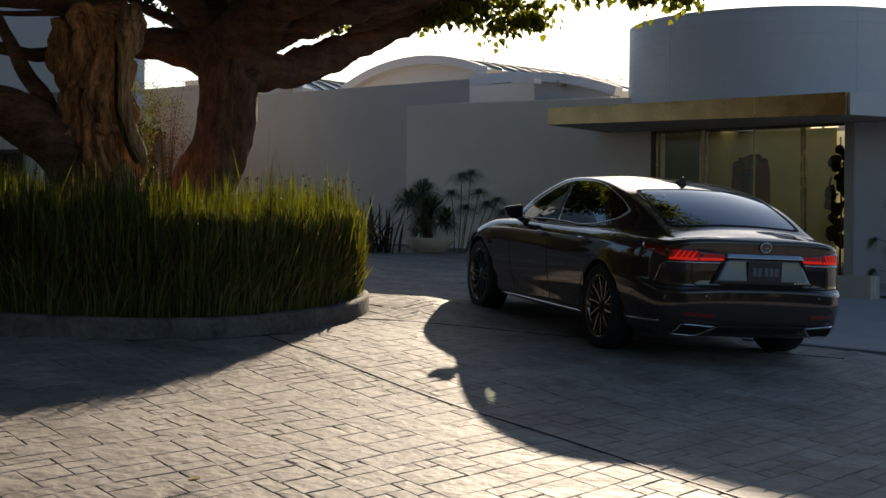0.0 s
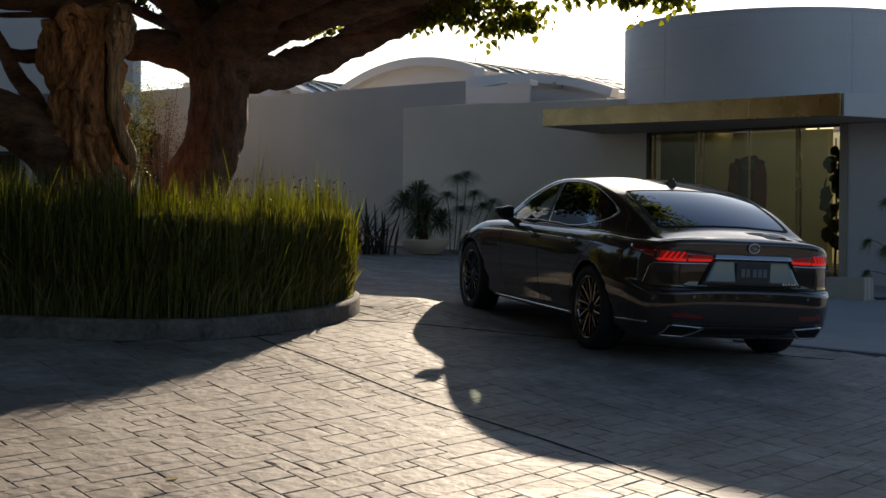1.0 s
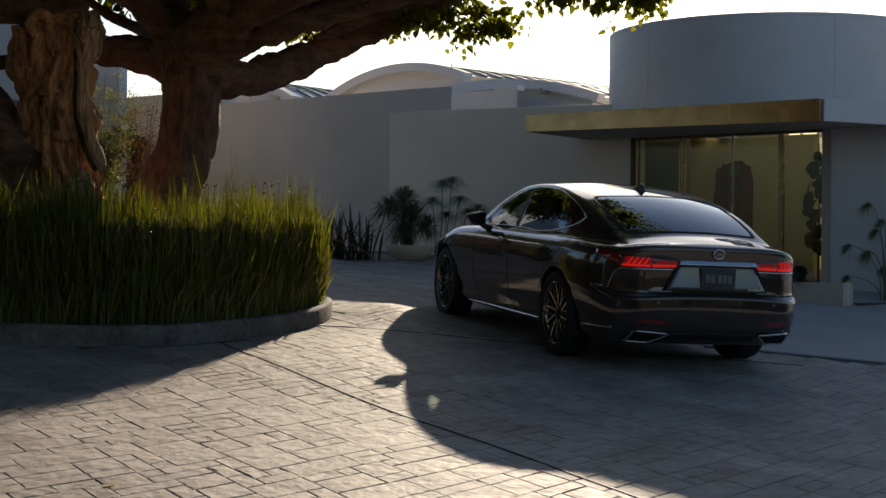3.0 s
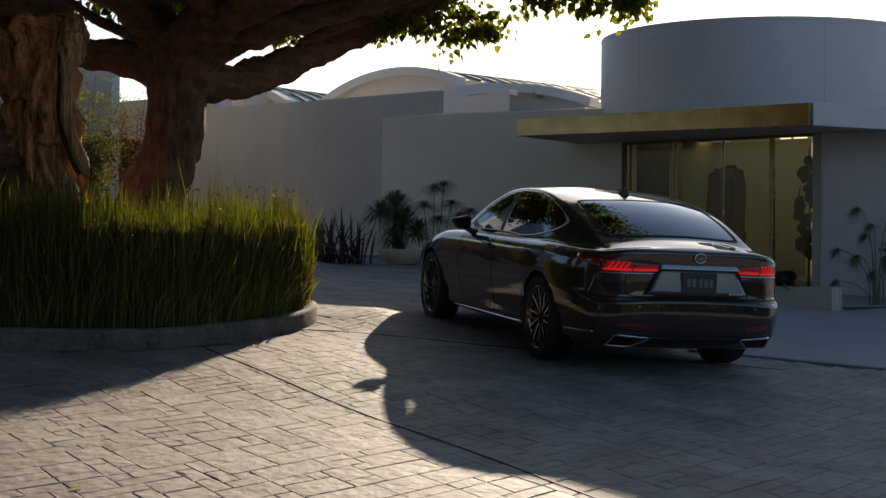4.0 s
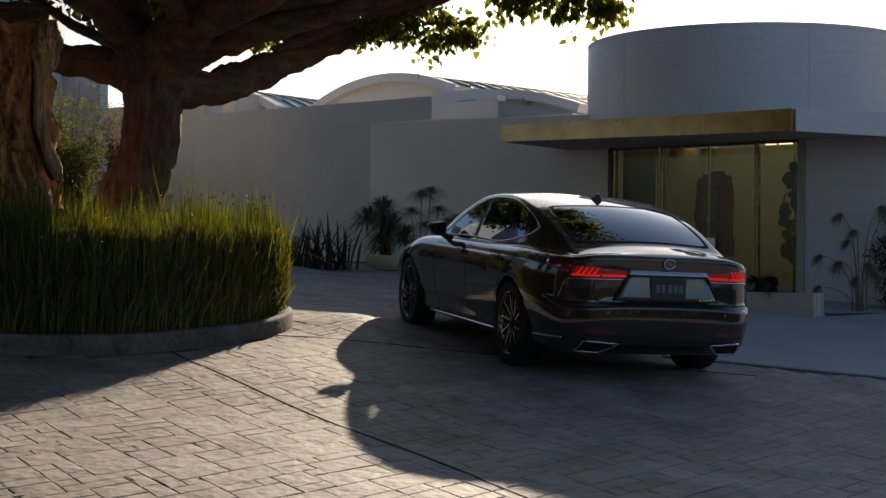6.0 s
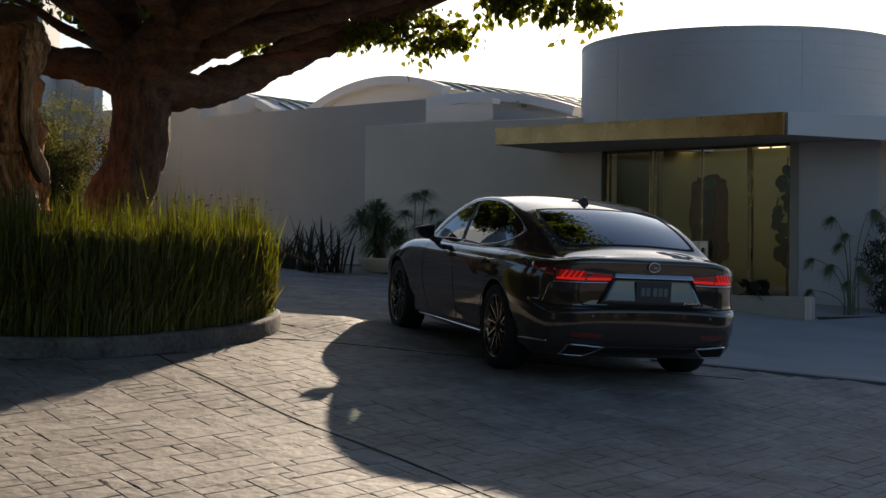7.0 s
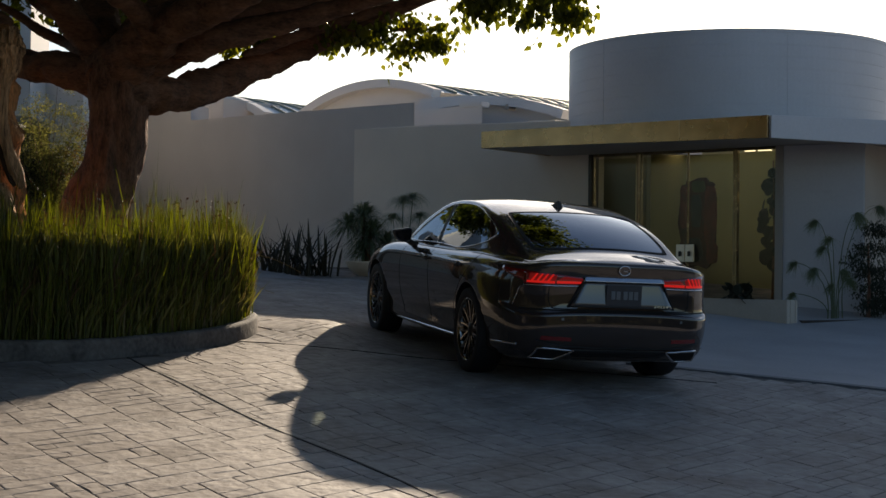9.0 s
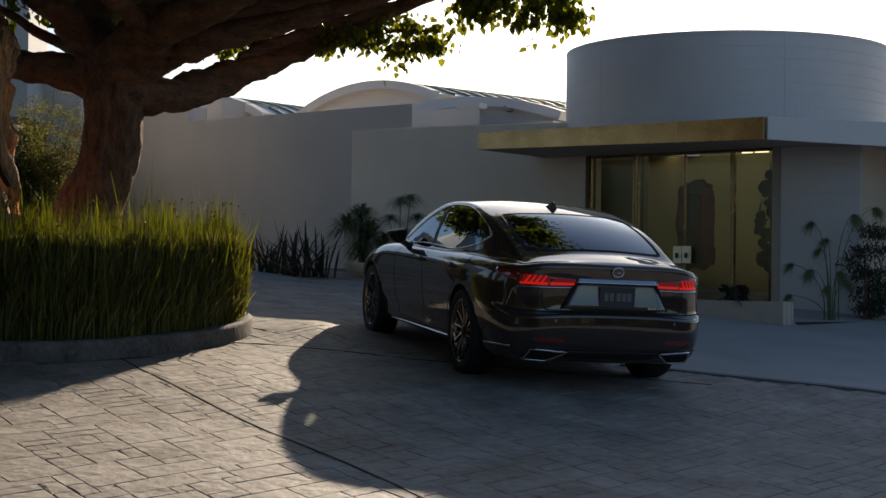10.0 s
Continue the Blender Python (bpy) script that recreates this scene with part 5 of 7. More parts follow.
for f, src in zip(cdt[2], cdt[5]):
    fc = bm.faces.new([skin_v[i] for i in f])
    fc.material_index = 1 + max(src)
bmesh.ops.remove_doubles(bm, verts=bm.verts[:], dist=0.0008)
bmesh.ops.dissolve_degenerate(bm, edges=bm.edges[:], dist=0.0005)
bmesh.ops.recalc_face_normals(bm, faces=bm.faces[:])
SHELL = BVHTree.FromBMesh(bm)
car = new("car")
body = part("body", bm, M_PAINT, car, "dark brown-grey metallic body shell", smooth=True)
for _ in range(7):
    body.data.materials.append(M_PAINT)
# wheel housings are cut through the shell
cutters = []
for y in (0.0, 3.125):
    for sx in (-1, 1):
        cb = bmesh.new()
        bmesh.ops.create_cone(cb, cap_ends=True, segments=72, radius1=0.392, radius2=0.392, depth=0.6, matrix=Matrix.Translation((sx * 0.93, y, 0.372)) @ Matrix.Rotation(radians(90), 4, "Y"))
        cutters.append(part("cutter", cb, M_GAP))
for c in cutters:
    md = body.modifiers.new("arch", "BOOLEAN")
    md.operation, md.object, md.solver = "DIFFERENCE", c, "EXACT"
bpy.context.view_layer.update()
cut_mesh = bpy.data.meshes.new_from_object(body.evaluated_get(bpy.context.evaluated_depsgraph_get()))
body.modifiers.clear()
for c in cutters:
    bpy.data.objects.remove(c)
# the skin is parted along the window outlines
for nums, nm, matl, lbl in (((2,), "rear_window", M_CARGLASS, "sloping tinted rear window"), ((3,), "windscreen", M_CLEARGLASS, "raked windscreen"),
                            ((4,), "rear_door_window", M_CARGLASS, "tinted side window"), ((5,), "front_door_window", M_CLEARGLASS, "tinted side window"),
                            ((6,), "rear_door_window", M_CARGLASS, "tinted side window"), ((7,), "front_door_window", M_CLEARGLASS, "tinted side window"), ((0, 1), "", None, "")):
    bm = bmesh.new()
    bm.from_mesh(cut_mesh)
    bmesh.ops.delete(bm, geom=[f for f in bm.faces if f.material_index not in nums], context="FACES")
    for f in bm.faces:
        f.material_index = 0
    if nm:
        part(nm, bm, matl, car, lbl, smooth=True)
        continue
    me = bpy.data.meshes.new("body")
    bm.to_mesh(me)
    bm.free()
    body.data = me
body.data.materials.append(M_PAINT)
body.data.materials.append(M_GAP)
for p in body.data.polygons:
    c = p.center
    inn = any(math.hypot(c.y - y, c.z - 0.372) < 0.3925 for y in (0.0, 3.125)) and 0.6 < abs(c.x) < 1.0
    p.material_index = 1 if inn and (abs(p.normal.x) < 0.3 or abs(c.x) < 0.66) else 0
    p.use_smooth = not inn


def on_skin(x, y, lift):
    """A place on the upper skin, lifted off it."""
    z, e = upper_z(x, y), 0.004
    n_ = Vector((-(upper_z(x + e, y) - upper_z(x - e, y)) / (2 * e), -(upper_z(x, y + e) - upper_z(x, y - e)) / (2 * e), 1)).normalized()
    return Vector((x, y, z)) + n_ * lift


for sx in (1, -1):
    # bright surround of the side glass, widening to a hook at its tail
    ring = [(flank_x(y, z), y) for y, z in SIDE_FRONT + SIDE_REAR[::-1]]
    rows = [(*on_skin(sx * x, y, 0.003), 0.0048 + 0.007 * math.exp(-((y + 0.09) / 0.08) ** 2)) for x, y in ring]
    rows.append(rows[0])
    part("window_trim", tube(bmesh.new(), rows, 6, cap=False), M_CHROME, car, "thin bright window surround", smooth=True)
    pil = [[on_skin(sx * flank_x(y, z), y, 0.003) for y, z in q] for q in ([(1.262 + 0.07 * k / 8, 1.024 + 0.374 * k / 8) for k in range(9)], [(1.328 + 0.055 * k / 8, 1.024 + 0.370 * k / 8) for k in range(9)])]
    bm = bmesh.new()
    lo, hi = [[bm.verts.new(p) for p in q] for q in pil]
    for k in range(8):
        bm.faces.new((lo[k], hi[k], hi[k + 1], lo[k + 1]))
    part("door_pillar", bm, M_BLACK, car, "gloss black pillar cover", smooth=True)
    part("window_trim", tube(bmesh.new(), [(*on_skin(sx * p[0], p[1], 0.001), 0.0035) for p in RIGHT], 6), M_GAP, car, "dark seal of the rear window", smooth=True)
# dark ceramic band inside the edge of the rear window
rw = whole(RIGHT)
cx_, cy_ = 0.0, -0.27
bm = bmesh.new()
bands = [[bm.verts.new(on_skin(cx_ + (x - cx_) * k, cy_ + (y - cy_) * (1 - (1 - k) * 1.3), 0.0015)) for x, y in rw] for k in (0.995, 0.955)]
for i in range(len(rw)):
    j = (i + 1) % len(rw)
    bm.faces.new((bands[0][i], bands[0][j], bands[1][j], bands[1][i]))
bmesh.ops.recalc_face_normals(bm, faces=bm.faces[:])
part("window_band", bm, M_GAP, car, "black printed edge of the rear window", smooth=True)


def skin(p, toward, lift=0.0):
    """The shell's surface met from p along the way toward; lifted off it."""
    d = Vector(toward).normalized()
    hit, nrm, _, _ = SHELL.ray_cast(Vector(p) - d * 2.0, d)
    if hit is None:
        hit, nrm, _, _ = SHELL.find_nearest(Vector(p))
    if nrm.dot(d) > 0:
        nrm = -nrm
    return hit + nrm * lift, nrm


def quad(corners, toward, nu=10, nv=3, lift=0.006, depth=0.02, lifts=None):
    """A panel laid on the shell: four corners (x, y, z), projected and given thickness."""
    c = [Vector(q) for q in corners]
    bm = bmesh.new()
    outer, inner = [], []
    for i in range(nu + 1):
        u = i / nu
        ro, ri = [], []
        for j in range(nv + 1):
            v = j / nv
            p = c[0] * (1 - u) * (1 - v) + c[1] * u * (1 - v) + c[2] * u * v + c[3] * (1 - u) * v
            lf = lift if lifts is None else lifts[0] * (1 - v) + lifts[1] * v
            h, n_ = skin(p, toward, lf)
            ro.append(bm.verts.new(h))
            ri.append(bm.verts.new(h - n_ * depth))
        outer.append(ro)
        inner.append(ri)
    for i in range(nu):
        for j in range(nv):
            bm.faces.new((outer[i][j], outer[i + 1][j], outer[i + 1][j + 1], outer[i][j + 1]))
    for i in range(nu):
        for j in (0, nv):
            bm.faces.new((outer[i][j], outer[i + 1][j], inner[i + 1][j], inner[i][j]))
    for j in range(nv):
        for i in (0, nu):
            bm.faces.new((outer[i][j], outer[i][j + 1], inner[i][j + 1], inner[i][j]))
    bmesh.ops.recalc_face_normals(bm, faces=bm.faces[:])
    if outer[0][0].link_faces[0].normal.dot(Vector(toward)) > 0:
        bmesh.ops.reverse_faces(bm, faces=bm.faces[:])
    return bm


def line(pts, toward, r=0.004, lift=0.0, per=6, ring=6):
    rows = []
    for p in spline(pts, per):
        h, _ = skin(p, toward, lift)
        rows.append((*h, r))
    return tube(bmesh.new(), rows, ring)


FWD = (0, 1, 0)
# tail lamps
for sx in (-1, 1):
    way = (-0.45 * sx, 1, 0)
    lamp = part("tail_lamp", quad([(sx * 0.345, -1.1, 0.848), (sx * 0.80, -1.0, 0.838), (sx * 0.80, -1.0, 0.942), (sx * 0.325, -1.1, 0.905)], way, 16, 4, 0.010), M_LENS, car, "lit red tail lamp with a slim lower blade", smooth=True)
    part("lamp_wing", quad([(sx * 0.80, -1.0, 0.848), (sx * 0.915, -0.74, 0.925), (sx * 0.915, -0.74, 0.955), (sx * 0.80, -1.0, 0.942)], (-1.0 * sx, 0.7, 0), 12, 3, 0.009), M_LENS, lamp, "dark red lamp tip wrapping the flank", smooth=True)
    part("light_guide", quad([(sx * 0.355, -1.1, 0.856), (sx * 0.56, -1.1, 0.850), (sx * 0.56, -1.1, 0.872), (sx * 0.345, -1.1, 0.874)], way, 8, 2, 0.0135), M_TAIL, lamp)
    part("light_guide", quad([(sx * 0.345, -1.1, 0.880), (sx * 0.545, -1.1, 0.880), (sx * 0.50, -1.1, 0.908), (sx * 0.335, -1.1, 0.897)], way, 8, 2, 0.0125), M_TAILDIM, lamp)
    part("light_guide", quad([(sx * 0.575, -1.1, 0.849), (sx * 0.775, -1.0, 0.847), (sx * 0.77, -1.0, 0.865), (sx * 0.575, -1.1, 0.869)], way, 8, 2, 0.0135), M_TAIL, lamp)
    part("light_guide", quad([(sx * 0.570, -1.1, 0.872), (sx * 0.760, -1.0, 0.870), (sx * 0.745, -1.0, 0.926), (sx * 0.555, -1.1, 0.914)], way, 8, 2, 0.0120), M_TAILDIM, lamp)
    for k in range(4):
        x0 = 0.600 + k * 0.046
        part("light_guide", quad([(sx * x0, -1.05, 0.866), (sx * (x0 + 0.022), -1.05, 0.866), (sx * (x0 - 0.026), -1.05, 0.924), (sx * (x0 - 0.040), -1.05, 0.921)], way, 2, 3, 0.0135), M_TAIL, lamp)
    part("lamp_strip", line([(sx * 0.37, -1.1, 0.836), (sx * 0.6, -1.05, 0.830), (sx * 0.80, -1.0, 0.828)], way, 0.0075, 0.008), M_CHROME, car, "bright strip below the lamp", smooth=True)
    # Chrome thread drawn in as the glint along the body fold.
    part("fold_glint", line([(sx * 0.80, -1.0, 0.828), (sx * 0.835, -0.95, 0.80), (sx * 0.85, -0.93, 0.74), (sx * 0.865, -0.90, 0.66)], (-1.0 * sx, 1, 0), 0.004, 0.002), M_CHROME, car, "chrome thread drawn for the glint on the rear corner fold", smooth=True)
    # exhaust finishers
    ex = [(sx * 0.705, -1.1, 0.262), (sx * 0.525, -1.1, 0.258), (sx * 0.395, -1.1, 0.338), (sx * 0.675, -1.05, 0.348)]
    tip = part("exhaust_finisher", quad(ex, FWD, 8, 3, 0.012), M_GAP, car, "dark trapezoid exhaust opening")
    ring = [ex[0], ex[1], ex[2], ex[3], ex[0]]
    rows = []
    for a, b in zip(ring, ring[1:]):
        for k in range(6):
            p = Vector(a).lerp(Vector(b), k / 6)
            h, _ = skin(p, FWD, 0.018)
            rows.append((*h, 0.009))
    rows.append(rows[0])
    part("exhaust_ring", tube(bmesh.new(), rows, 8, cap=False), M_CHROME, tip, "bright exhaust surround", smooth=True)
    part("rear_reflector", quad([(sx * 0.43, -1.1, 0.402), (sx * 0.67, -1.1, 0.405), (sx * 0.66, -1.1, 0.438), (sx * 0.43, -1.1, 0.432)], FWD, 6, 2, 0.005), M_LENS, car, "slim red reflector")
    part("parking_sensor", quad([(sx * 0.50, -1.1, 0.565), (sx * 0.52, -1.1, 0.565), (sx * 0.52, -1.1, 0.585), (sx * 0.50, -1.1, 0.585)], FWD, 2, 2, 0.003), M_BARS, car)
part("trim_bar", quad([(-0.350, -1.1, 0.880), (0.350, -1.1, 0.880), (0.340, -1.1, 0.916), (-0.340, -1.1, 0.916)], FWD, 18, 4, lifts=(0.036, 0.014)), M_CHROME, car, "bright bar between the tail lamps", smooth=True)
part("plate_recess", quad([(-0.44, -1.1, 0.672), (0.43, -1.1, 0.672), (0.325, -1.1, 0.884), (-0.325, -1.1, 0.884)], FWD, 18, 6, lifts=(0.034, 0.006)), M_PAINTSKYLIT, car, "panel that holds the plate, paled for the sky it reflects", smooth=True)
for sx in (-1, 1):
    part("recess_edge", line([(sx * 0.455, -1.1, 0.668), (sx * 0.39, -1.1, 0.79), (sx * 0.345, -1.1, 0.878)], FWD, 0.008, 0.008), M_GAP, car, smooth=True)
bm = bmesh.new()
ph = skin((0, -1.1, 0.78), FWD, 0.030)[0]
box(bm, 0, ph.y, 0.775, 0.305, 0.012, 0.168, bevel=0.004)
plate = part("number_plate", bm, M_PLATEBLUE, car, "dark plate with pale characters")
for k, (cx, w) in enumerate(((-0.095, 0.034), (-0.05, 0.034), (0.01, 0.036), (0.056, 0.036), (0.101, 0.036))):
    bm = bmesh.new()
    box(bm, cx, ph.y - 0.008, 0.775, w, 0.006, 0.066, bevel=0.002)
    part("character_bar", bm, M_BARS, plate)
for k in range(5):
    x0 = 0.265 + k * 0.026
    part("model_badge", quad([(x0, -1.1, 0.682), (x0 + 0.018, -1.1, 0.682), (x0 + 0.02, -1.1, 0.700), (x0 + 0.002, -1.1, 0.700)], FWD, 2, 1, 0.040, 0.006), M_CHROME, car)
# badge: a plain bright oval with a bar
eh, en = skin((0, -1.1, 0.972), FWD, 0.012)
q = en.to_track_quat("Z", "Y").to_matrix().to_4x4()
oval = [Vector((math.cos(a) * 0.048, math.sin(a) * 0.037, 0)) for a in np.linspace(0, 2 * math.pi, 33)]
em = Matrix.Translation(eh) @ q
side_is_x = abs((q @ Vector((1, 0, 0))).x) > 0.5
pts = [(em @ (v if side_is_x else Vector((v.y, v.x, 0)))) for v in oval]
badge = part("badge", tube(bmesh.new(), [(*p, 0.0065) for p in pts], 8, cap=False), M_CHROME, car, "bright oval badge", smooth=True)
bm = bmesh.new()
bm.faces.new([bm.verts.new(p - en * 0.002) for p in pts[:-1]])
part("badge_field", bm, M_BADGE, badge, "dark badge field")
bm = bmesh.new()
box(bm, eh.x + 0.006, eh.y - 0.004, eh.z - 0.004, 0.036, 0.008, 0.010, bevel=0.002)
part("badge_bar", bm, M_CHROME, badge)
# shut lines, a black line painted for bumper shade, and lower dark trim
part("boot_gap", line([(-0.60, -1.1, 0.838), (-0.605, -1.1, 0.74), (-0.585, -1.1, 0.668), (-0.5, -1.1, 0.652), (0.0, -1.1, 0.650), (0.5, -1.1, 0.652), (0.585, -1.1, 0.668), (0.605, -1.1, 0.74), (0.60, -1.1, 0.838)], FWD, 0.0045, 0.0), M_GAP, car)
part("bumper_shadow", line([(-0.80, -1.0, 0.640), (-0.5, -1.1, 0.640), (0, -1.1, 0.640), (0.5, -1.1, 0.640), (0.80, -1.0, 0.640)], FWD, 0.006, 0.0), M_GAP, car)
part("diffuser", quad([(-0.38, -1.1, 0.275), (0.38, -1.1, 0.275), (0.44, -1.1, 0.335), (-0.44, -1.1, 0.335)], FWD, 16, 3, 0.008), M_BLACK, car, "dark lower bumper insert", smooth=True)
part("bumper_crease", line([(-0.70, -1.1, 0.40), (-0.42, -1.1, 0.358), (0, -1.1, 0.352), (0.42, -1.1, 0.358), (0.70, -1.1, 0.40)], FWD, 0.006, 0.002), M_BLACK, car)
for sx in (-1, 1):
    way = (-sx, 0, 0)
    for gap in ([(sx, 1.27, 1.0), (sx, 1.255, 0.8), (sx, 1.25, 0.55), (sx, 1.25, 0.31)],
                [(sx, 2.20, 0.975), (sx, 2.24, 0.8), (sx, 2.25, 0.55), (sx, 2.18, 0.31)],
                [(sx, -0.06, 1.02), (sx, -0.04, 0.92), (sx, 0.10, 0.83), (sx, 0.30, 0.68), (sx, 0.44, 0.50), (sx, 0.50, 0.31)],
                [(sx, 0.50, 0.305), (sx, 1.25, 0.300), (sx, 2.18, 0.305)]):
        part("door_gap", line(gap, way, 0.0035, -0.001), M_GAP, car)
    part("sill_strip", line([(sx, 2.62, 0.235), (sx, 1.8, 0.246), (sx, 1.0, 0.258), (sx, 0.42, 0.270)], way, 0.013, 0.0, ring=8), M_CHROME, car, "bright sill strip", smooth=True)
    part("sill_strip", line([(sx, -0.45, 0.328), (sx, -0.70, 0.340), (sx, -0.93, 0.350)], way, 0.010, 0.0, ring=8), M_CHROME, car, "bright strip behind the wheel", smooth=True)
    for y0, z0 in ((1.374, 0.900), (0.345, 0.906)):
        bm = bmesh.new()
        h, n_ = skin((sx, y0, z0), way, 0.028)
        rows = []
        for k in range(9):
            t = (k - 4) / 4
            hh, nn = skin((sx, y0 + t * 0.115, z0 + 0.008 * t), way, 0.030 * (1 - t * t) ** 0.5 + 0.004)
            rows.append((*hh, 0.013 + 0.004 * (1 - t * t)))
        tube(bm, rows, 10)
        hd = part("door_handle", bm, M_PAINT, car, "body coloured door handle", smooth=True)
        part("handle_cup", quad([(sx, y0 - 0.07, z0 - 0.032), (sx, y0 + 0.07, z0 - 0.028), (sx, y0 + 0.06, z0 + 0.018), (sx, y0 - 0.06, z0 + 0.016)], way, 6, 3, 0.002, 0.01), M_GAP, hd)
        part("handle_trim", line([(sx, y0 - 0.10, z0 - 0.001), (sx, y0, z0 + 0.002), (sx, y0 + 0.10, z0 + 0.010)], way, 0.004, 0.040), M_CHROME, hd)
    # door mirror
    mir = part("door_mirror", bmesh.new(), M_PAINT, car, "folded-out door mirror")
    bm = bmesh.new()
    face = spline([(1.068, 1.088), (0.985, 1.112), (0.892, 1.124), (0.880, 1.060), (0.888, 1.000), (0.940, 0.984), (1.020, 1.006)], 5, closed=True)
    rows = []
    for y, k in ((2.040, 0.93), (2.046, 1.0), (2.085, 1.0), (2.125, 0.90), (2.155, 0.70), (2.170, 0.40)):
        rows.append([bm.verts.new((sx * (0.96 + (x - 0.96) * k), y, 1.068 + (z - 1.055) * k)) for x, z in face])
    for p, q in zip(rows, rows[1:]):
        for i in range(len(face)):
            j = (i + 1) % len(face)
            bm.faces.new((p[i], p[j], q[j], q[i]))
    bm.faces.new(rows[0])
    bm.faces.new(rows[-1])
    bmesh.ops.recalc_face_normals(bm, faces=bm.faces[:])
    bm.to_mesh(mir.data)
    bm.free()
    for p in mir.data.polygons:
        p.use_smooth = len(p.vertices) == 4
    bm = bmesh.new()
    rows = [[bm.verts.new((sx * (0.96 + (x - 0.96) * 0.84), y, 1.068 + (z - 1.055) * 0.84)) for x, z in face] for y in (2.0385, 2.036)]
    for v in bm.verts:
        v.co.y -= 0.018 + 0.3 * (v.co.z - 1.068)
    for i in range(len(face)):
        j = (i + 1) % len(face)
        bm.faces.new((rows[0][i], rows[0][j], rows[1][j], rows[1][i]))
    bm.faces.new(rows[1])
    bmesh.ops.recalc_face_normals(bm, faces=bm.faces[:])
    # Dark gloss colour stands for the trees the glass would mirror.
    part("mirror_glass", bm, M_BADGE, mir, "mirror glass coloured dark for what it mirrors")
    part("mirror_arm", tube(bmesh.new(), [(sx * 0.80, 2.02, 0.975, 0.035), (sx * 0.86, 2.05, 0.985, 0.03), (sx * 0.91, 2.09, 1.02, 0.03)], 10), M_BLACK, mir, "dark mirror arm", smooth=True)
# roof fin
bm = bmesh.new()
prof = [(0.56, 0.0), (0.50, 0.012), (0.44, 0.046), (0.405, 0.066), (0.385, 0.064), (0.37, 0.0)]
sec = []
for y, z in prof:
    w = 0.028 * (1 - z / 0.075)
    zz = roof_z(0, y) - 0.004
    sec.append((bm.verts.new((-w, y, zz + z)), bm.verts.new((w, y, zz + z)), bm.verts.new((-0.03, y, zz)), bm.verts.new((0.03, y, zz))))
for a, b in zip(sec, sec[1:]):
    bm.faces.new((a[0], b[0], b[1], a[1]))
    bm.faces.new((a[0], a[2], b[2], b[0]))
    bm.faces.new((a[1], b[1], b[3], a[3]))
bmesh.ops.recalc_face_normals(bm, faces=bm.faces[:])
part("roof_fin", bm, M_BLACK, car, "shark fin aerial")
# unseen tubes round the front windows, added to narrow the sun let through
for sx in (-1, 1):
    pil = [(sx * (x - 0.03), y, roof_z(x, y) - 0.035, r) for x, y, r in ((0.70, 2.34, 0.085), (0.67, 2.12, 0.070), (0.64, 1.92, 0.05), (0.60, 1.76, 0.045), (0.55, 1.62, 0.045))]
    part("pillar_light_block", tube(bmesh.new(), spline(pil, 5), 10), M_BLACK, car)
    rail = [(sx * (flank_x(y, z) - 0.045), y, z - 0.02, 0.045) for y, z in ((1.86, 1.247), (1.63, 1.340), (1.47, 1.381), (1.30, 1.396))]
    part("rail_light_block", tube(bmesh.new(), spline(rail, 5), 10), M_BLACK, car)
part("header_light_block", tube(bmesh.new(), [(x, 1.70 - 0.12 * x * x, roof_z(x, 1.70 - 0.12 * x * x) - 0.04, 0.04) for x in (-0.55, -0.3, 0.0, 0.3, 0.55)], 10), M_BLACK, car)
# seats seen dimly through the glass
for x0, y0, w in ((-0.37, 1.25, 0.5), (0.37, 1.25, 0.5), (-0.36, 0.28, 0.6), (0.36, 0.28, 0.6)):
    bm = bmesh.new()
    box(bm, x0, y0, 0.92, w, 0.14, 0.46, bevel=0.05)
    st = part("seat_back", bm, M_SEAT, car, "dark leather seat back")
    bm = bmesh.new()
    box(bm, x0, y0 + 0.01, 1.235, 0.24, 0.09, 0.15, bevel=0.035)
    part("headrest", bm, M_SEAT, st)


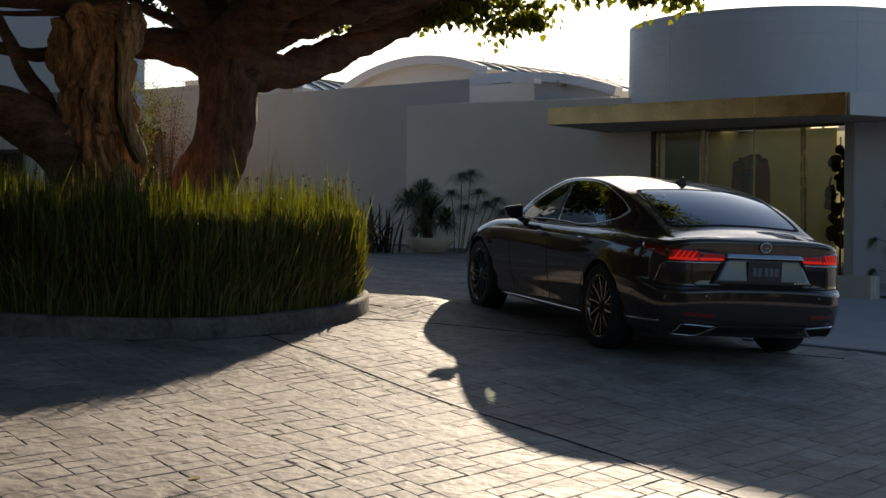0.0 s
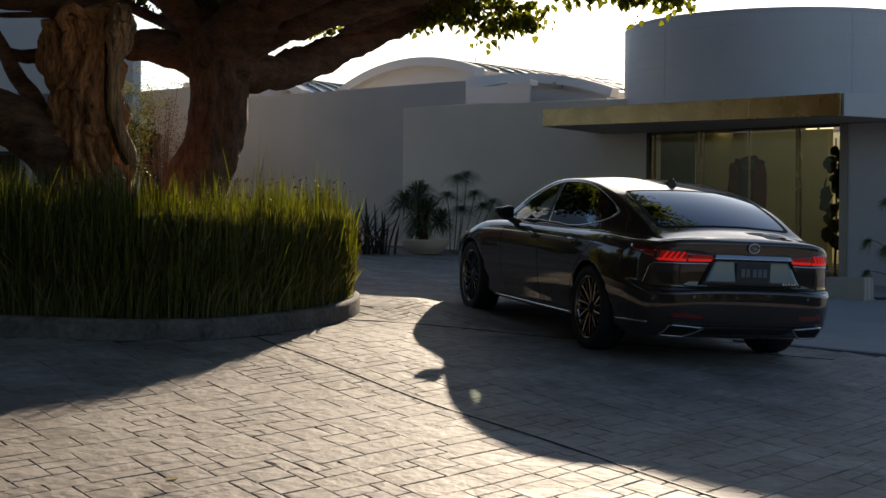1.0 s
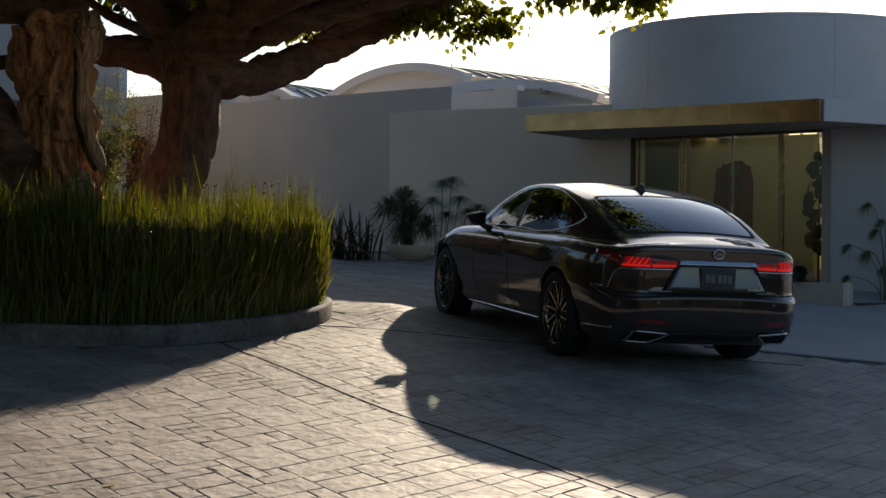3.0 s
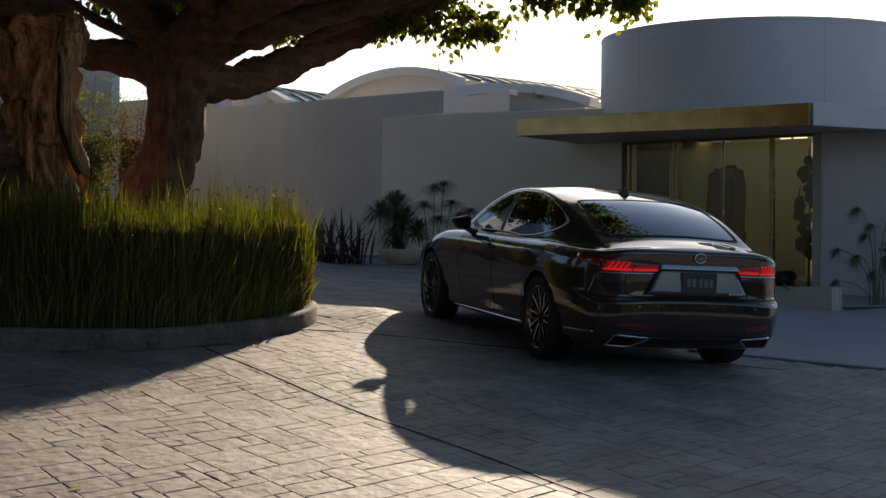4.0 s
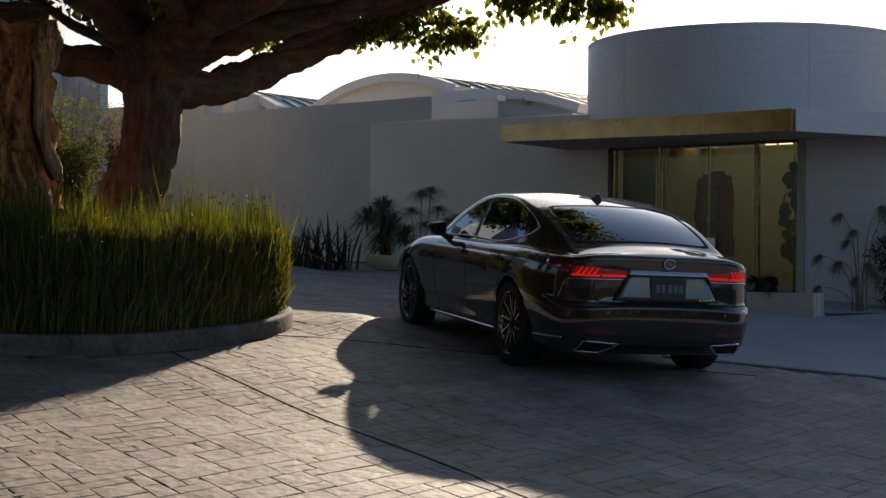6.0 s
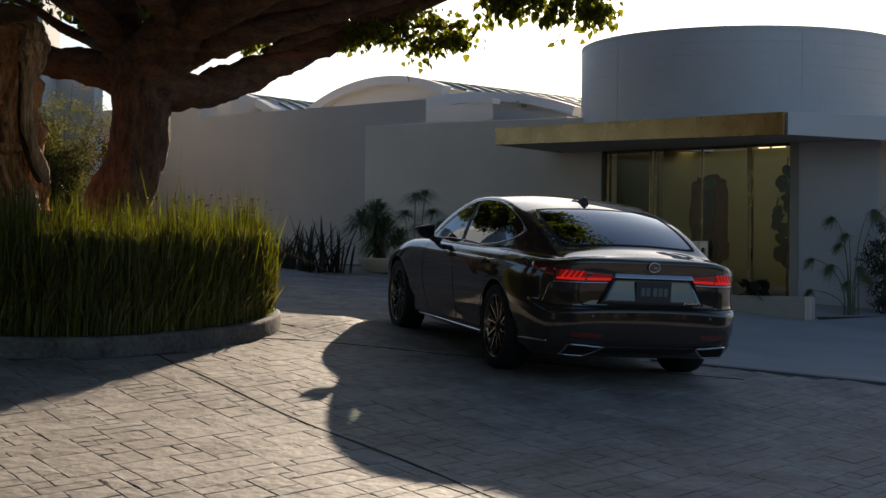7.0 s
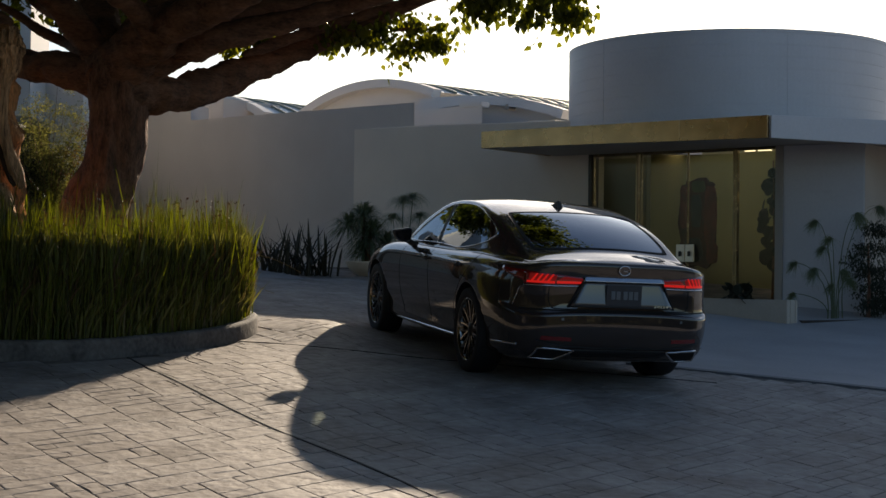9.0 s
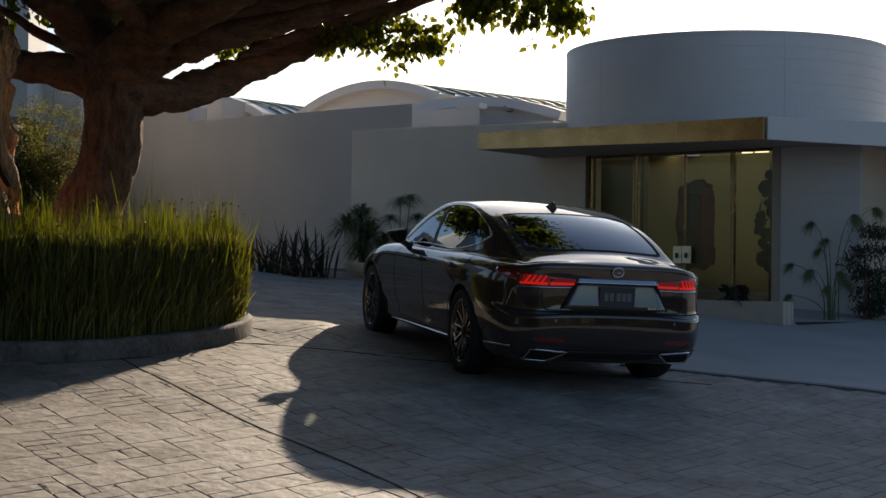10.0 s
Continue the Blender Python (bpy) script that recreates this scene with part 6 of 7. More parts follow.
# wheels
def wheel(y, sx):
    C = Matrix.Translation((sx * 0.815, y, 0.364)) @ Matrix.Rotation(radians(90) * sx, 4, "Y")
    tyre_p = [(0.262, -0.105), (0.285, -0.118), (0.325, -0.122), (0.352, -0.112), (0.362, -0.085), (0.364, -0.04), (0.364, 0.04), (0.362, 0.085), (0.352, 0.112), (0.325, 0.122), (0.285, 0.118), (0.262, 0.105)]
    bm = lathe(bmesh.new(), tyre_p, 56)
    bm.transform(C)
    bmesh.ops.recalc_face_normals(bm, faces=bm.faces[:])
    w = part("wheel", bmesh.new(), M_RIMDARK, car, "dark multi-spoke alloy wheel")
    part("tyre", bm, M_TYRE, w, "black tyre", smooth=True)
    bm = lathe(bmesh.new(), [(0.262, 0.105), (0.268, 0.112), (0.258, 0.108), (0.248, 0.085), (0.240, 0.02), (0.238, -0.09)], 56)
    bm.transform(C)
    part("rim", bm, M_RIM, w, "bright rim edge", smooth=True)
    bm = lathe(bmesh.new(), [(0.0, 0.0), (0.14, 0.0), (0.165, -0.004), (0.165, -0.03), (0.238, -0.05)], 40)
    bm.transform(C)
    part("brake_disc", bm, M_RIMDARK, w, "dark brake disc", smooth=True)
    bm = lathe(bmesh.new(), [(0.0, 0.092), (0.03, 0.092), (0.036, 0.086), (0.062, 0.080), (0.075, 0.060)], 32)
    bm.transform(C)
    part("hub", bm, M_RIMDARK, w, smooth=True)
    for k in range(10):
        for s in (-1, 1):
            a0 = 2 * math.pi * k / 10 + s * 0.05
            a1 = 2 * math.pi * k / 10 + s * 0.195
            b = bmesh.new()
            rows = []
            for t in (0, 0.35, 0.7, 1.0):
                a = a0 + (a1 - a0) * t ** 1.3
                r = 0.045 + (0.255 - 0.045) * t
                h = 0.078 + 0.018 * t
                wd = 0.0070 + 0.003 * t
                ca, sa = math.cos(a), math.sin(a)
                rows.append([b.verts.new((r * ca - wd * o * sa, r * sa + wd * o * ca, z)) for o, z in ((-1, h - 0.035), (-0.75, h), (0.75, h), (1, h - 0.035))])
            for p, q_ in zip(rows, rows[1:]):
                for j in range(3):
                    b.faces.new((p[j], p[j + 1], q_[j + 1], q_[j]))
            b.transform(C)
            bmesh.ops.recalc_face_normals(b, faces=b.faces[:])
            # One spoke of each pair is bright, the other painted as shaded.
            part("spoke", b, M_RIM if s > 0 else M_RIMSHADED, w)
    hubring = bpy.data.meshes.new("wheel")
    bm = lathe(bmesh.new(), [(0.238, -0.09), (0.20, -0.10), (0.10, -0.10)], 40)
    bm.transform(C)
    bm.to_mesh(hubring)
    bm.free()
    hubring.materials.append(M_RIMDARK)
    w.data = hubring
    return w


# Shaded copy of the spoke alloy, darkened for contrast.
M_RIMSHADED = mat("shaded_alloy", (0.07, 0.068, 0.065), 0.28, metal=1.0, var=0.08, scale=10, bump=0.0)
for y in (0.0, 3.125):
    for sx in (-1, 1):
        wheel(y, sx)
tagged(car, "dark brown-grey saloon car parked with its tail lamps lit", "car")
car.matrix_world = CAR_M

# ---- small planting by the house ----
def sword_cluster(name, spots, length, width, material, label, category, lean=0.5, parts="leaf"):
    """A clump of stiff sword leaves; every leaf is a channelled blade of its own."""
    top = new(name)
    r = random.Random(len(spots) * 31 + int(length * 100))
    for x, y, z, cnt in spots:
        for _ in range(cnt):
            a = r.uniform(0, 2 * math.pi)
            k = r.uniform(0.05, lean)
            L = length * r.uniform(0.6, 1.1)
            w = width * r.uniform(0.7, 1.2)
            d = Vector((math.cos(a), math.sin(a), 0))
            s = Vector((-d.y, d.x, 0))
            bm = bmesh.new()
            prev = None
            foot = Vector((x + r.gauss(0, 0.13), y + r.gauss(0, 0.10), z - 0.01))
            for t in (0, 0.3, 0.65, 0.9):
                c = foot + d * (0.04 + L * k * t ** 1.4) + Vector((0, 0, L * t * (1 - 0.25 * k * t)))
                ww = w * (0.7 + 0.6 * t) * (1 - t ** 3)
                row = [bm.verts.new(c - s * ww / 2), bm.verts.new(c + d * ww * 0.18), bm.verts.new(c + s * ww / 2)]
                if prev:
                    bm.faces.new((prev[0], prev[1], row[1], row[0]))
                    bm.faces.new((prev[1], prev[2], row[2], row[1]))
                prev = row
            tip = bm.verts.new(foot + d * (0.04 + L * k) + Vector((0, 0, L * (1 - 0.25 * k))))
            bm.faces.new((prev[0], prev[1], tip))
            bm.faces.new((prev[1], prev[2], tip))
            part(parts, bm, material, top)
    return tagged(top, label, category)


r7 = random.Random(5)
# low concrete-edged bank at the foot of the sword plants
bm = bmesh.new()
rows = []
for k in range(15):
    t = k / 14
    x = -2.6 + 2.3 * t
    h = 0.24 * (1 - t) ** 0.8 * (1 if t < 0.98 else 0)
    rows.append([bm.verts.new((x + 0.02 * noise.noise(Vector((x * 3, q, 0))), q, gz(x, q) + g * h + 0.008)) for q, g in ((9.70, -0.1), (9.80, 0.45), (9.92, 0.85), (10.1, 1.0), (10.5, 1.0), (10.9, 0.9))])
for a, b in zip(rows, rows[1:]):
    for k in range(5):
        bm.faces.new((a[k], b[k], b[k + 1], a[k + 1]))
tagged(part("planting_bank", bm, M_APRON, smooth=True), "low sloping concrete bank below the sword plants", "bank", kind="structure")
for cx, cy, cnt, ln in ((-0.75, 10.25, 26, 0.78), (-0.42, 10.4, 28, 0.92), (-0.10, 10.5, 28, 1.02), (0.16, 10.6, 18, 0.86), (-1.15, 10.2, 26, 0.75)):
    sword_cluster("sword_leaf_plant", [(cx, cy, gz(cx, cy), cnt)], ln * 0.88, 0.050, M_SWORD, "clump of stiff dark sword-shaped leaves by the wall", "plant", 0.95)


def fan_head(bm, c, n, ln, r, droop=0.35, w=0.02):
    for _ in range(n):
        a, e = r.uniform(0, 2 * math.pi), r.uniform(-0.5, 1.35)
        d = Vector((math.cos(a) * math.cos(e), math.sin(a) * math.cos(e), math.sin(e)))
        s = d.cross(Vector((0.2, 0.1, 1))).normalized() * w / 2
        L = ln * r.uniform(0.75, 1.1)
        m1 = c + d * L * 0.55
        tip = c + d * L - Vector((0, 0, droop * L * 0.3))
        v = [bm.verts.new(q) for q in (c - s * 0.6, c + s * 0.6, m1 + s, m1 - s, tip)]
        bm.faces.new((v[0], v[1], v[2], v[3]))
        bm.faces.new((v[3], v[2], v[4]))


palm = new("potted_palm")
part("stem", tube(bmesh.new(), [(BX, BY, BZ + 0.2, 0.05), (BX - 0.02, BY, BZ + 0.45, 0.04), (BX - 0.01, BY, BZ + 0.62, 0.035)], 10, 0.1), M_BARK, palm, smooth=True)
part("stem", tube(bmesh.new(), [(BX - 0.06, BY + 0.05, BZ + 0.2, 0.04), (BX - 0.1, BY + 0.08, BZ + 0.6, 0.03), (BX - 0.09, BY + 0.1, BZ + 0.93, 0.028)], 10, 0.1), M_BARK, palm, smooth=True)
for c, n_, ln in (((BX - 0.01, BY, BZ + 0.60), 260, 0.56), ((BX - 0.09, BY + 0.1, BZ + 0.92), 220, 0.42), ((BX - 0.32, BY + 0.15, BZ + 0.76), 200, 0.42), ((BX + 0.28, BY + 0.1, BZ + 0.5), 160, 0.38), ((BX - 0.1, BY + 0.05, BZ + 0.36), 160, 0.36)):
    bm = bmesh.new()
    fan_head(bm, Vector(c), int(n_ * 1.5), ln, r7, 1.2, 0.014)
    part("leaf_head", bm, M_PALM, palm, "rosette of narrow pointed leaves")
tagged(palm, "spiky dark green palm growing in the clay bowl", "plant")


def mop_head(bm, c, n, ln, r, w=0.005):
    """A feathery umbel: thin rays that rise, spread and hang over."""
    for _ in range(n):
        a, e = r.uniform(0, 2 * math.pi), r.uniform(0.1, 1.4)
        out = Vector((math.cos(a), math.sin(a), 0))
        s = Vector((-out.y, out.x, 0)) * w / 2
        L = ln * r.uniform(0.7, 1.15)
        prev = None
        for t in (0.0, 0.35, 0.7, 1.0):
            q = c + out * (L * math.cos(e) * t + 0.25 * L * t * t) + Vector((0, 0, L * math.sin(e) * t - 0.75 * L * t * t))
            ww = s * (1.2 - 0.7 * t)
            row = (bm.verts.new(q - ww), bm.verts.new(q + ww))
            if prev:
                bm.faces.new((prev[0], prev[1], row[1], row[0]))
            prev = row


def papyrus(name, spots, label, lnr=0.27, rays=70):
    top = new(name)
    for x0, y0, z0, x1, y1, z1 in spots:
        mid = ((x0 + x1) / 2 + 0.02, (y0 + y1) / 2, (z0 * 0.45 + z1 * 0.55))
        st = part("stem", tube(bmesh.new(), [(x0, y0, z0, 0.009), (*mid, 0.008), (x1, y1, z1, 0.006)], 6), M_REED, top)
        bm = bmesh.new()
        mop_head(bm, Vector((x1, y1, z1)), rays * 6, lnr, r7, 0.004)
        part("umbel", bm, M_REED, st, "feathery round umbel")
    return tagged(top, label, "plant")


sp_ = []
for x1, z1 in ((1.40, 1.72), (1.55, 2.0), (1.70, 2.05), (1.82, 1.75), (1.62, 1.5), (1.95, 1.55), (2.1, 1.62), (2.2, 1.42)):
    x0, y0 = 1.5 + (x1 - 1.5) * 0.35, 11.08 - 0.25 * (x1 - 1.5)
    sp_.append((x0, y0, gz(x0, y0), x1, y0 - 0.03, z1))
papyrus("papyrus", sp_, "papyrus with feathery umbels against the grey wall")


def brush_head(bm, c, way, n, ln, r, w=0.0045):
    """A wilting umbel: fine rays that fan out along the way of the stem and hang."""
    way = Vector(way).normalized()
    for _ in range(n):
        d = (way + Vector((r.gauss(0, 0.42), r.gauss(0, 0.42), r.gauss(0, 0.35)))).normalized()
        s_ = d.cross(Vector((0.3, 0.9, 0.2))).normalized() * w / 2
        L = ln * r.uniform(0.6, 1.2)
        prev = None
        for t in (0.0, 0.35, 0.7, 1.0):
            q = c + d * L * t - Vector((0, 0, 0.45 * L * t * t))
            ww = s_ * (1.2 - 0.8 * t)
            row = (bm.verts.new(q - ww), bm.verts.new(q + ww))
            if prev:
                bm.faces.new((prev[0], prev[1], row[1], row[0]))
            prev = row


pap = new("papyrus")
for x1, y1, z1, dx, ln in ((5.14, 4.55, 1.56, -1.0, 0.16), (5.40, 4.65, 1.36, -0.8, 0.15), (5.28, 4.61, 1.24, -0.3, 0.13), (4.78, 4.42, 1.04, -0.8, 0.14), (5.13, 4.55, 0.98, -0.15, 0.17), (4.75, 4.41, 0.66, -0.5, 0.12),
                           (5.60, 4.73, 0.97, 0.1, 0.16), (5.70, 4.76, 0.84, 0.3, 0.15), (5.86, 4.82, 1.70, 0.1, 0.17), (6.26, 4.97, 1.80, 0.2, 0.15), (5.45, 4.67, 0.78, -0.2, 0.13)):
    x0, y0 = 5.46 + (x1 - 5.46) * 0.18, 4.67 + (y1 - 4.67) * 0.18
    rows = []
    for k in range(9):
        t = k / 8
        rows.append((x0 + (x1 - x0) * t ** 2.0, y0 + (y1 - y0) * t, gz(x0, y0) + (z1 - gz(x0, y0)) * (1 - (1 - t) ** 1.5), 0.008 - 0.004 * t))
    st = part("stem", tube(bmesh.new(), rows, 6), M_PALM, pap)
    bm = bmesh.new()
    brush_head(bm, Vector((x1, y1, z1)), (dx, 0.25 * dx, -0.1), 220, ln, r7, 0.0035)
    part("umbel", bm, M_PALM, st, "wispy drooping umbel")
tagged(pap, "papyrus with wilting brush-like umbels beside the entrance wall", "plant")
sp_ = []
for _ in range(46):
    sp_.append((6.24 + r7.gauss(0, 0.13), 4.97 + r7.gauss(0, 0.10), 0.40 + 1.15 * r7.random() ** 1.2, 0.085, 90))
sh = new("entrance_shrub")
part("stem", tube(bmesh.new(), [(6.1, 4.92, 0.25, 0.03), (6.12, 4.93, 0.8, 0.02), (6.08, 4.9, 1.3, 0.01)], 8), M_BARK, sh)
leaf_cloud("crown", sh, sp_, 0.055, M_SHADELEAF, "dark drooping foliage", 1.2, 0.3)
tagged(sh, "dark leafy shrub at the corner of the entrance wall", "shrub")
bm = bmesh.new()
prism(bm, [(4.62, 4.02), (5.0, 4.18), (6.4, 4.88), (7.6, 5.6), (7.2, 6.1), (6.4, 5.45), (5.6, 6.2)], 0.0, 0.335)
tagged(part("planting_bed", bm, M_SOIL), "planting bed at the foot of the entrance wall", "soil", kind="structure")

# shrubs behind the island, before the left wing
for cx, cy, zt, n_, wid, size, lbl, matl in (
        (-3.98, 9.0, 3.30, 760, 0.34, 0.028, "airy olive-yellow shrub behind the island", M_SHRUB),
        (-3.38, 8.85, 3.08, 190, 0.28, 0.026, "thin shrub with dry orange tips before the wall", M_DRYLEAF),
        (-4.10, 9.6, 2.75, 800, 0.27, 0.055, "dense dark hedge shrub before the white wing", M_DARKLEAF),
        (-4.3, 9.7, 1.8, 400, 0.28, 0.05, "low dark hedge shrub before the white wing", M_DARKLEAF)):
    sh = new("garden_shrub")
    z0 = gz(cx, cy)
    sp_ = []
    for k in range(16):
        a = 2 * math.pi * k / 16 + cx
        rr = wid * r7.uniform(0.5, 1.9)
        e = Vector((cx + rr * math.cos(a), cy + rr * math.sin(a), z0 + (zt - z0) * r7.uniform(0.62, 1.0)))
        b = Vector((cx + 0.05 * math.cos(a), cy + 0.05 * math.sin(a), z0))
        m = (b + e) / 2 + Vector((0.25 * (cx - e.x), 0.25 * (cy - e.y), 0.1))
        part("stem", tube(bmesh.new(), spline([(*b, 0.009), (*m, 0.006), (*e, 0.0025)], 4), 6), M_BARK, sh)
        for _ in range(n_ // 16):
            t = r7.uniform(0.25, 1.02)
            q = b * (1 - t) ** 2 + m * 2 * t * (1 - t) + e * t * t
            sp_.append((q.x + r7.gauss(0, 0.09), q.y + r7.gauss(0, 0.09), q.z + r7.gauss(0, 0.07), 0.06, 24))
    leaf_cloud("crown", sh, sp_, size, matl, "small fine leaves", 0.4, 0.5)
    tagged(sh, lbl, "shrub")

# clipped dark hedge between the wing and the garden wall, added to block skylight
hd = new("garden_hedge")
ha, hb = Vector((-3.95, 14.75)), Vector((-2.45, 18.75))
hdir = (hb - ha).normalized()
hn = Vector((-hdir.y, hdir.x))
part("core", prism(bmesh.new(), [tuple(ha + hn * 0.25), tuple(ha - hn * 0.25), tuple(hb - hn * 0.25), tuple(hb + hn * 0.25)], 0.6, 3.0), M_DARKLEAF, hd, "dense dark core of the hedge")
sp_ = []
for _ in range(420):
    q = ha + (hb - ha) * r7.random() + hn * r7.choice((-0.3, 0.3, r7.uniform(-0.3, 0.3)))
    sp_.append((q.x, q.y, r7.choice((r7.uniform(0.8, 3.1), 3.05)), 0.09, 16))
leaf_cloud("crown", hd, sp_, 0.07, M_DARKLEAF, "small dark leaves", 0.3, 0.6)
tagged(hd, "dark dense hedge between the white wing and the wall, added to block light", "hedge")

# plants inside the glass
# Leaves take the near-black green to stand for a backlit silhouette.
ip = new("climbing_house_plant")
x, y = on_facade(-2.47, 8.62)
part("stem", tube(bmesh.new(), [(x, y, FLOOR, 0.02), (x + 0.02, y, 1.5, 0.015), (x, y, 2.5, 0.01)], 8), M_BARK, ip)
for k in range(46):
    bm = bmesh.new()
    zc = 1.02 + 1.33 * k / 46
    u, v = r7.uniform(-0.17, 0.13), r7.uniform(-0.08, 0.08)
    c = Vector((x + FA.x * u + FN.x * v, y + FA.y * u + FN.y * v, zc))
    nrm = Vector((r7.gauss(0, 0.5) - FN.x, r7.gauss(0, 0.5) - FN.y, r7.uniform(0, 0.8))).normalized()
    m = Matrix.Translation(c) @ nrm.to_track_quat("Z", "Y").to_matrix().to_4x4()
    rr = r7.uniform(0.06, 0.105)
    ring = [bm.verts.new(m @ Vector((rr * math.cos(a), rr * 1.15 * math.sin(a), 0.012 * math.cos(2 * a)))) for a in np.linspace(0, 2 * math.pi, 13)[:-1]]
    cc = bm.verts.new(m @ Vector((0, 0, -0.012)))
    for i in range(12):
        bm.faces.new((ring[i], ring[(i + 1) % 12], cc))
    part("leaf", bm, M_DARKLEAF, ip)
tagged(ip, "tall round-leaved plant behind the glass, darkened as a backlit silhouette", "plant")
lp = new("low_leafy_plant")
x, y = P0 + d2 * 0.72 + n2 * 0.16
part("stem", tube(bmesh.new(), [(x, y, 0.5, 0.015), (x, y, 0.66, 0.01)], 6), M_BARK, lp)
for k in range(34):
    bm = bmesh.new()
    c = Vector((x - FA.x * r7.uniform(-0.28, 0.28), y - FA.y * r7.uniform(-0.28, 0.28), r7.uniform(0.58, 0.78)))
    nrm = Vector((r7.gauss(0, 0.7), r7.gauss(0, 0.7), 1)).normalized()
    m = Matrix.Translation(c) @ nrm.to_track_quat("Z", "Y").to_matrix().to_4x4()
    rr = r7.uniform(0.04, 0.065)
    ring = [bm.verts.new(m @ Vector((rr * math.cos(a), rr * 1.3 * math.sin(a), 0.01 * math.cos(2 * a)))) for a in np.linspace(0, 2 * math.pi, 11)[:-1]]
    bm.faces.new(ring)
    part("leaf", bm, M_DARKLEAF, lp)
tagged(lp, "low round-leaved plant growing in the planter", "plant")

# slim warm lights in the ceiling behind the glass
for s0, s1 in ((-2.955, -2.804), (-2.743, -2.55)):
    cl = new("ceiling_light")
    x, y = on_facade((s0 + s1) / 2, 8.70)
    bm = bmesh.new()
    box(bm, x, y, 2.682, s1 - s0 + 0.02, 0.07, 0.036, turn=math.atan2(FA.y, FA.x), bevel=0.004)
    part("housing", bm, M_BRASS, cl)
    bm = bmesh.new()
    box(bm, x, y, 2.656, s1 - s0, 0.05, 0.016, turn=math.atan2(FA.y, FA.x), bevel=0.003)
    part("diffuser", bm, M_WARMLIGHT, cl, "warm lit diffuser")
    tagged(cl, "slim warm light strip under the hall ceiling", "lamp", group="entrance ceiling lights")

def tall(a):
    """Height of the added unseen planting: high trees on the island's side, a low hedge elsewhere."""
    return 2.0 + 3.5 * smoothstep(radians(285), radians(255), a) + 3.0 * smoothstep(radians(245), radians(215), a) + 3.5 * smoothstep(radians(215), radians(195), a)


# unseen trees and hedges added behind the viewpoint, to block light and be mirrored
bk = random.Random(77)
verts, faces = [], []
for _ in range(16000):
    a = bk.uniform(radians(150), radians(235)) if bk.random() < 0.55 else bk.uniform(radians(235), radians(375))
    rr = bk.uniform(15.0, 17.5)
    x, y = -3.5 + rr * math.cos(a), -6.0 + rr * math.sin(a)
    hmax = tall(a) + 0.8 * noise.noise(Vector((a * 3.1, 1.7, 0)))
    z = gz(x, y) + hmax * bk.random() ** 0.9
    c = Vector((x, y, z))
    d = Vector((bk.gauss(0, 1), bk.gauss(0, 1), bk.gauss(0, 0.7))).normalized()
    s = d.orthogonal().normalized()
    L = bk.uniform(0.25, 0.5)
    b = len(verts)
    verts += [tuple(c - d * L), tuple(c + s * L * 0.45), tuple(c + d * L), tuple(c - s * L * 0.45)]
    faces.append((b, b + 1, b + 2, b + 3))
me = bpy.data.meshes.new("far_hedge")
me.from_pydata(verts, [], faces)
me.materials.append(M_HEDGE)
tagged(new("far_hedge", me), "added unseen hedge of dense leaves, to block light and be mirrored", "hedge", kind="stuff")
bm = bmesh.new()
inner = []
for k in range(46):
    a = radians(150) + radians(225) * k / 45
    x, y = -3.5 + 17.2 * math.cos(a), -6.0 + 17.2 * math.sin(a)
    h = gz(x, y)
    inner.append((bm.verts.new((x, y, h - 0.2)), bm.verts.new((x, y, h + tall(a) - 0.1 + 0.75 * noise.noise(Vector((a * 3.1, 1.7, 0)))))))
for a, b in zip(inner, inner[1:]):
    bm.faces.new((a[0], b[0], b[1], a[1]))
tagged(part("unseen_hedge_core", bm, M_HEDGE), "core of the added unseen hedge", "hedge", kind="stuff")

# a long dry stalk arching out of the grass
for way in ([(-2.60, 2.55, 0.62, 0.004), (-2.42, 2.52, 1.0, 0.004), (-2.20, 2.5, 1.0, 0.0035), (-2.02, 2.5, 0.94, 0.003), (-1.84, 2.5, 0.85, 0.002)],
            [(-2.62, 2.55, 0.45, 0.0035), (-2.45, 2.52, 0.70, 0.0035), (-2.34, 2.5, 0.72, 0.003), (-2.21, 2.5, 0.68, 0.0025), (-2.10, 2.5, 0.64, 0.002)]):
    stalk = part("grass_stalk", tube(bmesh.new(), spline(way, 6), 5), M_DRY)
    tagged(stalk, "long pale stalk arching out of the clump grass", "grass stalk")

# ---- paving ----
E1 = Vector((math.cos(radians(-75.5)), math.sin(radians(-75.5))))
E2 = Vector((math.cos(radians(36.0)), math.sin(radians(36.0))))
pv = random.Random(99)
BIG_ISLE = inset(ISLE, -0.02 * sgn)
APR_N = Vector((0.675, 0.738))


def paved(p):
    if inside((p.x, p.y), BIG_ISLE):
        return False
    if APR_N.dot(p) > 1.14 and p.x > 0.9 and p.y < 9:
        return False
    return FN.x * p.x + FN.y * p.y < 7.4


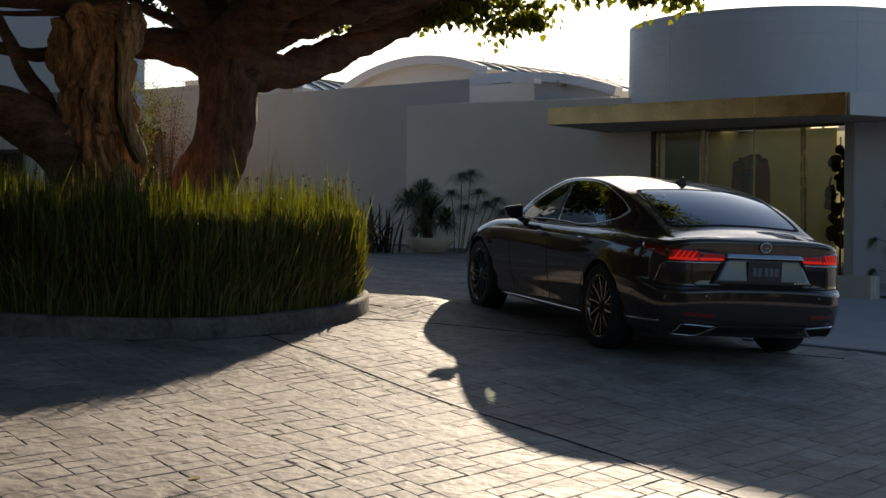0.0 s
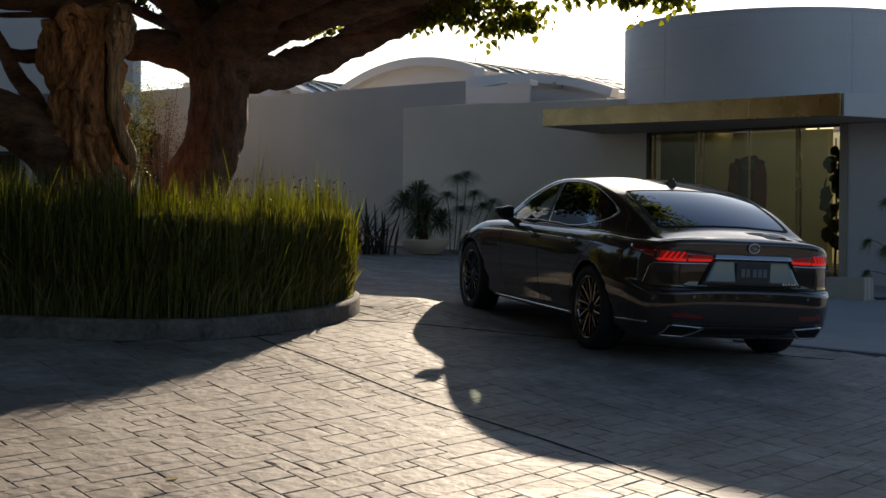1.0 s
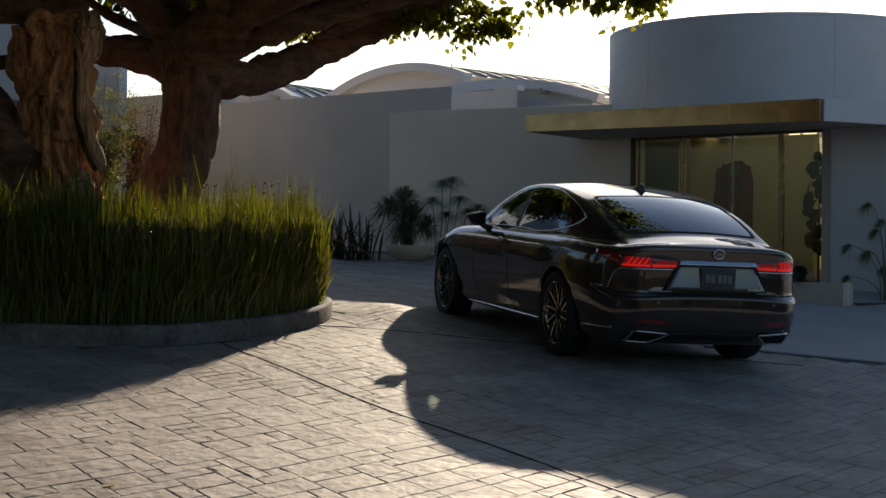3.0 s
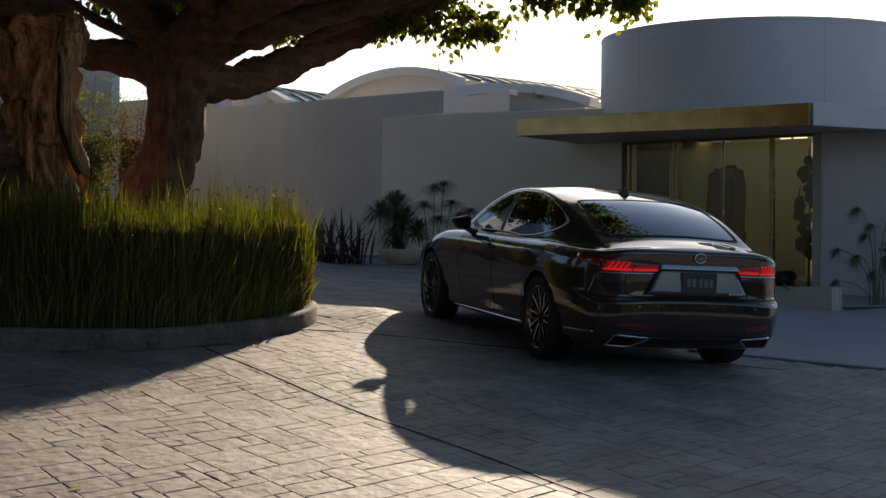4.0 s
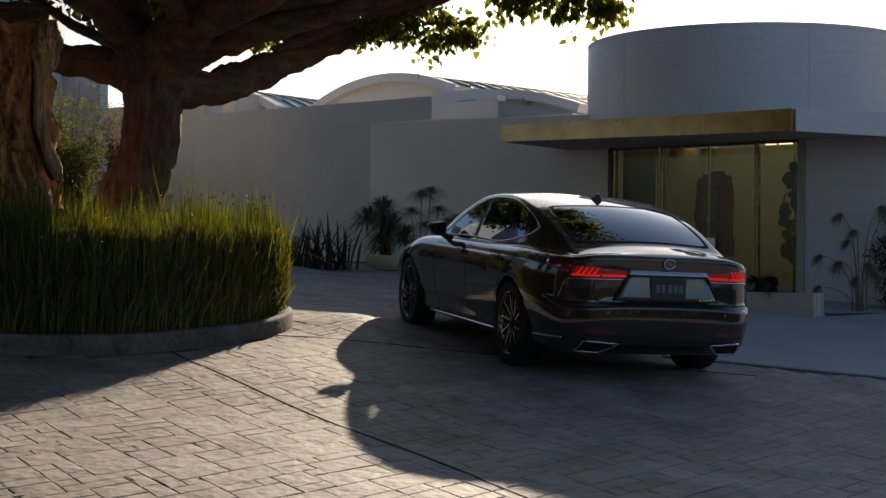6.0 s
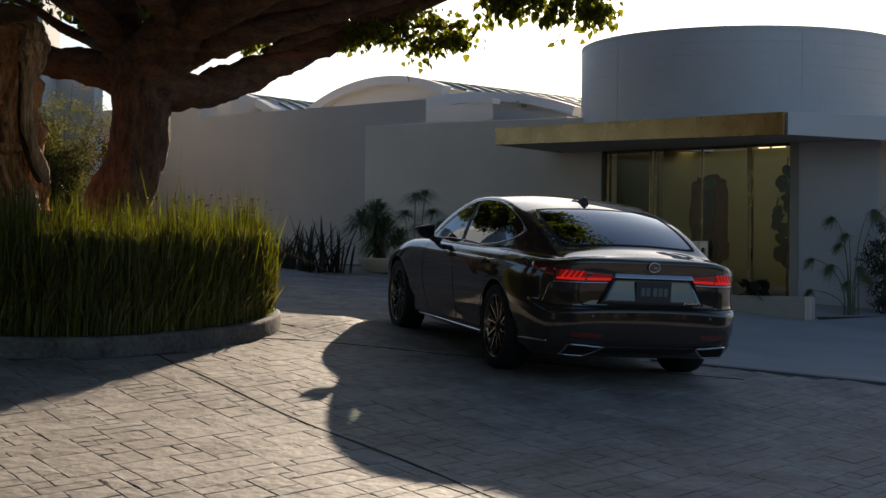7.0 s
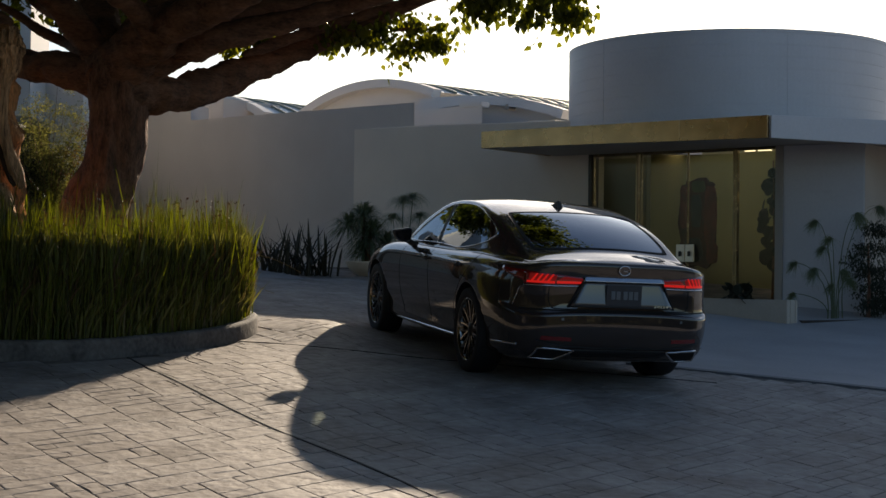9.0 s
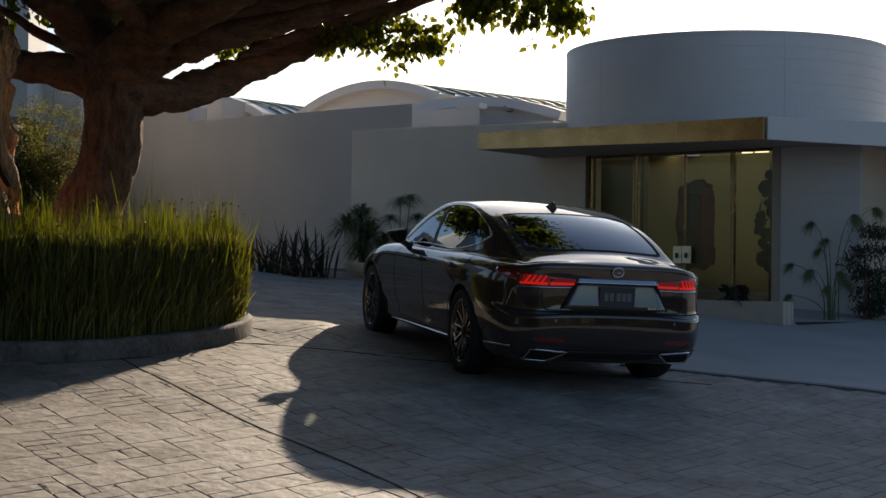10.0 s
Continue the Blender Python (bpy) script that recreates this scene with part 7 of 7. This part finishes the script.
def stone(p, w, h):
    """One stone: worn top, chamfered edges and skirt. Returns its vertices and faces."""
    g, s = pv.choice((0.0035, 0.005, 0.007)), pv.choice((0.0012, 0.0018, 0.0026))
    cs = [(-h / 2 + g, -w / 2 + s), (h / 2 - g, -w / 2 + s), (h / 2 - g, w / 2 - s), (-h / 2 + g, w / 2 - s)]
    lift = pv.uniform(-0.0004, 0.0006)
    tx, ty = pv.gauss(0, 0.0025), pv.gauss(0, 0.0025)
    top, mid, low = [], [], []
    for a, b in cs:
        a += pv.gauss(0, 0.003)
        b += pv.gauss(0, 0.003)
        ch = pv.uniform(0.003, 0.009)
        q = p + E1 * a + E2 * b
        drift = Vector((math.sin(q.x * 2.3 + q.y * 3.1), math.sin(q.x * 3.7 - q.y * 2.2))) * 0.012
        q += drift
        qi = drift + p + E1 * (a - math.copysign(ch, a)) + E2 * (b - math.copysign(ch, b))
        base = gz(q.x, q.y)
        up = lift + tx * a + ty * b
        top.append((qi.x, qi.y, base + 0.0028 + up))
        mid.append((q.x, q.y, base + 0.0002 + up))
        low.append((q.x, q.y, base - 0.012))
    cm = p + E1 * pv.gauss(0, 0.04) + E2 * pv.gauss(0, 0.03)
    vs = top + mid + low + [(cm.x, cm.y, gz(cm.x, cm.y) + 0.0032 + lift + pv.uniform(-0.003, 0.004))]
    fs = []
    for i in range(4):
        j = (i + 1) % 4
        fs += [(i, j, 12), (4 + i, 4 + j, j, i), (8 + i, 8 + j, 4 + j, 4 + i)]
    return vs, [f[::-1] for f in fs]


# random ashlar: blocks of whole cells packed without a running bond
CELL, NC = 0.132, 228
taken = np.zeros((NC, NC), bool)
SIZES = ((2, 3), (2, 3), (2, 2), (3, 2), (2, 4), (3, 3), (1, 2), (1, 3), (2, 1), (1, 1))
near, far_v, far_f = [], [], []
for i in range(NC):
    for j in range(NC):
        if taken[i, j]:
            continue
        nh, nw = SIZES[pv.choice((0, 0, 2, 2, 4, 6, 6, 7, 7, 9))]
        while nh * nw > 1 and (i + nh > NC or j + nw > NC or taken[i:i + nh, j:j + nw].any()):
            if nw > 1 and (nw >= nh or i + nh <= NC):
                nw -= 1
            else:
                nh -= 1
            if nw == 1 and nh > 1 and taken[i:i + nh, j].any():
                nh -= 1
        taken[i:i + nh, j:j + nw] = True
        p = E1 * ((i + nh / 2) * CELL - 15) + E2 * ((j + nw / 2) * CELL - 15)
        if -10.5 < p.x < 9.5 and -9.0 < p.y < 14 and paved(p):
            vs, fs = stone(p, nw * CELL, nh * CELL)
            if -5.6 < p.x < -0.8 and -6.0 < p.y < -2.6 and len(near) < 300:
                near.append((vs, fs))
            else:
                k = len(far_v)
                far_v += vs
                far_f += [tuple(q + k for q in f) for f in fs]
for vs, fs in near:
    me = bpy.data.meshes.new("paving_stone")
    me.from_pydata(vs, [], fs)
    me.materials.append(M_STONE)
    ob = new("paving_stone", me)
    ob.parent = ground
me = bpy.data.meshes.new("paving_stones")
me.from_pydata(far_v, [], far_f)
me.materials.append(M_STONE)
ob = tagged(new("paving_stones", me), "stamped grey-beige paving stones of the drive", kind="stuff")
ob.parent = ground

# dark control joints across the drive
def joint(path, width, label):
    bm = bmesh.new()
    rows = []
    for i, p in enumerate(path):
        t = path[min(i + 1, len(path) - 1)] - path[max(i - 1, 0)]
        t = np.array((-t[1], t[0])) / np.linalg.norm(t)
        wv = width + 0.0015 * noise.noise(Vector((i * 0.7, 0, 0)))
        rows.append([bm.verts.new((p[0] + t[0] * o * wv, p[1] + t[1] * o * wv, gz(p[0], p[1]) + h)) for o, h in ((-1, -0.005), (-0.9, 0.0085), (0.9, 0.0085), (1, -0.005))])
    for a, b in zip(rows, rows[1:]):
        for k in range(3):
            bm.faces.new((a[k], a[k + 1], b[k + 1], b[k]))
    bmesh.ops.recalc_face_normals(bm, faces=bm.faces[:])
    return tagged(part("control_joint", bm, M_SEAL), label, "joint", kind="structure")


joint(spline([(-3.70, 0.50), (-3.58, -0.27), (-3.25, -1.78), (-2.99, -2.82), (-2.77, -3.71), (-2.53, -4.91), (-2.1, -7.0), (-1.6, -9.5)], 10), 0.0095, "dark sealed joint running across the drive")
joint(spline([(-2.56, 1.80), (-2.32, 1.67), (-1.95, 1.42), (-1.2, 0.95), (0.2, 0.1), (1.2, -0.5)], 8), 0.004, "thin dark joint from the kerb under the car")

# a curled yellow leaf lying on the drive
bm = bmesh.new()
rows = []
for k in range(7):
    t = k / 6
    w = 0.018 * math.sin(math.pi * (0.06 + 0.9 * t)) ** 0.7
    rows.append([bm.verts.new((-5.10 + 0.055 * t, -4.72 + 0.02 * t + w * o, gz(-4.95, -4.69) + 0.001 + 0.010 * o * o + 0.004 * math.sin(math.pi * t))) for o in (-1, -0.4, 0.4, 1)])
for a, b in zip(rows, rows[1:]):
    for k in range(3):
        bm.faces.new((a[k], a[k + 1], b[k + 1], b[k]))
tagged(part("fallen_leaf", bm, M_FALLEN), "curled pale yellow leaf lying on the drive", "leaf")

# small pale scraps over the drive, for leaf litter and glints of stone edges
lt = random.Random(314)
verts, faces = [], []
for _ in range(150):
    x, y = lt.uniform(-7.0, 0.5), lt.uniform(-6.5, 1.5)
    if not paved(Vector((x, y))):
        continue
    a, r = lt.uniform(0, 2 * math.pi), lt.uniform(0.004, 0.013)
    d = Vector((math.cos(a), math.sin(a), lt.uniform(0.1, 0.7))) * r
    w = Vector((-math.sin(a), math.cos(a), lt.uniform(-0.3, 0.3))) * r * 0.45
    c = Vector((x, y, gz(x, y) + 0.011))
    b = len(verts)
    verts += [tuple(c - d * 0.4), tuple(c + w), tuple(c + d), tuple(c - w)]
    faces += [(b, b + 1, b + 2, b + 3)]
me = bpy.data.meshes.new("leaf_scraps")
me.from_pydata(verts, [], faces)
me.materials.append(M_FALLEN)
tagged(new("leaf_scraps", me), "small pale scraps strewn over the drive for leaf litter and stone glints", "leaf", kind="stuff")
